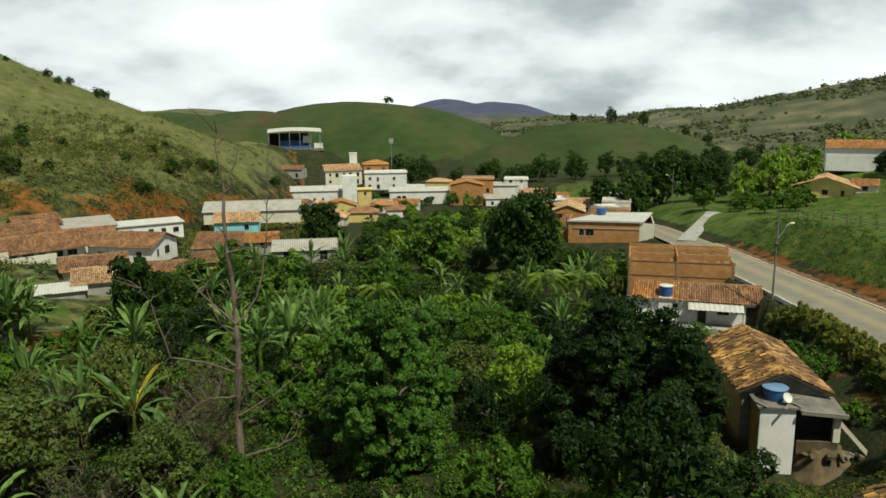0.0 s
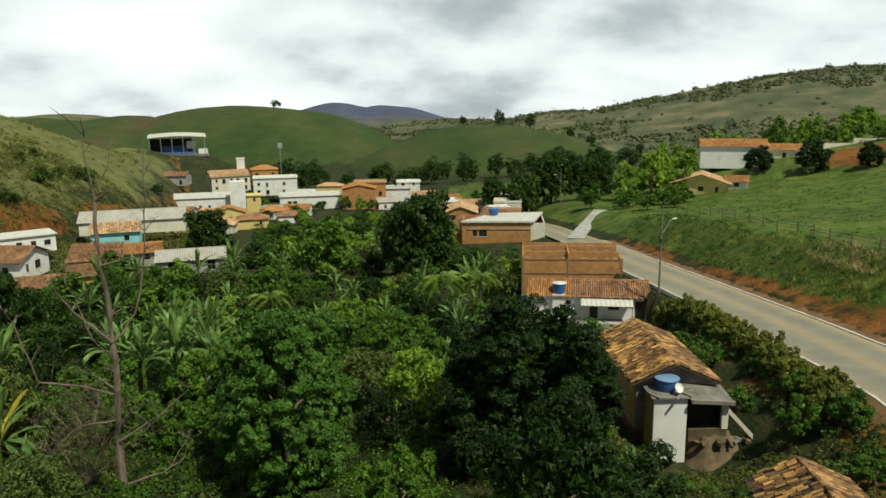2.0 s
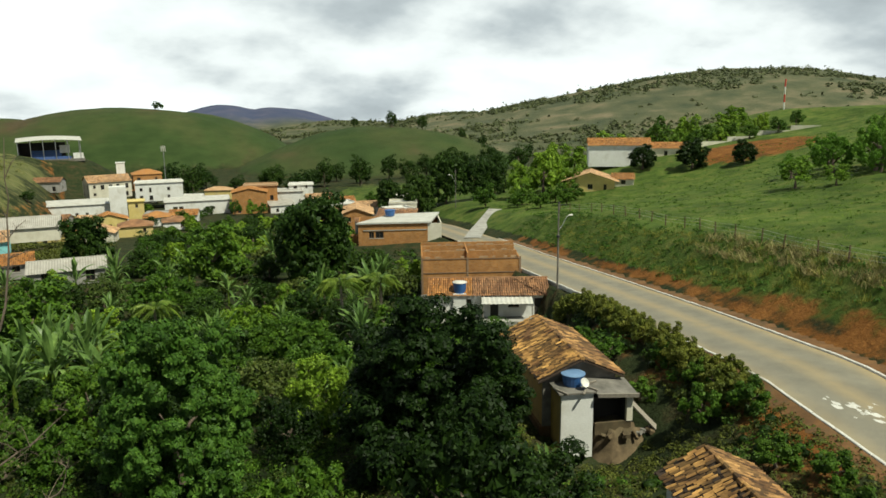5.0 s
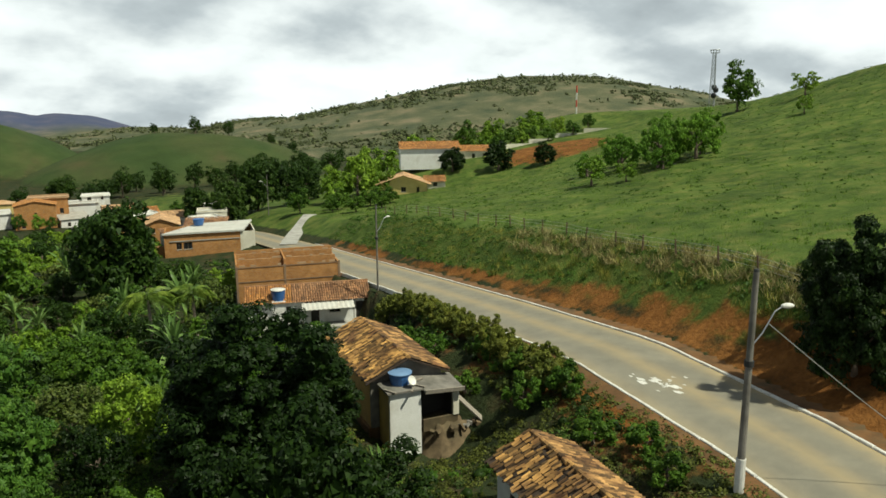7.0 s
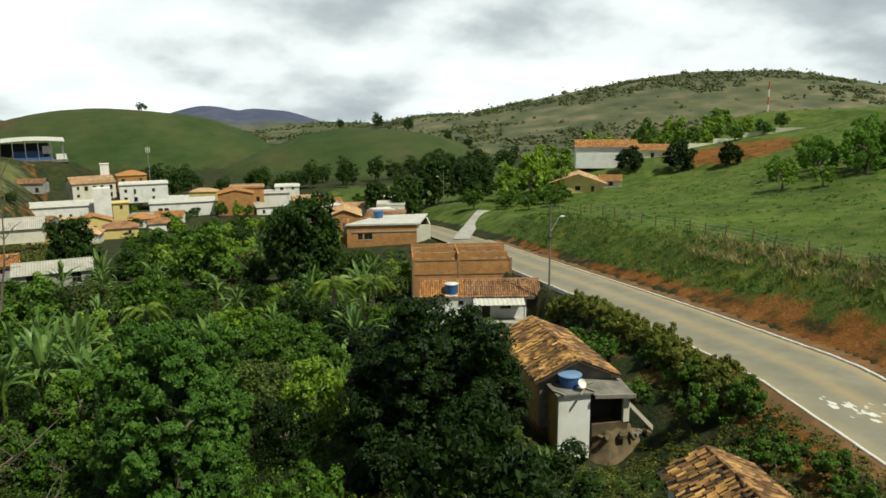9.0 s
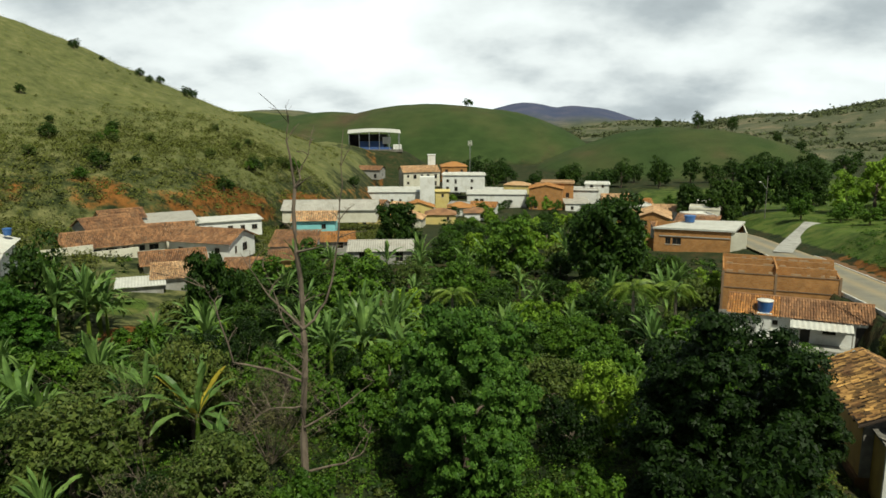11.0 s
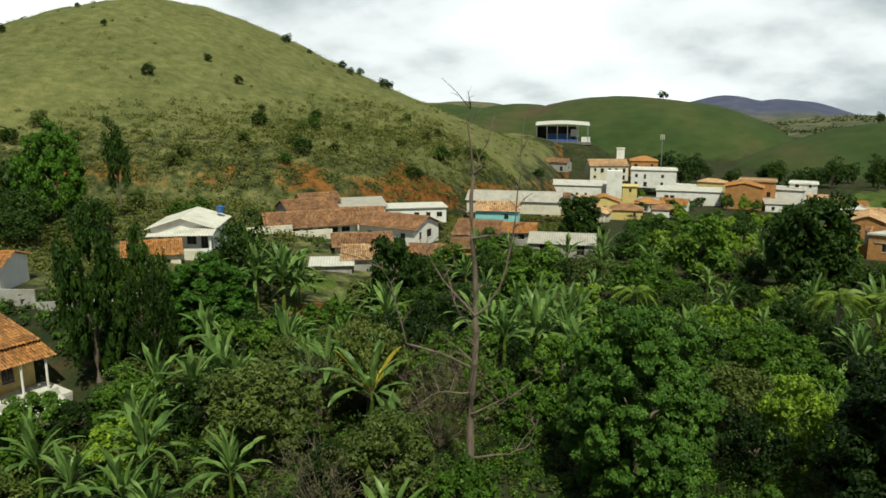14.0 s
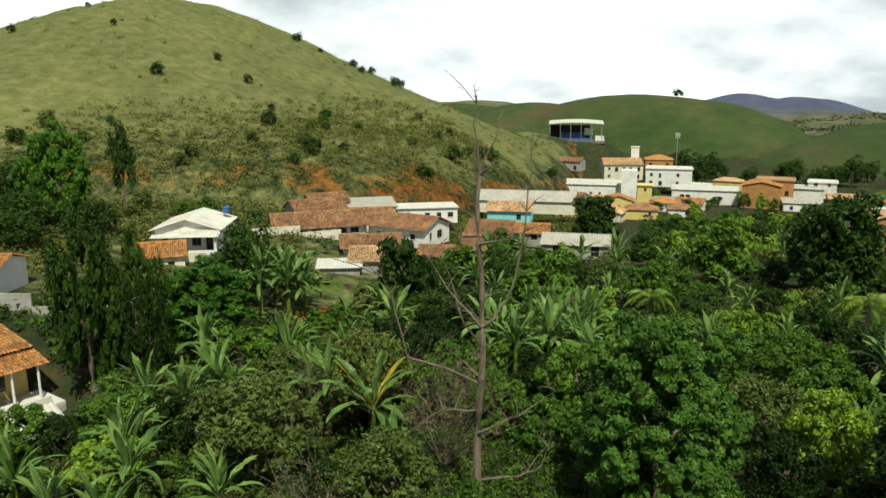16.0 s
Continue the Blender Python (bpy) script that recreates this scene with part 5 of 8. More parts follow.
def street_pole(x, y, h, lean, arm, label, painted=True, z=None):
    z = ground_z(x, y) if z is None else z
    e = thing("street_lamp", x, y, z, arm, label, "street lamp", "street lamps")
    top = (lean, 0, h)
    bm = bmesh.new()
    tube(bm, (lean * 0.19 if painted else 0, 0, h * 0.19 if painted else -0.5), top, 0.165 if painted else 0.11, 0.12 if painted else 0.075, 12)
    part("pole", bm, "concrete_dark", e)
    if painted:
        bm = bmesh.new()
        tube(bm, (0, 0, -0.5), (lean * 0.19, 0, h * 0.19), 0.215, 0.205, 12)
        part("painted_base", bm, "white_paint", e, "whitewashed pole foot")
    bm = bmesh.new()
    spline_tube(bm, ((lean * 0.68, 0, h * 0.68), (lean * 0.68 + 0.5, 0, h * 0.74), (lean * 0.7 + 1.0, 0, h * 0.83), (lean * 0.7 + 1.35, 0, h * 0.85)), (0.03, 0.03, 0.03, 0.03), 6)
    part("lamp_arm", bm, "metal_grey", e)
    bm = bmesh.new()
    bmesh.ops.create_uvsphere(bm, u_segments=12, v_segments=8, radius=0.2, matrix=Matrix.Translation((lean * 0.7 + 1.55, 0, h * 0.85)) @ Matrix.Diagonal((1.5, 0.8, 0.55, 1)))
    part("lamp_head", bm, "white_paint", e, "white lamp head")
    bm = bmesh.new()
    tube(bm, (lean * 0.6, 0, h * 0.6), (lean * 0.62, 0, h * 0.625), 0.2, 0.2, 12)
    part("band", bm, "cable", e)
    bm = bmesh.new()
    tube(bm, (lean, 0, h + 0.002), (lean, 0, h + 0.12), 0.13, 0.1, 10)
    part("cap", bm, "cable", e)
    return e


street_pole(25.6, 22.7, 10.0, 0.1, -20, "grey concrete street lamp with whitewashed foot", z=4.4)
street_pole(33.9, 76.0, 9.2, 0.0, 10, "slim grey street lamp beside the road", False)
street_pole(54.6, 180.5, 9.6, 0.0, 150, "pale concrete pole at the junction", False)


def lattice_tower(x, y, h):
    e = thing("radio_tower", x, y, ground_z(x, y), 20, "grey lattice radio tower on the hill", "tower")
    k = 3
    for i in range(k):
        a, b = 2 * math.pi * i / k, 2 * math.pi * (i + 1) / k
        bm = bmesh.new()
        tube(bm, (1.1 * math.cos(a), 1.1 * math.sin(a), -0.5), (0.6 * math.cos(a), 0.6 * math.sin(a), h), 0.13, 0.1, 6)
        part("leg", bm, "metal_grey", e)
        n = 14
        for j in range(n):
            r0, r1 = 1.1 - 0.5 * j / n, 1.1 - 0.5 * (j + 1) / n
            p = (r0 * math.cos(a), r0 * math.sin(a), h * j / n)
            q = (r1 * math.cos(b), r1 * math.sin(b), h * (j + 1) / n)
            bm = bmesh.new()
            tube(bm, p, q, 0.07, 0.07, 4)
            part("brace", bm, "metal_grey", e)
            bm = bmesh.new()
            tube(bm, p, (r0 * math.cos(b), r0 * math.sin(b), h * j / n), 0.06, 0.06, 4)
            part("strut", bm, "metal_grey", e)
    bm = bmesh.new()
    tube(bm, (0, 0, h - 0.06), (0, 0, h + 0.06), 1.4, 1.4, 10)
    platform = part("platform", bm, "metal_grey", e)
    for j in range(10):
        a, b = 2 * math.pi * j / 10, 2 * math.pi * (j + 1) / 10
        bm = bmesh.new()
        tube(bm, (1.4 * math.cos(a), 1.4 * math.sin(a), h + 0.9), (1.4 * math.cos(b), 1.4 * math.sin(b), h + 0.9), 0.09, 0.09, 4)
        part("rail", bm, "metal_grey", platform)
        bm = bmesh.new()
        tube(bm, (1.34 * math.cos(a), 1.34 * math.sin(a), h + 0.06), (1.4 * math.cos(a), 1.4 * math.sin(a), h + 0.9), 0.06, 0.06, 4)
        part("post", bm, "metal_grey", platform)
    for zz, a in ((4.5, -150), (6.2, -130), (7.0, 10)):
        bm = bmesh.new()
        bmesh.ops.create_uvsphere(bm, u_segments=10, v_segments=6, radius=0.9, matrix=pose(1.7 * math.cos(radians(a)), 1.7 * math.sin(radians(a)), zz) @ Matrix.Diagonal((0.6, 1, 1, 1)))
        part("dish", bm, "cable", e, "dark dish antenna")
    return e


lattice_tower(195.6, 170.5, 17.5)


def banded_mast(x, y, h):
    e = thing("mast", x, y, ground_z(x, y), 0, "slender red and white banded mast", "mast")
    for i in range(6):
        bm = bmesh.new()
        tube(bm, (0, 0, h * i / 6), (0, 0, h * (i + 1) / 6), 0.32, 0.3, 8)
        part("band", bm, "red_paint" if i % 2 else "white_paint", e)
    return e


banded_mast(216.0, 260.0, 18.0)

# ---- orchard ----
tree("mango", -3.1, 39.3, 9.6, "dense round mango tree with glossy green leaf clumps", 7.6, 30, name="mango_tree")
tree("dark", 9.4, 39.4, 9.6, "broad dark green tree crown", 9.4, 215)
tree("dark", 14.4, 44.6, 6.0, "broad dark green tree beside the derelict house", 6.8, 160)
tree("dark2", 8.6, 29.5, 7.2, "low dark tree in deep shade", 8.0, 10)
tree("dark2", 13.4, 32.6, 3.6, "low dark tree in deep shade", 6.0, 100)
tree("dark", 11.4, 106.0, 12.8, "tall dark tree over the orchard", 12.0, 20)
tree("mid", -1.9, 106.5, 10.0, "leafy tree with mid-green crown", 9.0)
tree("lime", 4.8, 47.3, 5.4, "yellow-green bushy tree crown", 4.6)
tree("olive", 1.9, 51.0, 4.4, "leafy dull green fruit tree", 5.2)
tree("limebig", -41.2, 56.6, 7.8, "bright green dense round tree", 9.2, name="mango_tree")
tree("tall", -43.4, 46.4, 13.2, "tall dull green tree with hanging foliage", 5.8)
tree("tall", -40.4, 47.8, 11.4, "tall dull green tree with hanging foliage", 4.8)
tree("dark2", -37.4, 45.6, 8.4, "dense narrow dark tree", 3.8)
tree("limebig", -88.4, 85.8, 15.5, "tall round green tree on the hill foot", 9.4, z=1.2)
tree("dark2", -83.8, 93.4, 12.6, "slender dark tree on the hill foot", 4.0, z=5.0)
for tx, ty, th, tw in ((-114.4, 104.6, 6.4, 9.5), (-96.0, 84.0, 9.0, 8.0), (-99.0, 92.0, 7.0, 8.0), (-93.0, 74.0, 8.0, 9.0), (-84.0, 76.0, 6.0, 8.0), (-80.0, 84.0, 5.0, 7.0), (-88.0, 66.0, 7.5, 9.0), (-78.0, 70.0, 4.5, 7.0)):
    tree("dark2", tx, ty, th, "dense dark tree on the shaded hill foot", tw, group="hill foot trees")
tree("dark2", -48.8, 72.4, 9.6, "rounded dark tree beside the houses", 7.6)
tree("dark", -31.5, 75.3, 9.4, "rounded dark tree below the houses", 7.0)
tree("dark", -22.7, 137.5, 8.2, "dark rounded tree between the roofs", 8.6)
tree("mid2", -47.6, 78.6, 4.6, "leafy tree at the lawn edge", 6.0)
tree("olive", -37.6, 80.4, 3.6, "dull shrub at the lawn edge", 5.4)
tree("olive", -21.9, 35.3, 5.8, "dull dark shrub tree", 6.6)
tree("olive", -13.4, 33.6, 5.2, "yellowish shrub with small leaves", 5.0)
tree("olive", -19.3, 43.4, 6.8, "grey half-dry shrub tree", 5.0)
tree("mid", -18.7, 81.5, 8.4, "light green leafy tree", 9.0)
banana(-18.2, 41.3, 5.3, "banana plant with one yellow leaf", 3, 18)
for bx, by, bh in ((-27.1, 41.0, 4.2), (-24.6, 45.4, 4.6), (-46.8, 72.5, 7.0), (-45.4, 70.5, 6.6), (-43.3, 72.4, 7.2), (-43.6, 75.0, 6.6), (-42.0, 73.6, 5.8), (-45.0, 77.0, 6.0), (-33.2, 74.0, 5.0), (-31.0, 72.0, 4.6), (-29.4, 50.6, 5.2), (-30.6, 52.4, 4.8), (-37.5, 51.7, 4.6), (-34.5, 50.2, 4.2), (-14.9, 71.2, 6.4), (-16.6, 69.6, 6.0), (-12.8, 72.4, 5.8), (-13.6, 68.8, 5.6), (-29.5, 28.5, 4.2), (-20.5, 31.0, 3.8), (-27.5, 37.5, 4.4), (-30.5, 38.0, 4.4), (-22.0, 47.5, 4.6), (-9.0, 58.0, 5.0), (-17.5, 63.0, 5.4), (-19.5, 66.0, 5.6), (-7.0, 66.0, 4.8), (-25.3, 31.0, 4.4), (-23.5, 27.5, 4.0), (-13.2, 62.0, 6.2), (-15.5, 60.5, 5.6), (-11.0, 63.5, 5.4), (-28.0, 33.5, 4.0)):
    banana(bx, by, bh)
palm(-7.5, 78.5, 5.0, seed=1)
palm(10.1, 73.3, 6.2, seed=2, size=1.25)
palm(14.0, 72.8, 6.4, seed=3, size=1.1)
for tx, ty, th, tw in ((97.5, 106.0, 6.5, 8.5), (103.0, 113.0, 6.0, 8.0), (98.0, 98.0, 7.5, 9.0), (102.5, 101.5, 8.5, 10.0), (103.5, 94.5, 7.5, 9.5), (108.0, 97.5, 8.0, 9.0), (94.8, 112.5, 4.2, 6.0), (96.0, 95.0, 4.0, 6.0)):
    tree("spread", tx, ty, th, "airy light green tree on the pasture", tw, group="pasture trees")
_rs = np.random.RandomState(64)
for k in range(9):
    a, r = radians(33.0 + 0.9 * k + _rs.uniform(-0.3, 0.3)), _rs.uniform(236, 256)
    tree(("lime", "mid", "mid2")[k % 3], r * math.sin(a), r * math.cos(a), _rs.uniform(4.0, 6.5), "green tree behind the pasture crest", _rs.uniform(5, 8), group="crest trees")
tree("mid", 166.0, 137.0, 13.0, "full green tree on the ridge beside the radio tower", 10.0, group="pasture trees")
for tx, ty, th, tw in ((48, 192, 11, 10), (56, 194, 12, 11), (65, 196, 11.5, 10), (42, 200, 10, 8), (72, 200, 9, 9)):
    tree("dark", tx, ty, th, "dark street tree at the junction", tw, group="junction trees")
for tx, ty, th, tw in ((103.5, 176.0, 6.4, 8.0), (111.3, 166.0, 7.4, 8.4), (118.6, 156.0, 5.6, 6.4)):
    tree("round", tx, ty, th, "round dark tree by the hall", tw, group="hall trees")
tree("mid", 117.0, 192.0, 10.5, "round green tree behind the hall", 7.6, group="hall trees")
for bx, by, bh in ((100.5, 195.0, 7.0), (103.5, 196.0, 7.6), (106.5, 197.0, 6.8), (109.0, 195.5, 6.4)):
    banana(bx, by, bh)
for tx, ty, th, tw in ((77.0, 178.0, 11, 10), (71.5, 179, 9, 9), (84, 190, 11, 10), (80.5, 171.0, 6.5, 7)):
    tree("lime", tx, ty, th, "light green feathery tree", tw, group="hall trees")

spots = [(24, 84, 5), (-41, 78, 6), (-10.5, 40, 3), (26, 71, 7.5), (21, 66, 5), (30, 90, 9), (21, 76, 3), (20.5, 42.5, 3.5), (19, 42, 4.5), (24, 44, 4), (17, 36, 2), (21.5, 38.5, 3.5), (23.5, 41, 3), (19.5, 36.5, 2.5), (-3.1, 39.3, 5), (10, 40, 5.5), (15.3, 47, 4), (21.3, 49.6, 6), (19.7, 25.6, 5.5), (28.6, 82.6, 8), (34.6, 106, 9), (32.4, 143, 11), (28, 126, 9), (24, 116, 4), (31, 117, 6), (-18.2, 41.3, 3.2), (-10.8, 36.3, 2.2), (4.8, 47.3, 3), (10.1, 73.3, 3.5), (14, 72.8, 3), (-7.5, 78.5, 3), (-13.2, 62, 4), (-39.5, 57.2, 6), (-62, 75, 6), (-67, 88, 8), (-50, 44, 9), (-52, 62, 7), (-44, 90, 6), (-46, 98, 6), (-45, 111, 9), (-57, 110, 8), (-52, 131, 8), (-40, 147, 7), (-43, 172, 13), (-32, 128, 6), (-23, 123, 7), (11, 106, 7), (-22, 137, 5), (1.9, 51, 3.5), (-22, 35, 3.5), (-33, 78, 6)]
_rs = np.random.RandomState(21)
placed = 0
for _ in range(6000):
    px, py = _rs.uniform(-34, 34), _rs.uniform(20, 235)
    if px > float(kerb_x(py)) - ROAD_W - 9 or placed > 230:
        continue
    if py > 178 and px < 0 or py > 205 or (py > 120 and px < -14):
        continue
    gap = 1.7 + 0.011 * py
    if any((px - a) ** 2 + (py - b) ** 2 < (c + gap * 0.55) ** 2 for a, b, c in spots):
        continue
    spots.append((px, py, gap))
    placed += 1
    hh = float(np.interp(py, (20, 45, 80, 130, 200), (2.6, 4.2, 4.6, 4.6, 3.4))) * _rs.uniform(0.75, 1.25)
    q = _rs.uniform()
    if q < 0.24 and py < 130:
        banana(px, py, hh * 1.1, leaves=18, seed=placed)
    elif q < 0.34:
        tree("lime", px, py, hh * 0.85, "yellow-green bushy fruit tree", hh * 1.0, name="fruit_tree")
    elif q < 0.46:
        tree("olive", px, py, hh * 0.8, "dull olive shrub tree", hh * 1.0)
    elif q < 0.8:
        tree("mid2" if q < 0.62 else "mid", px, py, hh, "leafy green orchard tree", hh * 1.25, name="fruit_tree")
    else:
        tree("dark2", px, py, hh, "dark green orchard tree", hh * 1.2, name="fruit_tree")

# thicket below the veranda house and along the low edge of the orchard
_rs = np.random.RandomState(83)
keep_off = [(-47, 40, 6.5), (-40, 40, 3.5), (-42.4, 46, 2), (-38.4, 46.6, 2), (-39.5, 57.2, 4), (-52, 52, 4)]
for _ in range(900):
    px, py = _rs.uniform(-47, -20), _rs.uniform(15, 62)
    if any((px - a) ** 2 + (py - b) ** 2 < (c + 0.7) ** 2 for a, b, c in keep_off) or len(keep_off) > 58:
        continue
    keep_off.append((px, py, 1.3))
    hh = _rs.uniform(1.6, 3.0)
    kind, lab = (("olive", "dull olive shrub tree"), ("dark2", "dark green thicket tree"), ("mid2", "leafy green thicket tree"), ("olive", "dull olive shrub tree"), ("dark2", "dark green thicket tree"))[_rs.randint(5)]
    tree(kind, px, py, hh, lab, hh * 1.6, group="thicket trees", name="thicket_shrub", category="shrub")

# ---- roofs of single tiles ----


def tile_pieces(w, s, parent, m, pitch, row, mess, seed, skip=0.0):
    """A slope of loose barrel tiles, each a piece of its own on one shared shell. Local x along the eave, y up the slope."""
    rs = np.random.RandomState(seed)
    vs, fs = [], []
    for yy, zz, wd in ((-row * 0.6, 0.045, 0.23), (row * 0.5, 0.01, 0.17)):
        for a in (-1, -0.5, 0, 0.5, 1):
            vs.append((a * wd * pitch, yy, zz + 0.1 * (1 - a * a)))
    for a in range(4):
        fs.append((a, a + 1, a + 6, a + 5))
    fs.append((0, 5, 6, 1))
    me = bpy.data.meshes.new("tile")
    me.from_pydata(vs, [], fs[:4])
    me.materials.append(MAT["tile_old"])
    nx, ny = int(w / pitch), int(s / row)
    phase = rs.uniform(-0.5, 0.5, nx) * row * 0.8
    for j in range(ny):
        for i in range(nx):
            if rs.uniform() < skip or not 0.1 < (j + 0.5) * s / ny + phase[i] < s:
                continue
            o = new("tile", me)
            o.parent = parent
            o.matrix_basis = m @ pose((i + 0.5) * w / nx + rs.normal(0, 0.02 * mess), (j + 0.5) * s / ny + phase[i] + rs.normal(0, 0.02 * mess), 0.05 + abs(rs.normal(0, 0.012 * mess)), rs.normal(0, 1.5 * mess), rs.normal(0, 2 * mess), rs.normal(0, 3.0 * mess))


def ridge_pieces(parent, y0, y1, z, mess, seed):
    """Half-round ridge tiles laid end over end."""
    rs = np.random.RandomState(seed)
    bm = bmesh.new()
    tube(bm, (0, 0, 0), (0, 0.44, 0.02), 0.15, 0.12, 8)
    me = bpy.data.meshes.new("ridge_tile")
    bm.to_mesh(me)
    bm.free()
    me.materials.append(MAT["tile_old"])
    y = y0
    while y < y1 - 0.3:
        o = new("ridge_tile", me)
        o.parent = parent
        o.matrix_basis = pose(rs.normal(0, 0.015 * mess), y, z + rs.normal(0, 0.01 * mess), 0, 0, rs.normal(0, 2.5 * mess))
        y += 0.42


def batten_deck(w, s, parent, m, name="roof_deck"):
    """Rafters and battens under the tiles."""
    bm = bmesh.new()
    n = int(w / 0.9)
    for i in range(n + 1):
        box(bm, w * i / n - 0.05, w * i / n + 0.05, -0.1, s, -0.12, -0.02, m)
    for j in range(int(s / 0.42) + 1):
        box(bm, 0, w, j * 0.42 - 0.02, j * 0.42 + 0.02, -0.018, 0.012, m)
    box(bm, 0.0, w, 0.0, s, -0.02, -0.019, m)
    # dark deck stands for the shadow between the tiles
    return part(name, bm, "gap_shade", parent)


def water_tank(x, y, z, r, h, lid, label, yaw=0.0):
    """A round tank with a ribbed wall and a domed lid."""
    e = thing("water_tank", x, y, z, yaw, label, "water tank", "water tanks")
    bm = bmesh.new()
    n = 20
    rings = []
    for zz, rr in ((0, 0.82), (h * 0.25, 0.87), (h * 0.27, 0.9), (h * 0.55, 0.94), (h * 0.57, 0.97), (h * 0.9, 1.0), (h * 0.92, 1.05), (h, 1.05)):
        rings.append([bm.verts.new((r * rr * math.cos(2 * math.pi * k / n), r * rr * math.sin(2 * math.pi * k / n), zz)) for k in range(n)])
    for a, b in zip(rings, rings[1:]):
        for k in range(n):
            bm.faces.new((a[k], a[(k + 1) % n], b[(k + 1) % n], b[k]))
    bm.faces.new(rings[0][::-1])
    part("body", bm, "tank_blue", e)
    bm = bmesh.new()
    rings = []
    for zz, rr in ((h + 0.002, 1.08), (h + 0.05, 1.08), (h + 0.12, 0.7), (h + 0.14, 0.3)):
        rings.append([bm.verts.new((r * rr * math.cos(2 * math.pi * k / n), r * rr * math.sin(2 * math.pi * k / n), zz)) for k in range(n)])
    for a, b in zip(rings, rings[1:]):
        for k in range(n):
            bm.faces.new((a[k], a[(k + 1) % n], b[(k + 1) % n], b[k]))
    bm.faces.new(rings[-1])
    bm.faces.new(rings[0][::-1])
    part("lid", bm, lid, e)
    return e


def dish(x, y, z, r, yaw, tilt, label="white satellite dish on a short stand"):
    e = thing("satellite_dish", x, y, z, yaw, label, "dish", "satellite dishes")
    bm = bmesh.new()
    m = pose(0, 0, 0.45, tilt)
    n = 16
    rings = [[bm.verts.new(m @ Vector((r * q * math.cos(2 * math.pi * k / n), r * q * math.sin(2 * math.pi * k / n), 0.25 * r * q * q + off))) for k in range(n)] for q, off in ((0.15, 0), (0.6, 0), (1.0, 0), (1.0, -0.02), (0.6, -0.03), (0.15, -0.03))]
    for a, b in zip(rings, rings[1:]):
        for k in range(n):
            bm.faces.new((a[k], a[(k + 1) % n], b[(k + 1) % n], b[k]))
    bm.faces.new(rings[0][::-1])
    bm.faces.new(rings[-1])
    part("reflector", bm, "white_paint", e)
    bm = bmesh.new()
    tube(bm, (0, 0, -0.02), (0, 0, 0.42), 0.03, 0.03, 6)
    part("stand", bm, "metal_grey", e)
    return e


# ---- the derelict house ----


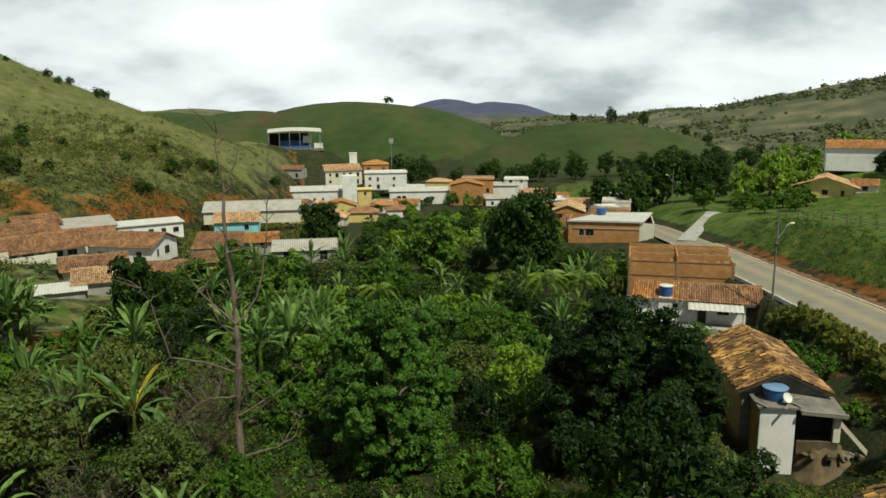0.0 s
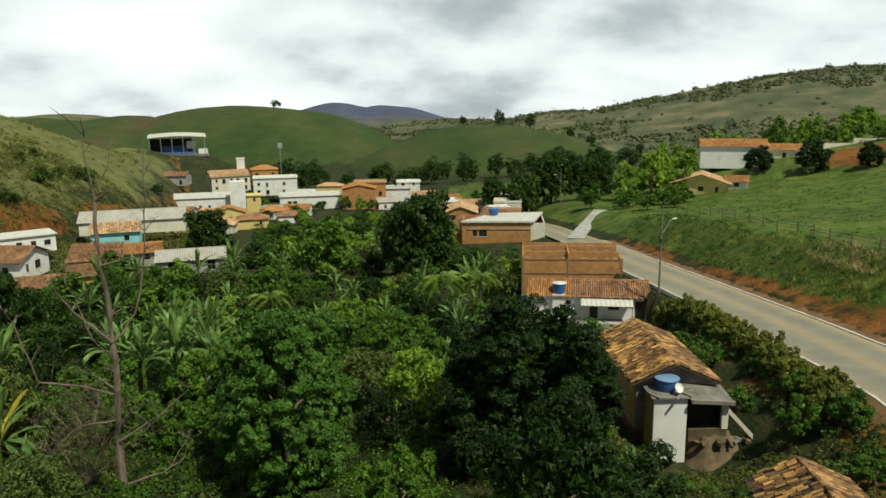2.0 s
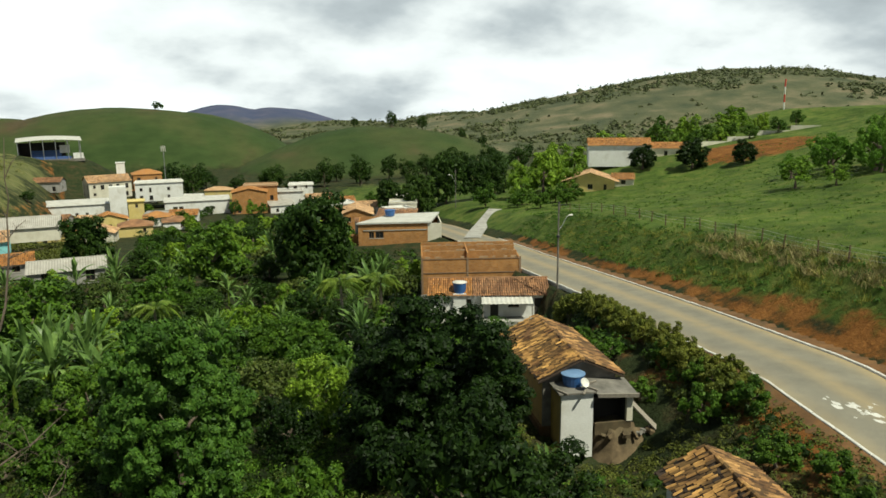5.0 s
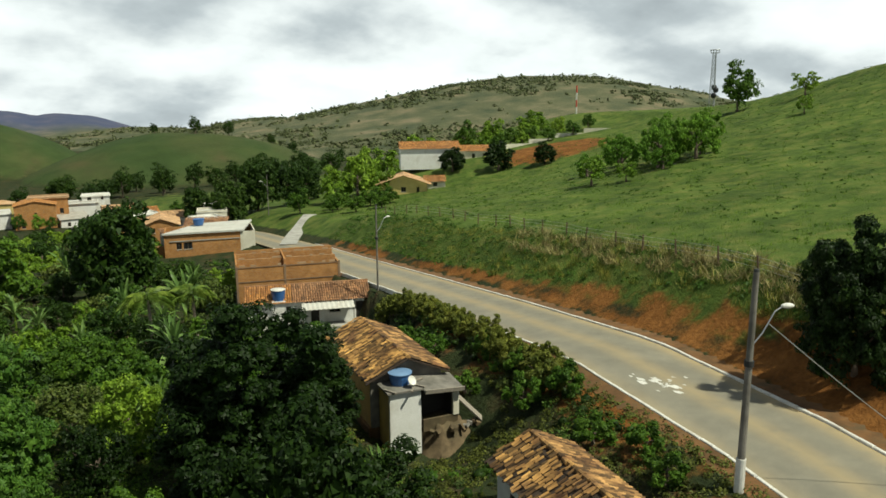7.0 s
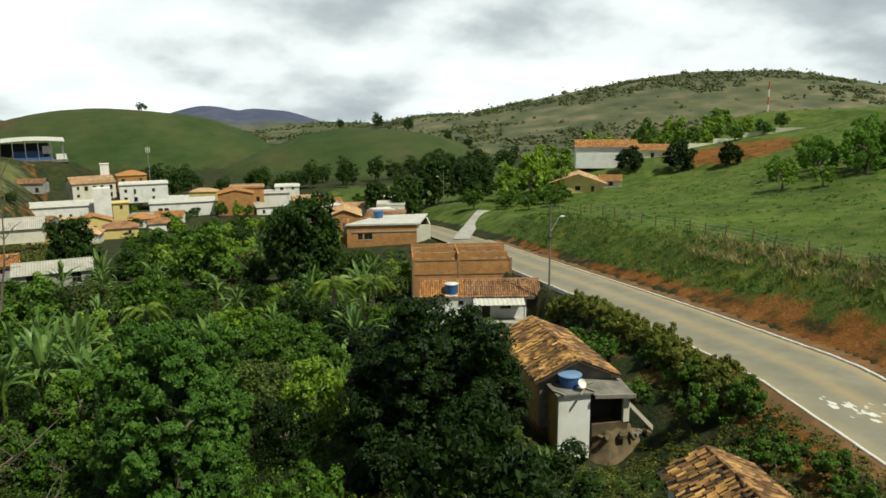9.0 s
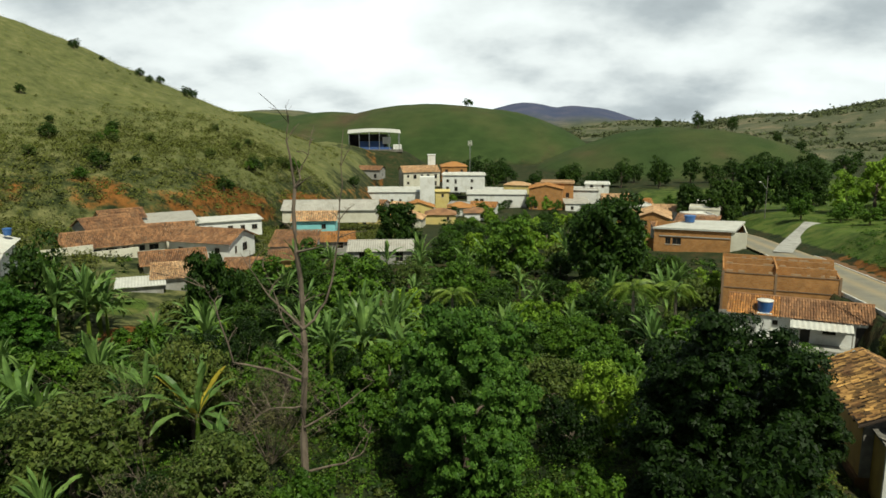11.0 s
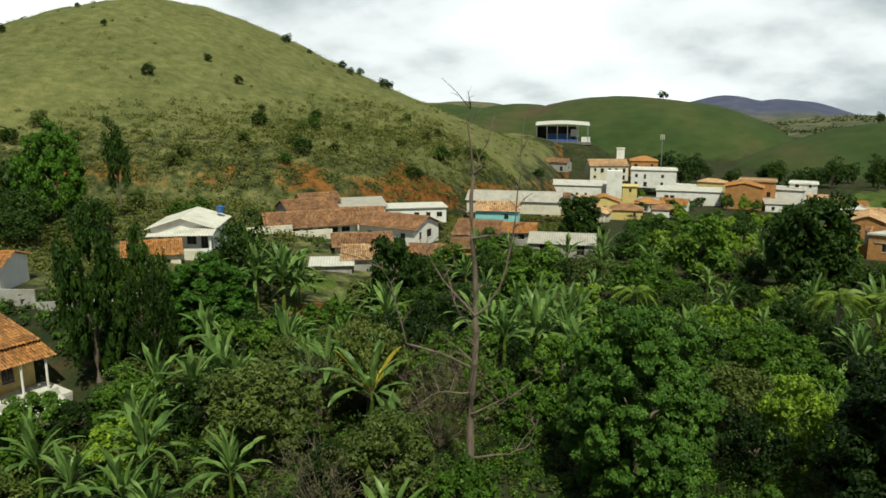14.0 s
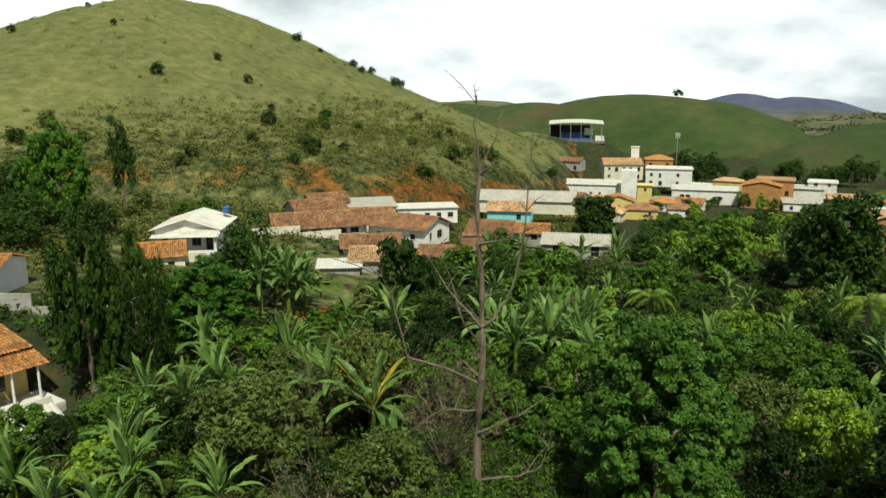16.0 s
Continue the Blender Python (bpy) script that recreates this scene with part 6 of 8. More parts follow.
def derelict_house():
    e = thing("derelict_house", 21.7, 49.6, 0.5, -6, "derelict house with loose sagging clay tiles and crumbling walls", "house", "houses of the town")
    w, d, h, rise, over = 4.9, 9.2, 3.35, 1.1, 0.4
    for nm, length, m, holes, g, mt in (("wall", w, pose(-w / 2, -d / 2, 0), (), rise, "concrete_dark"), ("wall", w, pose(w / 2, d / 2, 0, 0, 0, 180), (), rise, "plaster_grey"),
                                        ("wall", d - 0.36, pose(-w / 2, d / 2 - 0.18, 0, 0, 0, -90), ((3.0, 3.9, 1.0, 2.1),), 0, "plaster_ochre"), ("wall", d - 0.36, pose(w / 2, -d / 2 + 0.18, 0, 0, 0, 90), (), 0, "plaster_ochre")):
        pierced_wall(nm, length, h, holes, mt, e, m, gable=g)
    s = math.hypot(w / 2 + over, rise * (1 + 2 * over / w))
    a = math.degrees(math.atan2(rise, w / 2))
    drop = rise * 2 * over / w
    ml = pose(-w / 2 - over, d / 2 + over, h - drop + 0.1, 0, 0, -90) @ pose(0, 0, 0, a)
    mr = pose(w / 2 + over, -d / 2 - over, h - drop + 0.1, 0, 0, 90) @ pose(0, 0, 0, a)
    batten_deck(d + 2 * over, s, e, ml)
    batten_deck(d + 2 * over, s, e, mr)
    tile_slope("roof_tiles", d + 2 * over, s, "tile_old_rest", e, mr, 0.27, 0.42, 0.08, 8)
    tile_pieces(d + 2 * over, s, e, ml, 0.215, 0.44, 1.6, 5, 0.06)
    ridge_pieces(e, -d / 2 - over, d / 2 + over, h + rise + 0.12, 1.4, 3)
    # annex with the tank, and the open porch
    y0 = -d / 2 - 2.0
    pierced_wall("annex_wall", 2.1, 4.35, (), "plaster_white", e, pose(-1.9, y0, -1.4), label="flaking whitewashed wall")
    pierced_wall("annex_wall", 1.8, 4.35, (), "plaster_old_yellow", e, pose(-1.9, y0 + 1.985, -1.4, 0, 0, -90), label="stained ochre side wall")
    pierced_wall("annex_wall", 1.8, 4.35, (), "plaster_grey", e, pose(0.2, y0 + 0.185, -1.4, 0, 0, 90))
    bm = bmesh.new()
    box(bm, -2.1, 0.35, y0 - 0.2, -d / 2 - 0.005, 2.953, 3.06)
    part("slab", bm, "concrete_dark", e, "stained concrete slab")
    bm = bmesh.new()
    box(bm, 0, 2.7, 0, 2.35, 0, 0.1, pose(0.36, y0 - 0.3, 2.78, 6, 4, 0))
    part("porch_slab", bm, "concrete_dark", e, "stained sloping concrete porch slab")
    bm = bmesh.new()
    box(bm, 0, 2.72, -0.1, 0.0, -0.06, 0.2, pose(0.36, y0 - 0.303, 2.78, 6, 4, 0))
    part("porch_beam", bm, "wood_grey", e, "pale timber along the slab edge")
    pierced_wall("porch_wall", 2.4, 0.8, (), "heap", e, pose(0.385, y0 + 0.05, 0), label="low broken wall of raw earth")
    bm = bmesh.new()
    box(bm, 2.45, 2.85, y0 - 0.0, y0 + 0.25, 0.803, 2.55)
    part("porch_post", bm, "plaster_cream", e)
    # porch walls coloured as the shade inside the opening
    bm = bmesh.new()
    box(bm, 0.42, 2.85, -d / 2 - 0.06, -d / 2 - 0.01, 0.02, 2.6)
    part("porch_back", bm, "shade_inside", e, "porch back wall with its shade painted dark")
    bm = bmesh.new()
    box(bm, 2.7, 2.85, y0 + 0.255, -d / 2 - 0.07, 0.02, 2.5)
    part("porch_side", bm, "shade_inside", e, "porch side wall with its shade painted dark")
    for k, (px, py, ang) in enumerate(((-1.8, y0 - 0.1, 28), (-0.5, y0 - 0.3, -30), (0.2, y0 + 0.1, 32), (0.25, y0 + 1.1, -70))):
        bm = bmesh.new()
        box(bm, -0.06, 0.06, -0.35, 0.65, 0, 0.1, pose(px, py, 3.07, 0, 0, ang))
        part("beam", bm, "wood_grey", e)
    bm = bmesh.new()
    box(bm, -0.22, 0.22, 0, 2.6, 0, 0.09, pose(4.4, y0 - 0.4, 0.2, 36, 0, 40))
    part("fallen_slab", bm, "wood_grey", e, "fallen grey plank leaning on the porch")
    rs = np.random.RandomState(12)
    for k in range(14):
        bm = bmesh.new()
        sx, sy, sz = rs.uniform(0.1, 0.3), rs.uniform(0.08, 0.22), rs.uniform(0.06, 0.18)
        box(bm, -sx, sx, -sy, sy, -0.1, sz, pose(rs.uniform(0.6, 4.2), y0 - rs.uniform(-0.1, 0.7), 0.12, rs.uniform(-25, 25), rs.uniform(-25, 25), rs.uniform(0, 180)))
        part("rubble", bm, "heap" if k % 3 else "concrete_dark", e)
    # sloping heap of earth and broken plaster below the porch
    rs = np.random.RandomState(17)
    nx, ny = 15, 11
    vs, fs = [], []
    for j in range(ny):
        for i in range(nx):
            u, q = i / (nx - 1), j / (ny - 1)
            px, py = 0.0 + 4.6 * u, y0 - 2.0 + (2.0 + 1.95) * q
            edge = min(1.0, 3.2 * min(u, 1 - u) + 0.05) * min(1.0, 2.0 * q)
            vs.append((px + rs.normal(0, 0.06), py + rs.normal(0, 0.06), -2.0 + 2.35 * edge + (rs.normal(0, 0.11) if 0 < j < ny - 1 else 0)))
    for j in range(ny - 1):
        for i in range(nx - 1):
            k = j * nx + i
            fs.append((k, k + 1, k + nx + 1, k + nx))
    mesh_object("rubble_mound", vs, fs, "heap", e, "heap of brown earth and broken plaster", True)
    bm = bmesh.new()
    box(bm, -w / 2 - 0.2, w / 2 + 0.3, -d / 2, d / 2 + 0.3, -2.0, -0.003)
    part("plinth", bm, "earth", e, "trodden red earth round the walls")
    return e


derelict_house()
water_tank(20.4, 44.3, 3.58, 0.72, 0.72, "lid_blue", "blue plastic water tank on the concrete slab")
dish(20.7, 43.3, 3.56, 0.32, 20, 55)


def tiled_house():
    e = thing("tiled_house", 19.4, 25.9, 1.35, -9, "low whitewashed house under mottled old clay tiles", "house", "houses of the town")
    w, d, h, rise, over = 3.75, 7.8, 3.6, 0.9, 0.4
    for length, m, holes, g in ((w, pose(-w / 2, -d / 2, 0), (), rise), (w, pose(w / 2, d / 2, 0, 0, 0, 180), (), rise),
                                (d - 0.36, pose(-w / 2, d / 2 - 0.18, 0, 0, 0, -90), ((1.0, 1.9, 1.5, 2.7), (4.6, 5.5, 1.5, 2.7)), 0), (d - 0.36, pose(w / 2, -d / 2 + 0.18, 0, 0, 0, 90), (), 0)):
        pierced_wall("wall", length, h, holes, "plaster_white", e, m, gable=g)
        for hh in holes:
            window_at(e, m, *hh)
    s = math.hypot(w / 2 + over, rise * (1 + 2 * over / w))
    a = math.degrees(math.atan2(rise, w / 2))
    drop = rise * 2 * over / w
    ml = pose(-w / 2 - over, d / 2 + over, h - drop + 0.1, 0, 0, -90) @ pose(0, 0, 0, a)
    mr = pose(w / 2 + over, -d / 2 - over, h - drop + 0.1, 0, 0, 90) @ pose(0, 0, 0, a)
    batten_deck(d + 2 * over, s, e, ml)
    batten_deck(d + 2 * over, s, e, mr)
    tile_pieces(d + 2 * over, s, e, ml, 0.185, 0.44, 1.3, 15, 0.14)
    tile_slope("roof_tiles", d + 2 * over, s, "tile_old_rest", e, mr, 0.23, 0.4, 0.03, 18)
    ridge_pieces(e, -d / 2 - over, d / 2 + over, h + rise + 0.12, 0.8, 6)
    return e


tiled_house()


def white_house():
    e = thing("white_house", 28.0, 82.0, -2.5, -17, "small white house with brown and orange clay tiles", "house", "houses of the town")
    w, d, h, rise = 12.8, 5.2, 2.55, 1.15
    fm = pose(-w / 2, -d / 2, 0)
    holes, doors = ((4.0, 4.5, 1.5, 2.0), (8.6, 9.8, 1.05, 1.9)), ((6.6, 7.5, 2.05), (11.5, 12.4, 2.1))
    pierced_wall("wall", w, h, [*holes, *[(a, b, 0.0, c) for a, b, c in doors]], "plaster_white", e, fm)
    for hh in holes:
        window_at(e, fm, *hh)
    for dd in doors:
        door_at(e, fm, *dd, mat="shade_inside")
    pierced_wall("wall", w, h, (), "plaster_white", e, pose(w / 2, d / 2, 0, 0, 0, 180))
    pierced_wall("wall", d - 0.36, h, (), "plaster_white", e, pose(-w / 2, d / 2 - 0.18, 0, 0, 0, -90), gable=rise)
    pierced_wall("wall", d - 0.36, h, (), "plaster_white", e, pose(w / 2, -d / 2 + 0.18, 0, 0, 0, 90), gable=rise)
    over = 0.4
    s = math.hypot(d / 2 + over, rise * (1 + 2 * over / d))
    a = math.degrees(math.atan2(rise, d / 2))
    drop = rise * 2 * over / d
    for x0, x1, mt in ((-w / 2 - over, -w / 2 + 4.6, "tile_orange"), (-w / 2 + 4.62, w / 2 + over, "tile_brown")):
        tile_slope("roof_front", x1 - x0, s, mt, e, pose(x0, -d / 2 - over, h - drop + 0.05) @ pose(0, 0, 0, a), 0.25, 0.42, 0, 2)
        tile_slope("roof_back", x1 - x0, s, mt, e, pose(x1, d / 2 + over, h - drop + 0.05, 0, 0, 180) @ pose(0, 0, 0, a), 0.25, 0.42, 0, 3)
    bm = bmesh.new()
    tube(bm, (-w / 2 - over, 0, h + rise + 0.12), (w / 2 + over, 0, h + rise + 0.12), 0.13, 0.13, 8)
    part("ridge", bm, "tile_brown", e)
    sheet_slope("awning", 5.6, 1.9, "sheet_white", e, pose(-w / 2 + 5.6, -d / 2 - 1.75, 1.85) @ pose(0, 0, 0, 18), 0.5)
    for px in (5.7, 11.1):
        bm = bmesh.new()
        tube(bm, (-w / 2 + px, -d / 2 - 1.6, -0.6), (-w / 2 + px, -d / 2 - 1.6, 1.87), 0.05, 0.05, 6)
        part("awning_post", bm, "wood_grey", e)
    bm = bmesh.new()
    box(bm, -w / 2 - 0.3, w / 2 + 0.3, -d / 2 - 2.0, d / 2 + 0.3, -1.2, -0.003)
    part("plinth", bm, "concrete", e)
    return e


white_house()
water_tank(24.3, 80.8, 0.2, 0.75, 1.15, "white_paint", "blue water tank with white lid behind the eave")


def tank_stand(x, y, z0, z1):
    e = thing("tank_stand", x, y, z0, -17, "brick pier that carries the water tank", "pier")
    bm = bmesh.new()
    box(bm, -0.7, 0.7, -0.7, 0.7, -0.3, z1 - z0)
    part("pier", bm, "plaster_white", e)


tank_stand(24.3, 80.8, -3.0, 0.2)


def brick_shell(x, y, z, yaw):
    """Unfinished brick storey: open rooms, ring beams, no roof."""
    e = thing("brick_house", x, y, z, yaw, "unfinished bare brick house with open roofless rooms", "house", "houses of the town")
    w, d = 12.6, 7.4
    runs = ((w, 4.5, pose(-w / 2, -d / 2, 0)), (w, 5.3, pose(w / 2, d / 2, 0, 0, 0, 180)), (d - 0.36, 4.9, pose(-w / 2, d / 2 - 0.18, 0, 0, 0, -90)), (d - 0.36, 4.5, pose(w / 2, -d / 2 + 0.18, 0, 0, 0, 90)),
            (w - 0.4, 5.0, pose(-w / 2 + 0.2, -d / 2 + 2.7, 0)), (w - 0.4, 5.2, pose(-w / 2 + 0.2, -d / 2 + 5.4, 0)))
    for i, (ln, h, m) in enumerate(runs):
        holes = [(ln * 0.55, ln * 0.62, 3.6, 4.2)] if i == 5 else []
        pierced_wall("wall", ln, h, holes, "brickwork", e, m)
    for px in (-0.5,):
        pierced_wall("partition", d - 0.8, 5.25, (), "brickwork", e, pose(px, d / 2 - 0.4, 0, 0, 0, -90))
    for zb, hb in ((2.7, 0.12), (4.5, 0.1)):
        bm = bmesh.new()
        box(bm, -w / 2 - 0.05, w / 2 + 0.05, -d / 2 - 0.06, -d / 2 - 0.004, zb, zb + hb)
        part("ring_beam", bm, "beam_brown", e)
    rs = np.random.RandomState(2)
    for yy, zt in ((-d / 2, 4.63), (-d / 2 + 2.7, 5.0), (-d / 2 + 5.4, 5.2)):
        px = -w / 2 + 0.4
        while px < w / 2 - 1.0:
            ln = rs.uniform(0.3, 1.2)
            if rs.uniform() < 0.55:
                bm = bmesh.new()
                box(bm, px, px + ln, yy + 0.01, yy + 0.17, zt + 0.002, zt + 0.2)
                part("brick_course", bm, "brickwork", e)
            px += ln + rs.uniform(0.2, 1.0)
    for px in (-w / 2 - 0.03, -0.6, w / 2 - 0.22):
        bm = bmesh.new()
        box(bm, px, px + 0.25, -d / 2 - 0.07, -d / 2 - 0.003, -0.5, 4.75)
        part("column", bm, "beam_brown", e)
    bm = bmesh.new()
    box(bm, -w / 2 - 0.1, w / 2 + 0.1, -d / 2 - 0.1, d / 2 + 0.1, -1.5, -0.003)
    part("plinth", bm, "plaster_grey", e)
    return e


brick_shell(30.2, 95.4, -3.1, -14)


def brick_shop(x, y, z, yaw):
    e = thing("brick_shop", x, y, z, yaw, "long bare brick building with a pale sloping roof", "house", "houses of the town")
    w, d, h = 15.6, 9.0, 5.7
    fm = pose(-w / 2, -d / 2, 0)
    hs = ((2.0, 2.9, 3.0, 4.2), (3.2, 4.7, 3.0, 4.2))
    pierced_wall("wall", w - 2.6, h, hs, "brickwork", e, fm)
    for q in hs:
        window_at(e, fm, *q)
    pierced_wall("wall", 2.598, h - 0.1, (), "plaster_cream", e, pose(w / 2 - 2.598, -d / 2, 0), label="cream plastered end wall")
    pierced_wall("wall", w, h, (), "brickwork", e, pose(w / 2, d / 2, 0, 0, 0, 180))
    pierced_wall("wall", d - 0.36, h, (), "brickwork", e, pose(-w / 2, d / 2 - 0.18, 0, 0, 0, -90))
    pierced_wall("wall", d - 0.36, h, (), "plaster_cream", e, pose(w / 2, -d / 2 + 0.18, 0, 0, 0, 90))
    bm = bmesh.new()
    vs = [bm.verts.new(p) for p in ((-w / 2 - 0.3, -d / 2 - 0.3, h), (w / 2 - 2.0, -d / 2 - 0.3, h), (w / 2 + 0.2, d / 2 + 0.3, h + 0.3), (-w / 2 + 6.0, d / 2 + 0.3, h + 0.1))]
    up = [bm.verts.new(v.co + Vector((0, 0, 0.3))) for v in vs]
    bm.faces.new(vs[::-1])
    bm.faces.new(up)
    for k in range(4):
        bm.faces.new((vs[k], vs[(k + 1) % 4], up[(k + 1) % 4], up[k]))
    part("roof", bm, "sheet_white", e, "pale flat roof slab")
    bm = bmesh.new()
    box(bm, -w / 2 + 0.9, w / 2 - 2.7, -d / 2 - 0.12, -d / 2 - 0.004, 4.4, 4.55)
    part("ledge", bm, "concrete", e)
    pierced_wall("side_wing", 3.4, 3.4, (), "brickwork", e, pose(-w / 2 - 3.42, -d / 2 + 2.0, 0))
    return e


brick_shop(32.0, 144.0, -7.4, -12)
water_tank(30.6, 146.0, -1.15, 1.0, 1.1, "tank_blue", "blue water tank on the pale roof")

# ---- hamlet houses with verandas ----


def balcony_house():
    e = thing("balcony_house", -68.0, 89.0, -2.6, 24, "white two-storey house with balcony and pale sheet roof", "house", "houses of the town")
    w, d, h, rise = 8.0, 9.0, 6.1, 1.25
    fm = pose(-w / 2, -d / 2, 0)
    holes = ((0.9, 1.6, 4.2, 5.0), (2.2, 2.9, 4.2, 5.0))
    pierced_wall("wall", w, h, (*holes, (4.6, 5.8, 3.9, 5.3), (6.4, 7.3, 3.3, 5.3)), "plaster_white", e, fm, gable=rise)
    for q in holes + ((4.6, 5.8, 3.9, 5.3), (6.4, 7.3, 3.3, 5.3)):
        window_at(e, fm, *q)
    pierced_wall("wall", w, h, (), "plaster_white", e, pose(w / 2, d / 2, 0, 0, 0, 180), gable=rise)
    lm, rm = pose(-w / 2, d / 2 - 0.18, 0, 0, 0, -90), pose(w / 2, -d / 2 + 0.18, 0, 0, 0, 90)
    pierced_wall("wall", d - 0.36, h, ((3, 4, 4.2, 5.1),), "plaster_white", e, lm)
    window_at(e, lm, 3, 4, 4.2, 5.1)
    pierced_wall("wall", d - 0.36, h, (), "plaster_white", e, rm)
    over = 0.6
    s = math.hypot(w / 2 + over, rise * (1 + 2 * over / w))
    a = math.degrees(math.atan2(rise, w / 2))
    drop = rise * 2 * over / w
    sheet_slope("roof", d + 2 * over, s, "sheet_white", e, pose(-w / 2 - over, d / 2 + over, h - drop + 0.04, 0, 0, -90) @ pose(0, 0, 0, a))
    sheet_slope("roof", d + 2 * over, s, "sheet_white", e, pose(w / 2 + over, -d / 2 - over, h - drop + 0.04, 0, 0, 90) @ pose(0, 0, 0, a))
    # porch over the balcony, and the awning on the other half
    sheet_slope("porch_roof", 5.2, 2.9, "sheet_white", e, pose(-0.6, -d / 2 - 2.7, 5.45) @ pose(0, 0, 0, 12))
    sheet_slope("awning", 3.6, 1.3, "sheet_white", e, pose(-w / 2 - 0.4, -d / 2 - 1.2, 5.1) @ pose(0, 0, 0, 14))
    bm = bmesh.new()
    box(bm, -0.4, w / 2 + 0.3, -d / 2 - 2.4, -d / 2 - 0.004, 2.85, 3.05)
    part("balcony_floor", bm, "pale_concrete", e)
    bm = bmesh.new()
    box(bm, -0.4, w / 2 + 0.3, -d / 2 - 2.4, -d / 2 - 2.28, 3.053, 3.75)
    part("balustrade", bm, "plaster_white", e)
    for px in (-0.25, w / 2 + 0.1):
        bm = bmesh.new()
        box(bm, px - 0.14, px + 0.14, -d / 2 - 2.27, -d / 2 - 2.0, 3.055, 5.5)
        part("column", bm, "plaster_white", e)
        bm = bmesh.new()
        box(bm, px - 0.16, px + 0.16, -d / 2 - 2.3, -d / 2 - 2.0, -1.0, 2.848)
        part("column", bm, "plaster_white", e)
    bm = bmesh.new()
    box(bm, -0.4, w / 2 + 0.3, -d / 2 - 0.6, -d / 2 - 0.4, -1.0, 2.84)
    part("lower_wall", bm, "plaster_white", e)
    return e


balcony_house()
water_tank(-66.0, 93.2, 4.3, 0.55, 0.8, "tank_blue", "blue water tank behind the pale roof")


def veranda_house():
    e = thing("veranda_house", -51.6, 42.0, -3.0, 75, "yellow house with orange veranda roof over a concrete terrace", "house", "houses of the town")
    w, d, h = 7.0, 6.0, 5.8
    fm, rm = pose(-w / 2, -d / 2, 0), pose(w / 2, -d / 2 + 0.18, 0, 0, 0, 90)
    hs = ((1.0, 2.0, 3.9, 5.0), (4.6, 5.5, 3.2, 5.2))
    pierced_wall("wall", w, h, hs, "plaster_yellow", e, fm)
    for q in hs:
        window_at(e, fm, *q)
    pierced_wall("wall", w, h, (), "plaster_yellow", e, pose(w / 2, d / 2, 0, 0, 0, 180))
    pierced_wall("wall", d - 0.36, h, (), "plaster_yellow", e, pose(-w / 2, d / 2 - 0.18, 0, 0, 0, -90))
    pierced_wall("wall", d - 0.36, h, ((2.0, 3.0, 3.9, 5.0),), "plaster_yellow", e, rm)
    window_at(e, rm, 2.0, 3.0, 3.9, 5.0)
    tile_slope("roof", w + 1.2, d + 0.6, "tile_orange", e, pose(-w / 2 - 0.6, -d / 2 - 0.3, h + 0.1) @ pose(0, 0, 0, 10), 0.25, 0.42, 0, 6)
    tile_slope("veranda_roof", w + 1.0, 2.5, "tile_orange", e, pose(-w / 2 - 0.3, -d / 2 - 2.2, h - 0.75) @ pose(0, 0, 0, 17), 0.22, 0.4, 0, 7)
    bm = bmesh.new()
    box(bm, -w / 2, w / 2 + 0.8, -d / 2 - 3.6, -d / 2 - 0.004, 2.3, 2.55)
    part("terrace", bm, "pale_concrete", e)
    bm = bmesh.new()
    box(bm, -w / 2, w / 2 + 0.8, -d / 2 - 3.6, -d / 2 - 3.45, 1.3, 2.298)
    box(bm, w / 2 + 0.65, w / 2 + 0.8, -d / 2 - 3.45, -d / 2, 1.3, 2.298)
    part("terrace_skirt", bm, "concrete", e)
    bm = bmesh.new()
    box(bm, -w / 2, w / 2, -d / 2 - 3.3, -d / 2 - 3.1, 2.553, 3.1)
    part("balustrade", bm, "pale_concrete", e)
    for px in (-w / 2 + 0.2, -0.8, 1.6, w / 2 - 0.1):
        bm = bmesh.new()
        tube(bm, (px, -d / 2 - 2.0, 2.555), (px, -d / 2 - 2.0, h - 0.7), 0.09, 0.09, 8)
        part("column", bm, "plaster_white", e)
    for px in (-w / 2 + 0.2, -1.0, 1.2, w / 2 + 0.5):
        bm = bmesh.new()
        box(bm, px - 0.18, px + 0.18, -d / 2 - 3.4, -d / 2 - 3.0, -2.5, 1.298)
        part("pillar", bm, "plaster_white", e)
    return e


veranda_house()
house(-44.6, 41.6, 3.4, 2.4, 1.5, 66, "plaster_grey", "shed", "sheet_white", "low lean-to with pale sheets below the terrace", rise=0.4)

# ---- verges, ramp, fence ----


def verge(side, y0, y1):
    ys = np.arange(y0, y1, 1.5)
    vs, fs = [], []
    for y in ys:
        kx, z = float(kerb_x(y)), float(road_z(y))
        for du in ((0.2, 1.2, 2.4) if side == "uphill" else (-ROAD_W - 2.6, -ROAD_W - 1.3, -ROAD_W - 0.2)):
            edge = abs(du if du > 0 else du + ROAD_W)
            zz = z + 0.08 if edge < 0.5 else max(ground_z(kx + du, y) + (0.02 if edge < 2 else -0.25), z - 1.5)
            vs.append((kx + du, y, zz))
    for j in range(len(ys) - 1):
        for i in range(2):
            a = j * 3 + i
            fs.append((a, a + 1, a + 4, a + 3))
    return tagged(mesh_object("verge_" + side, vs, fs, "earth", None, "", True), "bare red earth verge along the kerb", "verge", kind="structure")


verge("uphill", 10, 128)
verge("downhill", 0, 64)


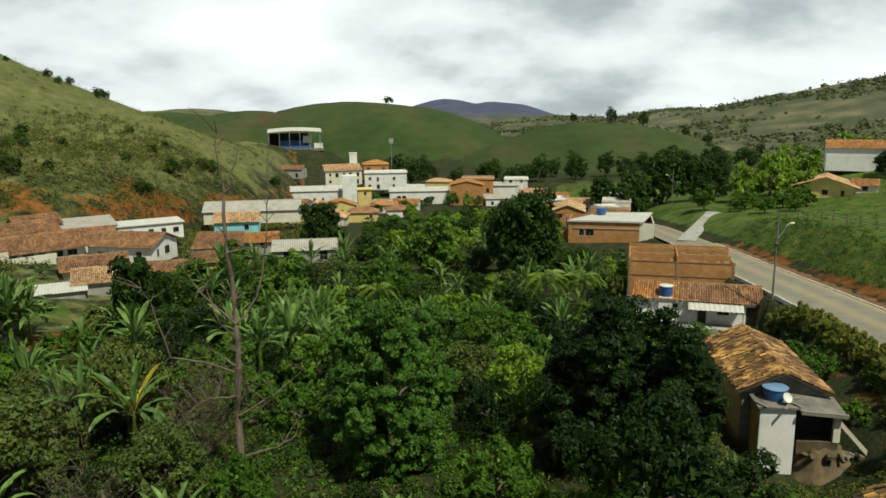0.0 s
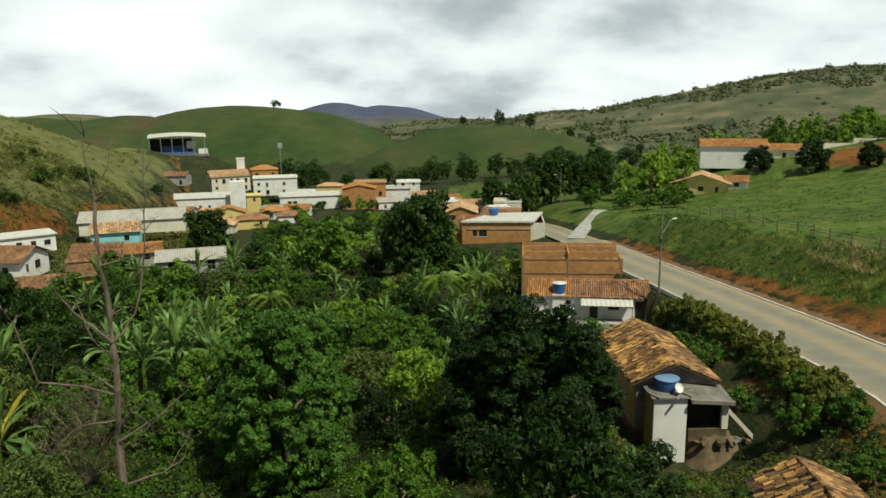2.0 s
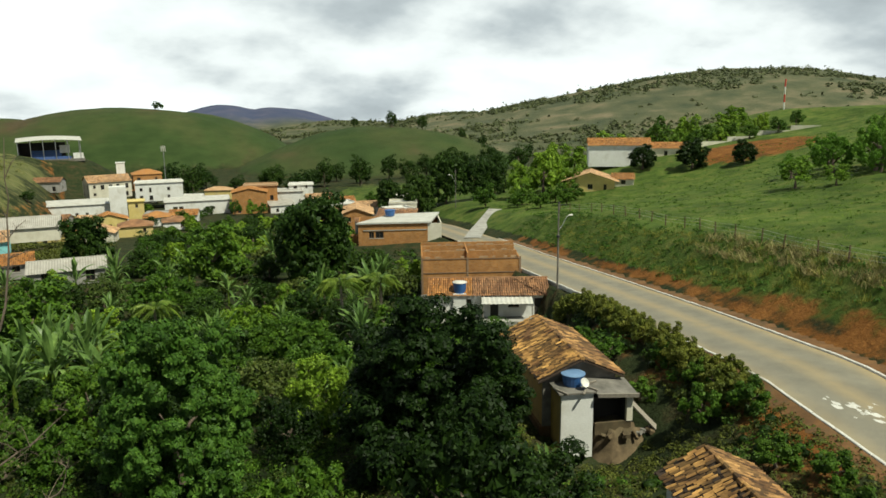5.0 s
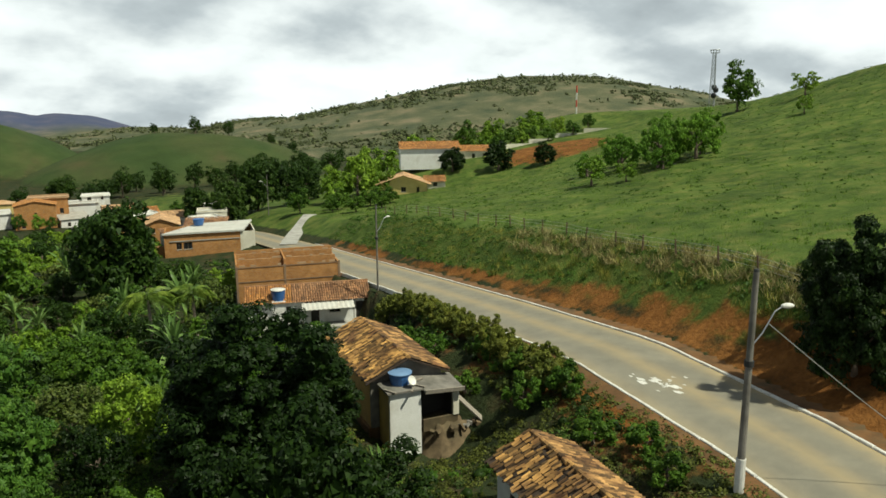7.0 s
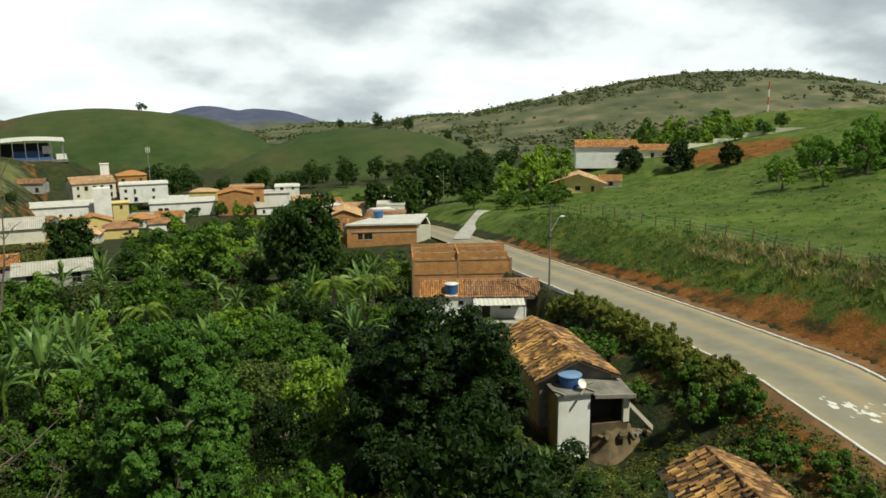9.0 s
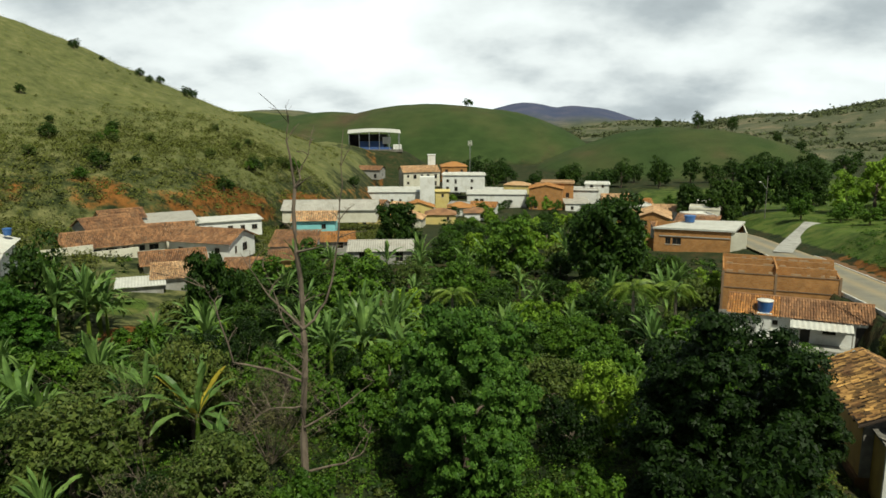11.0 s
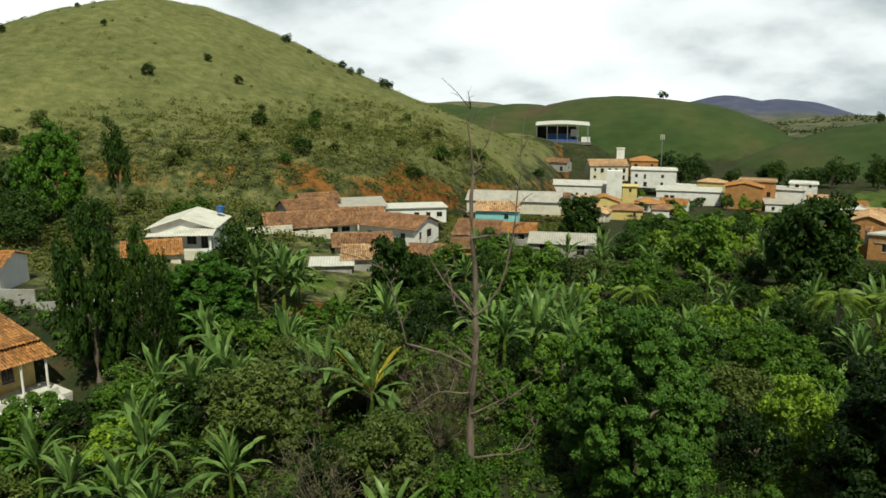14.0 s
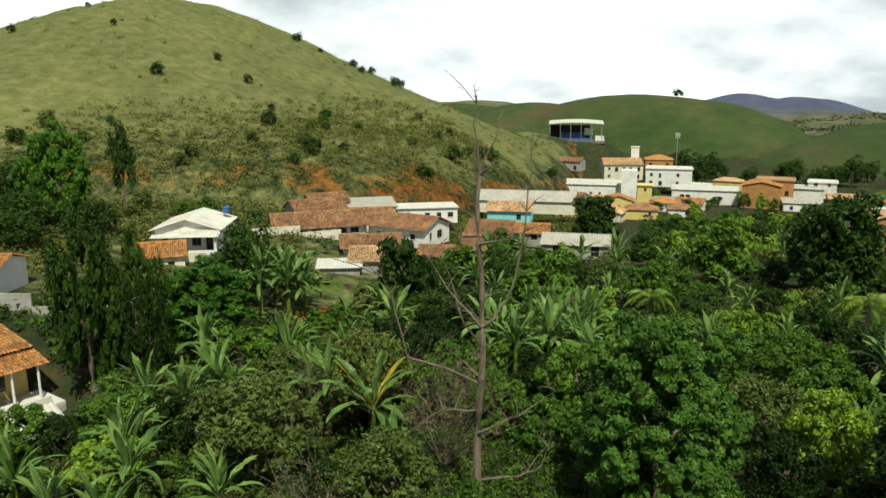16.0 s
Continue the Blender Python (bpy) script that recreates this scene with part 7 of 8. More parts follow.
def concrete_ramp():
    pts = ((42.5, 131.0, -4.2), (46.5, 141.0, -4.8), (51.5, 150.5, -4.8), (57.5, 160.0, -4.6))
    vs, fs = [], []
    for i, p in enumerate(pts):
        a, b = Vector(pts[max(0, i - 1)]), Vector(pts[min(len(pts) - 1, i + 1)])
        n = Vector((b.y - a.y, a.x - b.x, 0)).normalized()
        z = max(p[2] - 3, ground_z(p[0], p[1]) + 0.12)
        for s in (-1.5, 1.5):
            q = Vector(p) + n * s
            vs += [(q.x, q.y, z + 0.1), (q.x, q.y, z - 0.6)]
    for i in range(len(pts) - 1):
        k = 4 * i
        fs += [(k, k + 2, k + 6, k + 4), (k + 1, k, k + 4, k + 5), (k + 2, k + 3, k + 7, k + 6)]
    return tagged(mesh_object("ramp", vs, fs, "concrete"), "grey concrete ramp climbing from the junction", "ramp", kind="structure")


concrete_ramp()


def fence_line():
    rs = np.random.RandomState(9)
    e = thing("fence", 0, 0, 0, 0, "weathered post and wire fence along the pasture", "fence")
    bm0 = bmesh.new()
    spline_tube(bm0, ((0, 0, -0.4), (0.02, 0, 0.6), (0, 0.02, 1.45)), (0.085, 0.08, 0.07), 6)
    me = bpy.data.meshes.new("post")
    bm0.to_mesh(me)
    bm0.free()
    me.materials.append(MAT["wood_dark"])
    tops = []
    y = 33.0
    while y < 135:
        x = float(kerb_x(y)) + float(np.interp(y, (33, 44, 56, 94, 135), (7.4, 7.6, 8.2, 11.5, 13.0))) + rs.normal(0, 0.15)
        z = ground_z(x, y)
        o = new("post", me)
        o.parent = e
        o.matrix_basis = pose(x, y, z, rs.normal(0, 3), rs.normal(0, 3), rs.uniform(0, 360))
        tops.append((x, y, z))
        y += rs.uniform(3.6, 5.6)
    for hz in (0.55, 0.95, 1.3):
        for a, b in zip(tops, tops[1:]):
            bm = bmesh.new()
            tube(bm, (a[0], a[1], a[2] + hz), (b[0], b[1], b[2] + hz), 0.012, 0.012, 3, False)
            part("wire", bm, "metal_grey", e)


fence_line()


def guy_cable(a, b, name, label):
    e = thing(name, *a, 0, label, "cable")
    d = Vector(b) - Vector(a)
    bm = bmesh.new()
    n = 14
    spline_tube(bm, [d * (i / n) + Vector((0, 0, -0.25 * math.sin(math.pi * i / n))) for i in range(n + 1)], [0.022] * (n + 1), 5)
    part("strand", bm, "metal_grey", e)


guy_cable((26.3, 22.35, 12.2), (34.2, 17.0, 5.0), "stay_cable", "grey stay cable from lamp to bank")

# ---- low growth ----


def blades_cloud(px, py, pz, n, h, spread, rs, lean=0.35):
    """Thin grass blades in tufts at given roots."""
    m = len(px) * n
    x = np.repeat(px, n) + rs.normal(0, spread, m)
    y = np.repeat(py, n) + rs.normal(0, spread, m)
    z = np.repeat(pz, n) - 0.05
    hh = np.repeat(h, n) * rs.uniform(0.5, 1.15, m)
    a = rs.uniform(0, 2 * np.pi, m)
    w = 0.016 + 0.026 * hh
    dx, dy = np.cos(a), np.sin(a)
    lx, ly = rs.normal(0, lean, m) * hh, rs.normal(0, lean, m) * hh
    v = np.stack([np.stack([x - dx * w, y - dy * w, z], 1), np.stack([x + dx * w, y + dy * w, z], 1), np.stack([x + lx, y + ly, z + hh], 1)], 1).reshape(-1, 3)
    return v, np.arange(m * 3).reshape(-1, 3)


def stuff(name, v, tri, mat, label, category):
    return tagged(new(name, triangle_mesh(name, v, tri, mat)), label, category, kind="stuff")


def scatter(n, x0, x1, y0, y1, rs, keep):
    x, y = rs.uniform(x0, x1, n), rs.uniform(y0, y1, n)
    z, cover, _ = land(x, y)
    k = keep(x, y, z, cover)
    return x[k], y[k], z[k]


HOMES = [(o.matrix_world.translation.x, o.matrix_world.translation.y) for o in scene.objects if o.parent is None and o.get("category") == "house"]


def clear_of_homes(x, y, r=6.5):
    k = ((x - 22.0) ** 2 + (y - 41.3) ** 2 > 30) & ((x - 25) ** 2 + (y - 78) ** 2 > 16)
    k &= ((x + 44.2) / 3.6) ** 2 + ((y - 81) / 7.5) ** 2 > 1
    k &= ((x + 60) / 3.5) ** 2 + ((y - 70.5) / 4) ** 2 > 1
    for hx, hy in HOMES:
        k &= (x - hx) ** 2 + (y - hy) ** 2 > r * r
    return k


rs_low = np.random.RandomState(31)
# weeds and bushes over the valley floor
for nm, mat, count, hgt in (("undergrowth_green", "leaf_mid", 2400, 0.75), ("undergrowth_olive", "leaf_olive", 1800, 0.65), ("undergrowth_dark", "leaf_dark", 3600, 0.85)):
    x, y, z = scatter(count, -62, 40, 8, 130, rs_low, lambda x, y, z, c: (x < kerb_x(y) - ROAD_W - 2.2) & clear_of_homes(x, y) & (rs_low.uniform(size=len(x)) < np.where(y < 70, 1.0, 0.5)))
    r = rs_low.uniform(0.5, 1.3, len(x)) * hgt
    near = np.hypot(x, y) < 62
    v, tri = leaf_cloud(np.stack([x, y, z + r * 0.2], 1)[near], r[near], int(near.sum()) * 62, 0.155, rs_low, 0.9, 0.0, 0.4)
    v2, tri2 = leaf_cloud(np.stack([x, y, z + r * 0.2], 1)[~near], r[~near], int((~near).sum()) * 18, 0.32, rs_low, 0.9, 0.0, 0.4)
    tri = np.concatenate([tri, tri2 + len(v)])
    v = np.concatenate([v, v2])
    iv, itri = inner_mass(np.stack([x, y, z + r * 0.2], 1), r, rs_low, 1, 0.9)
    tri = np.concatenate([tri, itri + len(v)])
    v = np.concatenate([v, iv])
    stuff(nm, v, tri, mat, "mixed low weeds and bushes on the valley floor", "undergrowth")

# weeds between the near trees
for nm, mat, count in (("weeds_green", "leaf_mid", 1300), ("weeds_olive", "leaf_scrub", 1100)):
    x, y, z = scatter(count, -34, 16, 16, 46, rs_low, lambda x, y, z, c: clear_of_homes(x, y))
    r = rs_low.uniform(0.25, 0.7, len(x))
    v, tri = leaf_cloud(np.stack([x, y, z + 0.1], 1), r, len(x) * 44, 0.14, rs_low, 0.9, 0.0, 0.4)
    stuff(nm, v, tri, mat, "low weeds between the orchard trees", "weeds")
# short weeds in the yards of the old houses
x, y, z = scatter(2200, 15, 33, 12, 47, rs_low, lambda x, y, z, c: (x < kerb_x(y) - ROAD_W - 0.6) & ((x < 19) | (y < 41.3) | (x > 27)) & ((x - 19.7) ** 2 + (y - 25.2) ** 2 > 14))
r = rs_low.uniform(0.15, 0.5, len(x))
v, tri = leaf_cloud(np.stack([x, y, z], 1), r, len(x) * 34, 0.13, rs_low, 0.8, 0.0)
stuff("yard_weeds", v, tri, "leaf_scrub", "short olive weeds round the derelict house", "weeds")
# dry tall grass on the cut bank, tufts on pasture
x, y, z = scatter(2600, 36, 58, 18, 110, rs_low, lambda x, y, z, c: (x > kerb_x(y) + np.interp(y, (20, 50, 70), (5.6, 4.8, 3.2))) & (x < kerb_x(y) + 8.8))
v, tri = blades_cloud(x, y, z, 26, np.interp(y, (18, 55, 80, 110), (0.7, 0.7, 0.45, 0.3)) * rs_low.uniform(0.4, 1.2, len(x)), 0.28, rs_low)
stuff("bank_grass", v, tri, "dry_grass", "tall dry straw-coloured grass on the road bank", "grass")
x, y, z = scatter(2400, 38, 60, 16, 72, rs_low, lambda x, y, z, c: (x > kerb_x(y) + 6.2) & (x < kerb_x(y) + 9.2))
v, tri = blades_cloud(x, y, z, 24, rs_low.uniform(0.4, 1.0, len(x)), 0.25, rs_low, 0.6)
stuff("straw_fringe", v, tri, "leaf_straw", "pale straw grass hanging over the earth cut", "grass")
x, y, z = scatter(2200, 36, 60, 18, 130, rs_low, lambda x, y, z, c: (x > kerb_x(y) + np.interp(y, (20, 50, 70), (6.0, 5.0, 2.8))) & (x < kerb_x(y) + 10))
r = rs_low.uniform(0.25, 0.7, len(x))
v, tri = leaf_cloud(np.stack([x, y, z], 1), r, len(x) * 22, 0.2, rs_low, 0.8, 0.0)
stuff("bank_weeds", v, tri, "leaf_mid", "green weeds hanging over the road bank", "weeds")
x, y, z = scatter(9000, 46, 190, 20, 170, rs_low, lambda x, y, z, c: (x > kerb_x(y) + 9.5) & (rs_low.uniform(size=len(x)) < np.clip(70 / np.hypot(x, y), 0.15, 1)))
v, tri = blades_cloud(x, y, z, 16, rs_low.uniform(0.12, 0.4, len(x)), 0.4, rs_low)
stuff("pasture_grass", v, tri, "leaf_lime", "short green tufts across the pasture", "grass")
x, y, z = scatter(2600, 46, 190, 20, 170, rs_low, lambda x, y, z, c: (x > kerb_x(y) + 9.5))
r = rs_low.uniform(0.15, 0.5, len(x))
v, tri = leaf_cloud(np.stack([x, y, z], 1), r, len(x) * 14, 0.2, rs_low, 0.6, 0.0)
stuff("pasture_weeds", v, tri, "leaf_mid", "dark green weeds dotted over the pasture", "weeds")
# scrub on the grass hill
x, y, z = scatter(4200, -330, -30, 90, 330, rs_low, lambda x, y, z, c: (c[:, 0] > 0.8) & (z > -2) & (y < 330) & (rs_low.uniform(size=len(x)) < np.where(z < 16, 0.6, 0.09)) & clear_of_homes(x, y, 7))
r = rs_low.gamma(2.0, 0.34, len(x)) + 0.2
v, tri = leaf_cloud(np.stack([x, y, z], 1), r, len(x) * 36, 0.32, rs_low, 0.9, 0.0)
stuff("hill_scrub", v, tri, "leaf_scrub", "scattered olive shrubs on the grass hill", "scrub")
x, y, z = scatter(10500, -130, -25, 48, 230, rs_low, lambda x, y, z, c: (c[:, 0] > -0.1) & (z < 11 + 9 * rs_low.uniform(size=len(x))) & ((x < -58) | (y > 112)) & (y < 215) & clear_of_homes(x, y, 6.5))
r = rs_low.gamma(2.0, 0.42, len(x)) + 0.45
v, tri = leaf_cloud(np.stack([x, y, z], 1), r, len(x) * 26, 0.34, rs_low, 0.7, 0.0)
stuff("foot_scrub", v, tri, "leaf_scrub", "dense olive scrub along the hill foot", "scrub")
x, y, z = scatter(14000, -240, -30, 90, 330, rs_low, lambda x, y, z, c: (c[:, 0] > 0.8) & (rs_low.uniform(size=len(x)) < 0.8))
v, tri = blades_cloud(x, y, z, 9, rs_low.uniform(0.3, 0.8, len(x)), 0.8, rs_low)
stuff("hill_grass", v, tri, "dry_grass", "dry grass tufts on the hillside", "grass")
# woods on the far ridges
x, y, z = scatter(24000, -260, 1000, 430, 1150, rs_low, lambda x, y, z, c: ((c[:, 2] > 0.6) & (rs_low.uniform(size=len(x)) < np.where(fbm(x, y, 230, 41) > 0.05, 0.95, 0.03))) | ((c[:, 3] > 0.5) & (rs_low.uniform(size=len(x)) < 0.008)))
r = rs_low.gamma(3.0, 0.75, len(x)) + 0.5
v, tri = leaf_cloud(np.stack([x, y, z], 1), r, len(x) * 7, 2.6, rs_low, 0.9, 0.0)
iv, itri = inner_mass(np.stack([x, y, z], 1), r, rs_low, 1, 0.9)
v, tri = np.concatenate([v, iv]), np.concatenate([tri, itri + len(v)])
stuff("ridge_woods", v, tri, "leaf_hazed", "scattered woods on the distant ridges", "woods")

# ---- hedge and roadside bushes ----
_rs = np.random.RandomState(8)
y = 37.0
while y < 72:
    hx = float(kerb_x(y)) - ROAD_W - 2.3 + _rs.normal(0, 0.2)
    tree("hedge", hx, y, _rs.uniform(1.5, 2.0), "dull olive-green hedge bush by the kerb", _rs.uniform(2.2, 2.7), group="hedge bushes", name="hedge_bush", category="bush")
    y += 1.0
for bx, by, bh, bw in ((27.6, 36.8, 2.2, 2.6), (26.2, 38.8, 2.4, 2.8), (24.8, 31.0, 1.7, 2.4), (25.4, 28.0, 1.6, 2.2), (24.2, 25.5, 1.6, 2.2), (26.0, 45.5, 1.5, 2.4), (28.4, 42.5, 1.8, 2.4), (29.0, 47.5, 1.6, 2.2), (27.4, 52.0, 1.6, 2.4), (28.0, 58.0, 1.6, 2.4)):
    tree("bush", bx, by, bh, "leafy bush on the slope below the road", bw, group="slope bushes", name="bush", category="bush")
tree("dark", 39.4, 26.2, 9.5, "tall dark tree on the bank above the road", 6.2, group="bank trees", z=5.2)
tree("dark2", 42.5, 29.5, 4.5, "dark tree on the bank above the road", 5.0, group="bank trees")

# ---- trees about the town and on the hills ----
_rs = np.random.RandomState(55)
for k in range(26):
    a, r = radians(_rs.uniform(-4, 22)), _rs.uniform(300, 375)
    tree("dark2", r * math.sin(a), r * math.cos(a), _rs.uniform(8, 14), "tall dark tree behind the town", _rs.uniform(8, 13), group="trees behind town", name="town_tree")
for k in range(24):
    a, r = radians(_rs.uniform(-12, 12)), _rs.uniform(205, 300)
    tree("mid2", r * math.sin(a), r * math.cos(a), _rs.uniform(2.5, 5), "small green tree among the houses", _rs.uniform(3.5, 6), group="town trees", name="town_tree")
for k in range(26):
    a, r = radians(_rs.uniform(-13, 9)), _rs.uniform(186, 292)
    x, y = r * math.sin(a), r * math.cos(a)
    if all((x - hx) ** 2 + (y - hy) ** 2 > 38 for hx, hy in HOMES):
        tree("dark2" if k % 3 else "lime", x, y, _rs.uniform(2.5, 4.5), "small garden tree among the houses", _rs.uniform(3.5, 5.5), group="town trees", name="town_tree")
for a, r, hh in ((-31.1, 262, 6.5), (-27.2, 262, 5.5), (-26.6, 258, 4.5), (-25.9, 262, 5), (-24.2, 256, 6.5), (-23.8, 258, 5), (-29.5, 262, 3.5), (-40.5, 200, 6.0), (-36.5, 215, 4.0), (-34.5, 205, 4.5), (-33.0, 190, 3.5), (-43.0, 230, 3.5), (-49.0, 240, 4.5), (-44.5, 250, 3.0), (-21.0, 330, 7.0), (-19.6, 335, 6.5), (-18.4, 340, 6.0)):
    x, y = r * math.sin(radians(a)), r * math.cos(radians(a)) + 3
    tree("dark2", x, y, hh * 0.52, "dark tree standing on the grass hill", hh * 0.6, group="hill trees", name="hill_tree")
tree("dark2", -40.5, 577.0, 6.0, "lone flat-topped tree on the hill crest", 8.5, group="hill trees", name="hill_tree")
for a, r, hh in ((12.3, 470, 10), (14.6, 465, 9), (9.6, 470, 6), (17.5, 480, 7), (19.0, 500, 8), (22.5, 560, 9)):
    tree("dark2", r * math.sin(radians(a)), r * math.cos(radians(a)), hh, "dark tree on the far hill crest", hh * 0.8, group="hill trees", name="hill_tree")
for x, y, hh, w in ((128, 118, 3.4, 5), (140, 100, 3.8, 4.4), (166, 118, 5.5, 7), (176, 96, 4.0, 6), (186, 92, 3.5, 6), (118, 104, 3.0, 4), (103, 99, 6.0, 6.5), (84, 99, 5.0, 6.0), (86, 93, 3.2, 4.5)):
    tree("airy", x, y, hh, "small airy tree on the pasture slope", w, group="pasture trees")
for x, y, hh, w in ((112, 206, 9, 12), (128, 210, 8, 9), (140, 212, 9, 9), (100, 208, 8, 10), (150, 205, 7, 9), (160, 215, 7, 10)):
    tree("lime", x, y, hh, "light green tree behind the hall", w, group="hall trees")
for x, y, hh, w in ((66, 165, 5, 6), (72, 160, 4.5, 6), (64, 150, 3.5, 5), (70, 150, 3.6, 5), (58, 168, 6, 6), (76, 158, 4, 5), (62, 158, 3.4, 4.5)):
    tree("mid", x, y, hh, "leafy tree below the yellow house", w, group="hall trees")

# ---- the bare tree ----


MAT["bark_dead"] = surface("bark_dead", (0.085, 0.062, 0.045), (0.2, 0.155, 0.115), 2.5, 0.95, 0.7, None, 14, "", 0, (1, 1, 0.3))


def bare_tree(x, y, yaw):
    e = thing("bare_tree", x, y, ground_z(x, y), yaw, "tall leafless dead tree with thin grey branches", "tree")
    k = 2.2
    rs = np.random.RandomState(12)

    def limb(name, pts, r0, r1, twigs=0):
        bm = bmesh.new()
        full = []
        for i in range(len(pts) - 1):
            for q in range(3):
                t = q / 3
                full.append(Vector(pts[i]).lerp(Vector(pts[i + 1]), t) + Vector((rs.normal(0, 0.05), rs.normal(0, 0.08), 0)) * (1 if full else 0))
        full.append(Vector(pts[-1]))
        n = len(full)
        spline_tube(bm, full, [(1.15 if name == "trunk" else 0.78) * (r0 + (r1 - r0) * i / (n - 1)) for i in range(n)], 7)
        for _ in range(twigs):
            i = rs.randint(n // 3, n)
            p = full[i]
            d = Vector((rs.normal(0, 0.6), rs.normal(0, 0.6), rs.uniform(0.2, 0.9))) * rs.uniform(0.5, 1.5)
            for _ in range(3):
                q = p + d * rs.uniform(0.3, 0.9)
                tube(bm, q, q + Vector((rs.normal(0, 0.25), rs.normal(0, 0.25), rs.uniform(0.0, 0.4))), 0.009, 0.004, 3, False)
            spline_tube(bm, (p, p + d * 0.5 + Vector((0, 0, 0.1)), p + d), (r1 * 0.9 + 0.01, 0.018, 0.008), 4)
        return part(name, bm, "bark_dead", e)
    limb("trunk", ((0, 0, -0.4), (0.0, 0, 2.0), (0.1, 0, 6.7), (0.2, 0.1, 9.0), (0.05, 0, 12.7), (0.05, 0.1, 15.6)), 0.19, 0.07, 16)
    limb("branch", ((0.05, 0.1, 15.6), (-0.22, 0.1, 17.7), (-0.1, 0.2, 18.9)), 0.08, 0.015, 4)
    limb("branch", ((0.05, 0.1, 15.5), (0.35, 0.0, 16.3), (0.75, -0.1, 17.5)), 0.07, 0.015, 4)
    limb("branch", ((0.2, 0.1, 9.0), (1.3, 0.1, 10.2), (1.95, 0.3, 13.2), (2.15, 0.2, 15.7), (2.3, 0.2, 18.2)), 0.085, 0.015, 7)
    limb("branch", ((0.1, 0, 6.4), (-1.4, -0.6, 7.4), (-3.0, -0.9, 7.9), (-3.8, -0.6, 10.7), (-4.1, -0.5, 11.7)), 0.09, 0.02, 6)
    limb("branch", ((0.15, 0, 9.0), (-1.4, 0.4, 10.6), (-2.5, 0.6, 12.6)), 0.08, 0.015, 6)
    limb("branch", ((0.1, 0, 8.2), (-0.8, -0.5, 9.8), (-1.5, -0.7, 12.2)), 0.06, 0.015, 5)
    limb("branch", ((0.1, 0, 1.8), (1.8, -0.5, 2.3), (2.9, -0.7, 2.9), (3.2, -0.7, 4.3)), 0.08, 0.02, 4)
    limb("branch", ((0.05, 0, 4.1), (1.8, -0.3, 5.1), (3.4, -0.4, 6.3)), 0.07, 0.015, 5)
    limb("branch", ((0.05, 0, 5.2), (-1.5, -1.0, 5.6), (-2.6, -1.3, 5.0)), 0.06, 0.015, 5)
    return e


bare_tree(-10.7, 36.6, 18)


def grey_shrub(x, y, h, seed):
    """A half-dry shrub: many fine bare twigs."""
    rs = np.random.RandomState(seed)
    e = thing("dry_shrub", x, y, ground_z(x, y), 0, "half-dry shrub of fine grey twigs", "shrub", "dry shrubs")
    bm = bmesh.new()
    for _ in range(46):
        d = Vector((rs.normal(0, 0.5), rs.normal(0, 0.5), rs.uniform(0.5, 1.0))) * h
        p1 = d * 0.5 + Vector((rs.normal(0, 0.15), rs.normal(0, 0.15), 0.1 * h))
        p1 += Vector((rs.normal(0, 0.06), rs.normal(0, 0.06), 0)) * h
        spline_tube(bm, ((0, 0, 0), p1 * 0.5 + Vector((rs.normal(0, 0.08), rs.normal(0, 0.08), 0)), p1, d), (0.02, 0.014, 0.01, 0.005), 3)
        for _ in range(3):
            q = p1.lerp(d, rs.uniform(0, 0.8))
            tube(bm, q, q + Vector((rs.normal(0, 0.25), rs.normal(0, 0.25), rs.uniform(0, 0.3))) * h * 0.5, 0.009, 0.004, 3, False)
    part("branchwork", bm, "bark_dead", e)
    c = rs.normal(0, 0.3, (26, 3)) * np.array([h, h, 0.55 * h]) + np.array([0, 0, 0.62 * h])
    v, tri = leaf_cloud(c, rs.uniform(0.25, 0.6, 26), 1500, 0.1, rs, 0.9, 0.6, 0.8)
    o = new("leaves", triangle_mesh("leaves", v, tri, "leaf_dull"))
    o.parent = e
    o["label"] = "thin dull grey-green leaves"


for sx, sy, sh in ((-17.5, 45.5, 5.2), (-20.5, 47.0, 5.0), (-14.5, 46.5, 4.4), (-16.0, 31.5, 4.2), (-14.0, 41.0, 4.6), (-22.5, 43.0, 4.6)):
    grey_shrub(sx, sy, sh, int(abs(sx * 10)))


def parked_car(x, y, yaw):
    e = thing("car", x, y, ground_z(x, y) + 0.02, yaw, "small grey car parked beside the houses", "car")
    bm = bmesh.new()
    prof = ((-1.9, 0.35), (-1.95, 0.75), (-1.3, 0.9), (-0.8, 1.35), (0.7, 1.4), (1.35, 0.95), (1.95, 0.8), (1.95, 0.35))
    a = [bm.verts.new((px, -0.78, pz)) for px, pz in prof]
    b = [bm.verts.new((px, 0.78, pz)) for px, pz in prof]
    bm.faces.new(a)
    bm.faces.new(b[::-1])
    for i in range(len(prof)):
        j = (i + 1) % len(prof)
        bm.faces.new((a[j], a[i], b[i], b[j]))
    part("body", bm, "plaster_grey", e)
    for sx in (-1.2, 1.2):
        for sy in (-0.8, 0.62):
            bm = bmesh.new()
            tube(bm, (sx, sy, 0.31), (sx, sy + 0.18, 0.31), 0.31, 0.31, 14)
            part("wheel", bm, "cable", e)
    bm = bmesh.new()
    box(bm, -0.7, 0.6, -0.79, 0.79, 0.95, 1.28)
    part("side_windows", bm, "pane", e)


parked_car(-52.9, 63.4, 30)


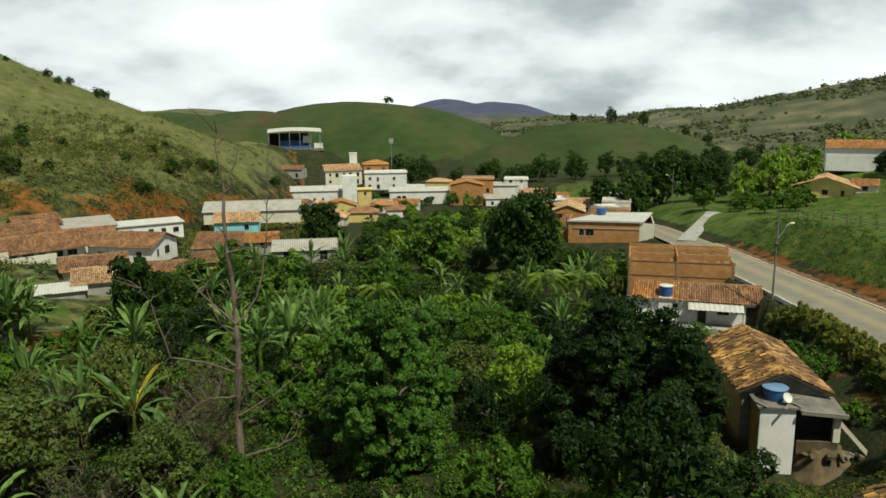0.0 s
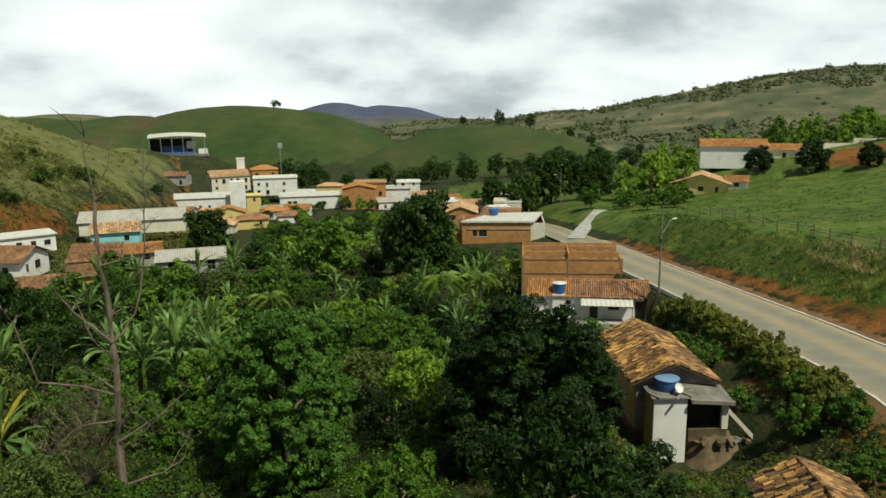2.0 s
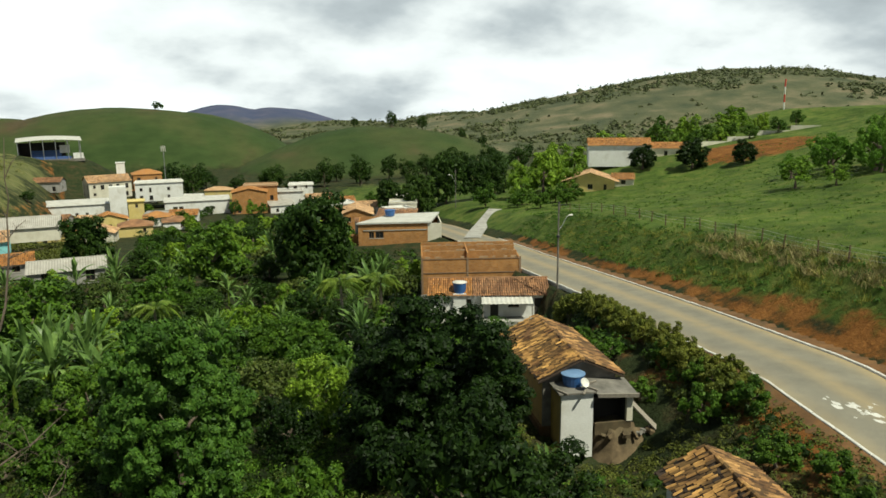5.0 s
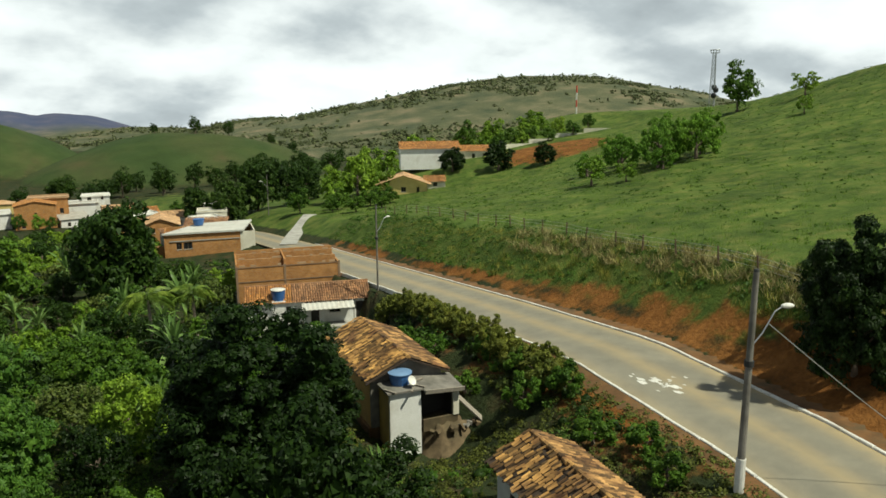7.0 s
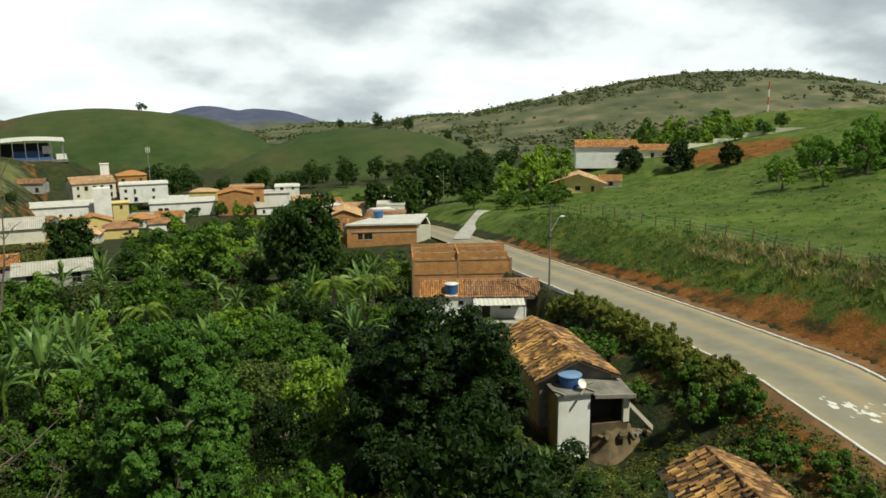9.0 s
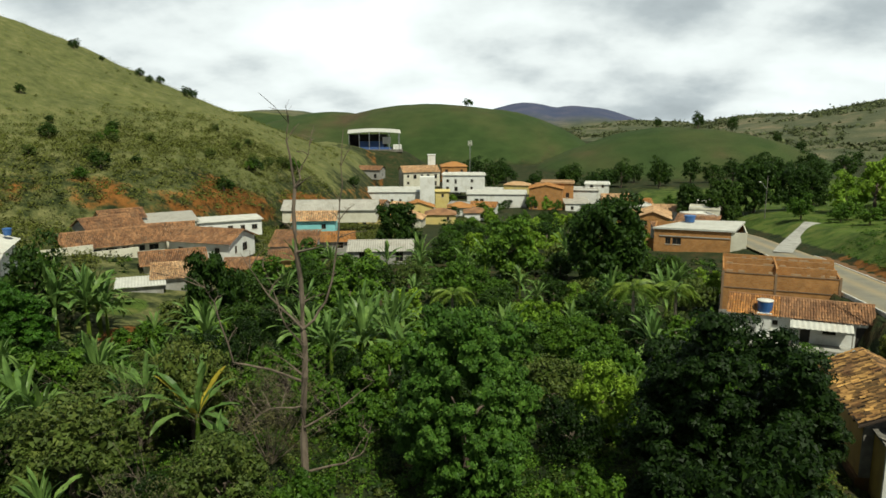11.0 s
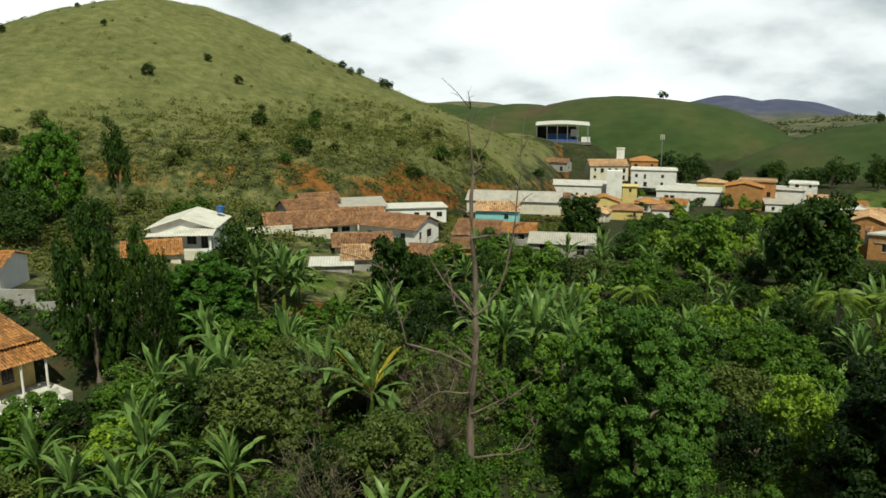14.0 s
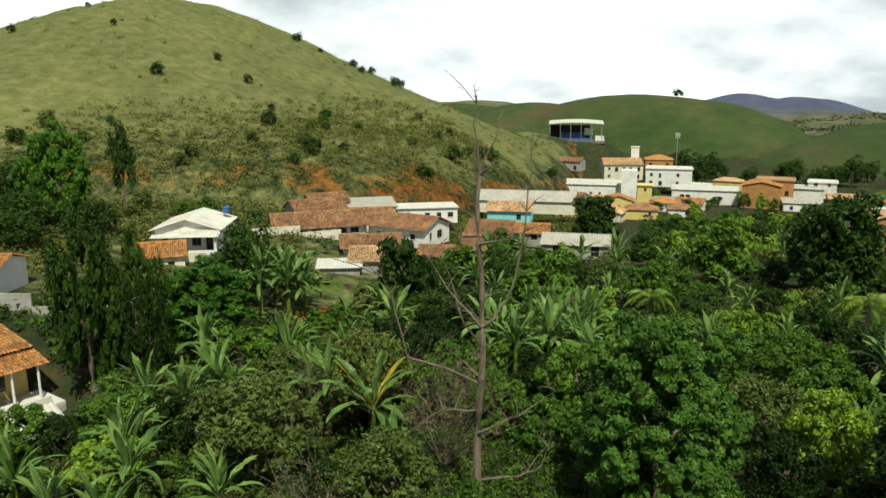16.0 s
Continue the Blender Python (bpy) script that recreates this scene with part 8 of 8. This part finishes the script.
def yard_wall(pts, h, mat, label):
    e = thing("yard_wall", pts[0][0], pts[0][1], 0, 0, label, "wall")
    for (x0, y0), (x1, y1) in zip(pts, pts[1:]):
        ln = math.hypot(x1 - x0, y1 - y0)
        z = min(ground_z(x0, y0), ground_z(x1, y1))
        pierced_wall("wall_run", ln - 0.01, h + 0.6, (), mat, e, pose(x0 - pts[0][0], y0 - pts[0][1], z - 0.6, 0, 0, math.degrees(math.atan2(y1 - y0, x1 - x0))))


yard_wall(((-64, 50.0), (-56.0, 52.5), (-50.5, 56.0)), 1.8, "plaster_grey", "grey plastered yard wall with stains")
yard_wall(((-66, 80.5), (-61.5, 82.5), (-56.5, 80.5)), 1.4, "plaster_cream", "low cream yard wall below the balcony")
yard_wall(((-67.2, 100.5), (-62.0, 105.6), (-57.4, 110.0)), 1.7, "plaster_cream", "cream plastered yard wall below the long house")
yard_wall(((124, 194), (132, 193), (140, 191.5), (148, 189), (156, 185), (163, 180)), 1.5, "plaster_cream", "pale block wall along the crest behind the hall")
yard_wall(((21.5, 87.5), (25.5, 86.2)), 1.2, "plaster_grey", "low grey wall before the brick house")


def slim_mast(x, y, h):
    e = thing("mast", x, y, ground_z(x, y), 0, "thin pale antenna mast above the roofs", "mast")
    bm = bmesh.new()
    tube(bm, (0, 0, -0.5), (0, 0, h), 0.2, 0.12, 6)
    part("pole", bm, "metal_grey", e)
    for k in range(4):
        bm = bmesh.new()
        a = k * math.pi / 2
        tube(bm, (0.7 * math.cos(a), 0.7 * math.sin(a), h - 2.2), (0.7 * math.cos(a), 0.7 * math.sin(a), h), 0.14, 0.14, 6)
        tube(bm, (0, 0, h - 1.1), (0.7 * math.cos(a), 0.7 * math.sin(a), h - 1.1), 0.05, 0.05, 4)
        part("panel_antenna", bm, "white_paint", e)


slim_mast(-22.5, 329.0, 20.5)

# bushes on the broken foot of the grass hill
_rs = np.random.RandomState(91)
bushes = 0
while bushes < 46:
    bx, by = _rs.uniform(-135, -52), _rs.uniform(78, 205)
    bz = ground_z(bx, by)
    if 1.0 < bz < 15 and all((bx - hx) ** 2 + (by - hy) ** 2 > 60 for hx, hy in HOMES):
        bushes += 1
        hh = _rs.uniform(1.8, 3.8)
        tree(("olive", "mid2", "olive", "dark2")[bushes % 4], bx, by, hh, "leafy bush on the foot of the hill", hh * 1.3, group="hill foot bushes", name="hill_bush", category="bush")
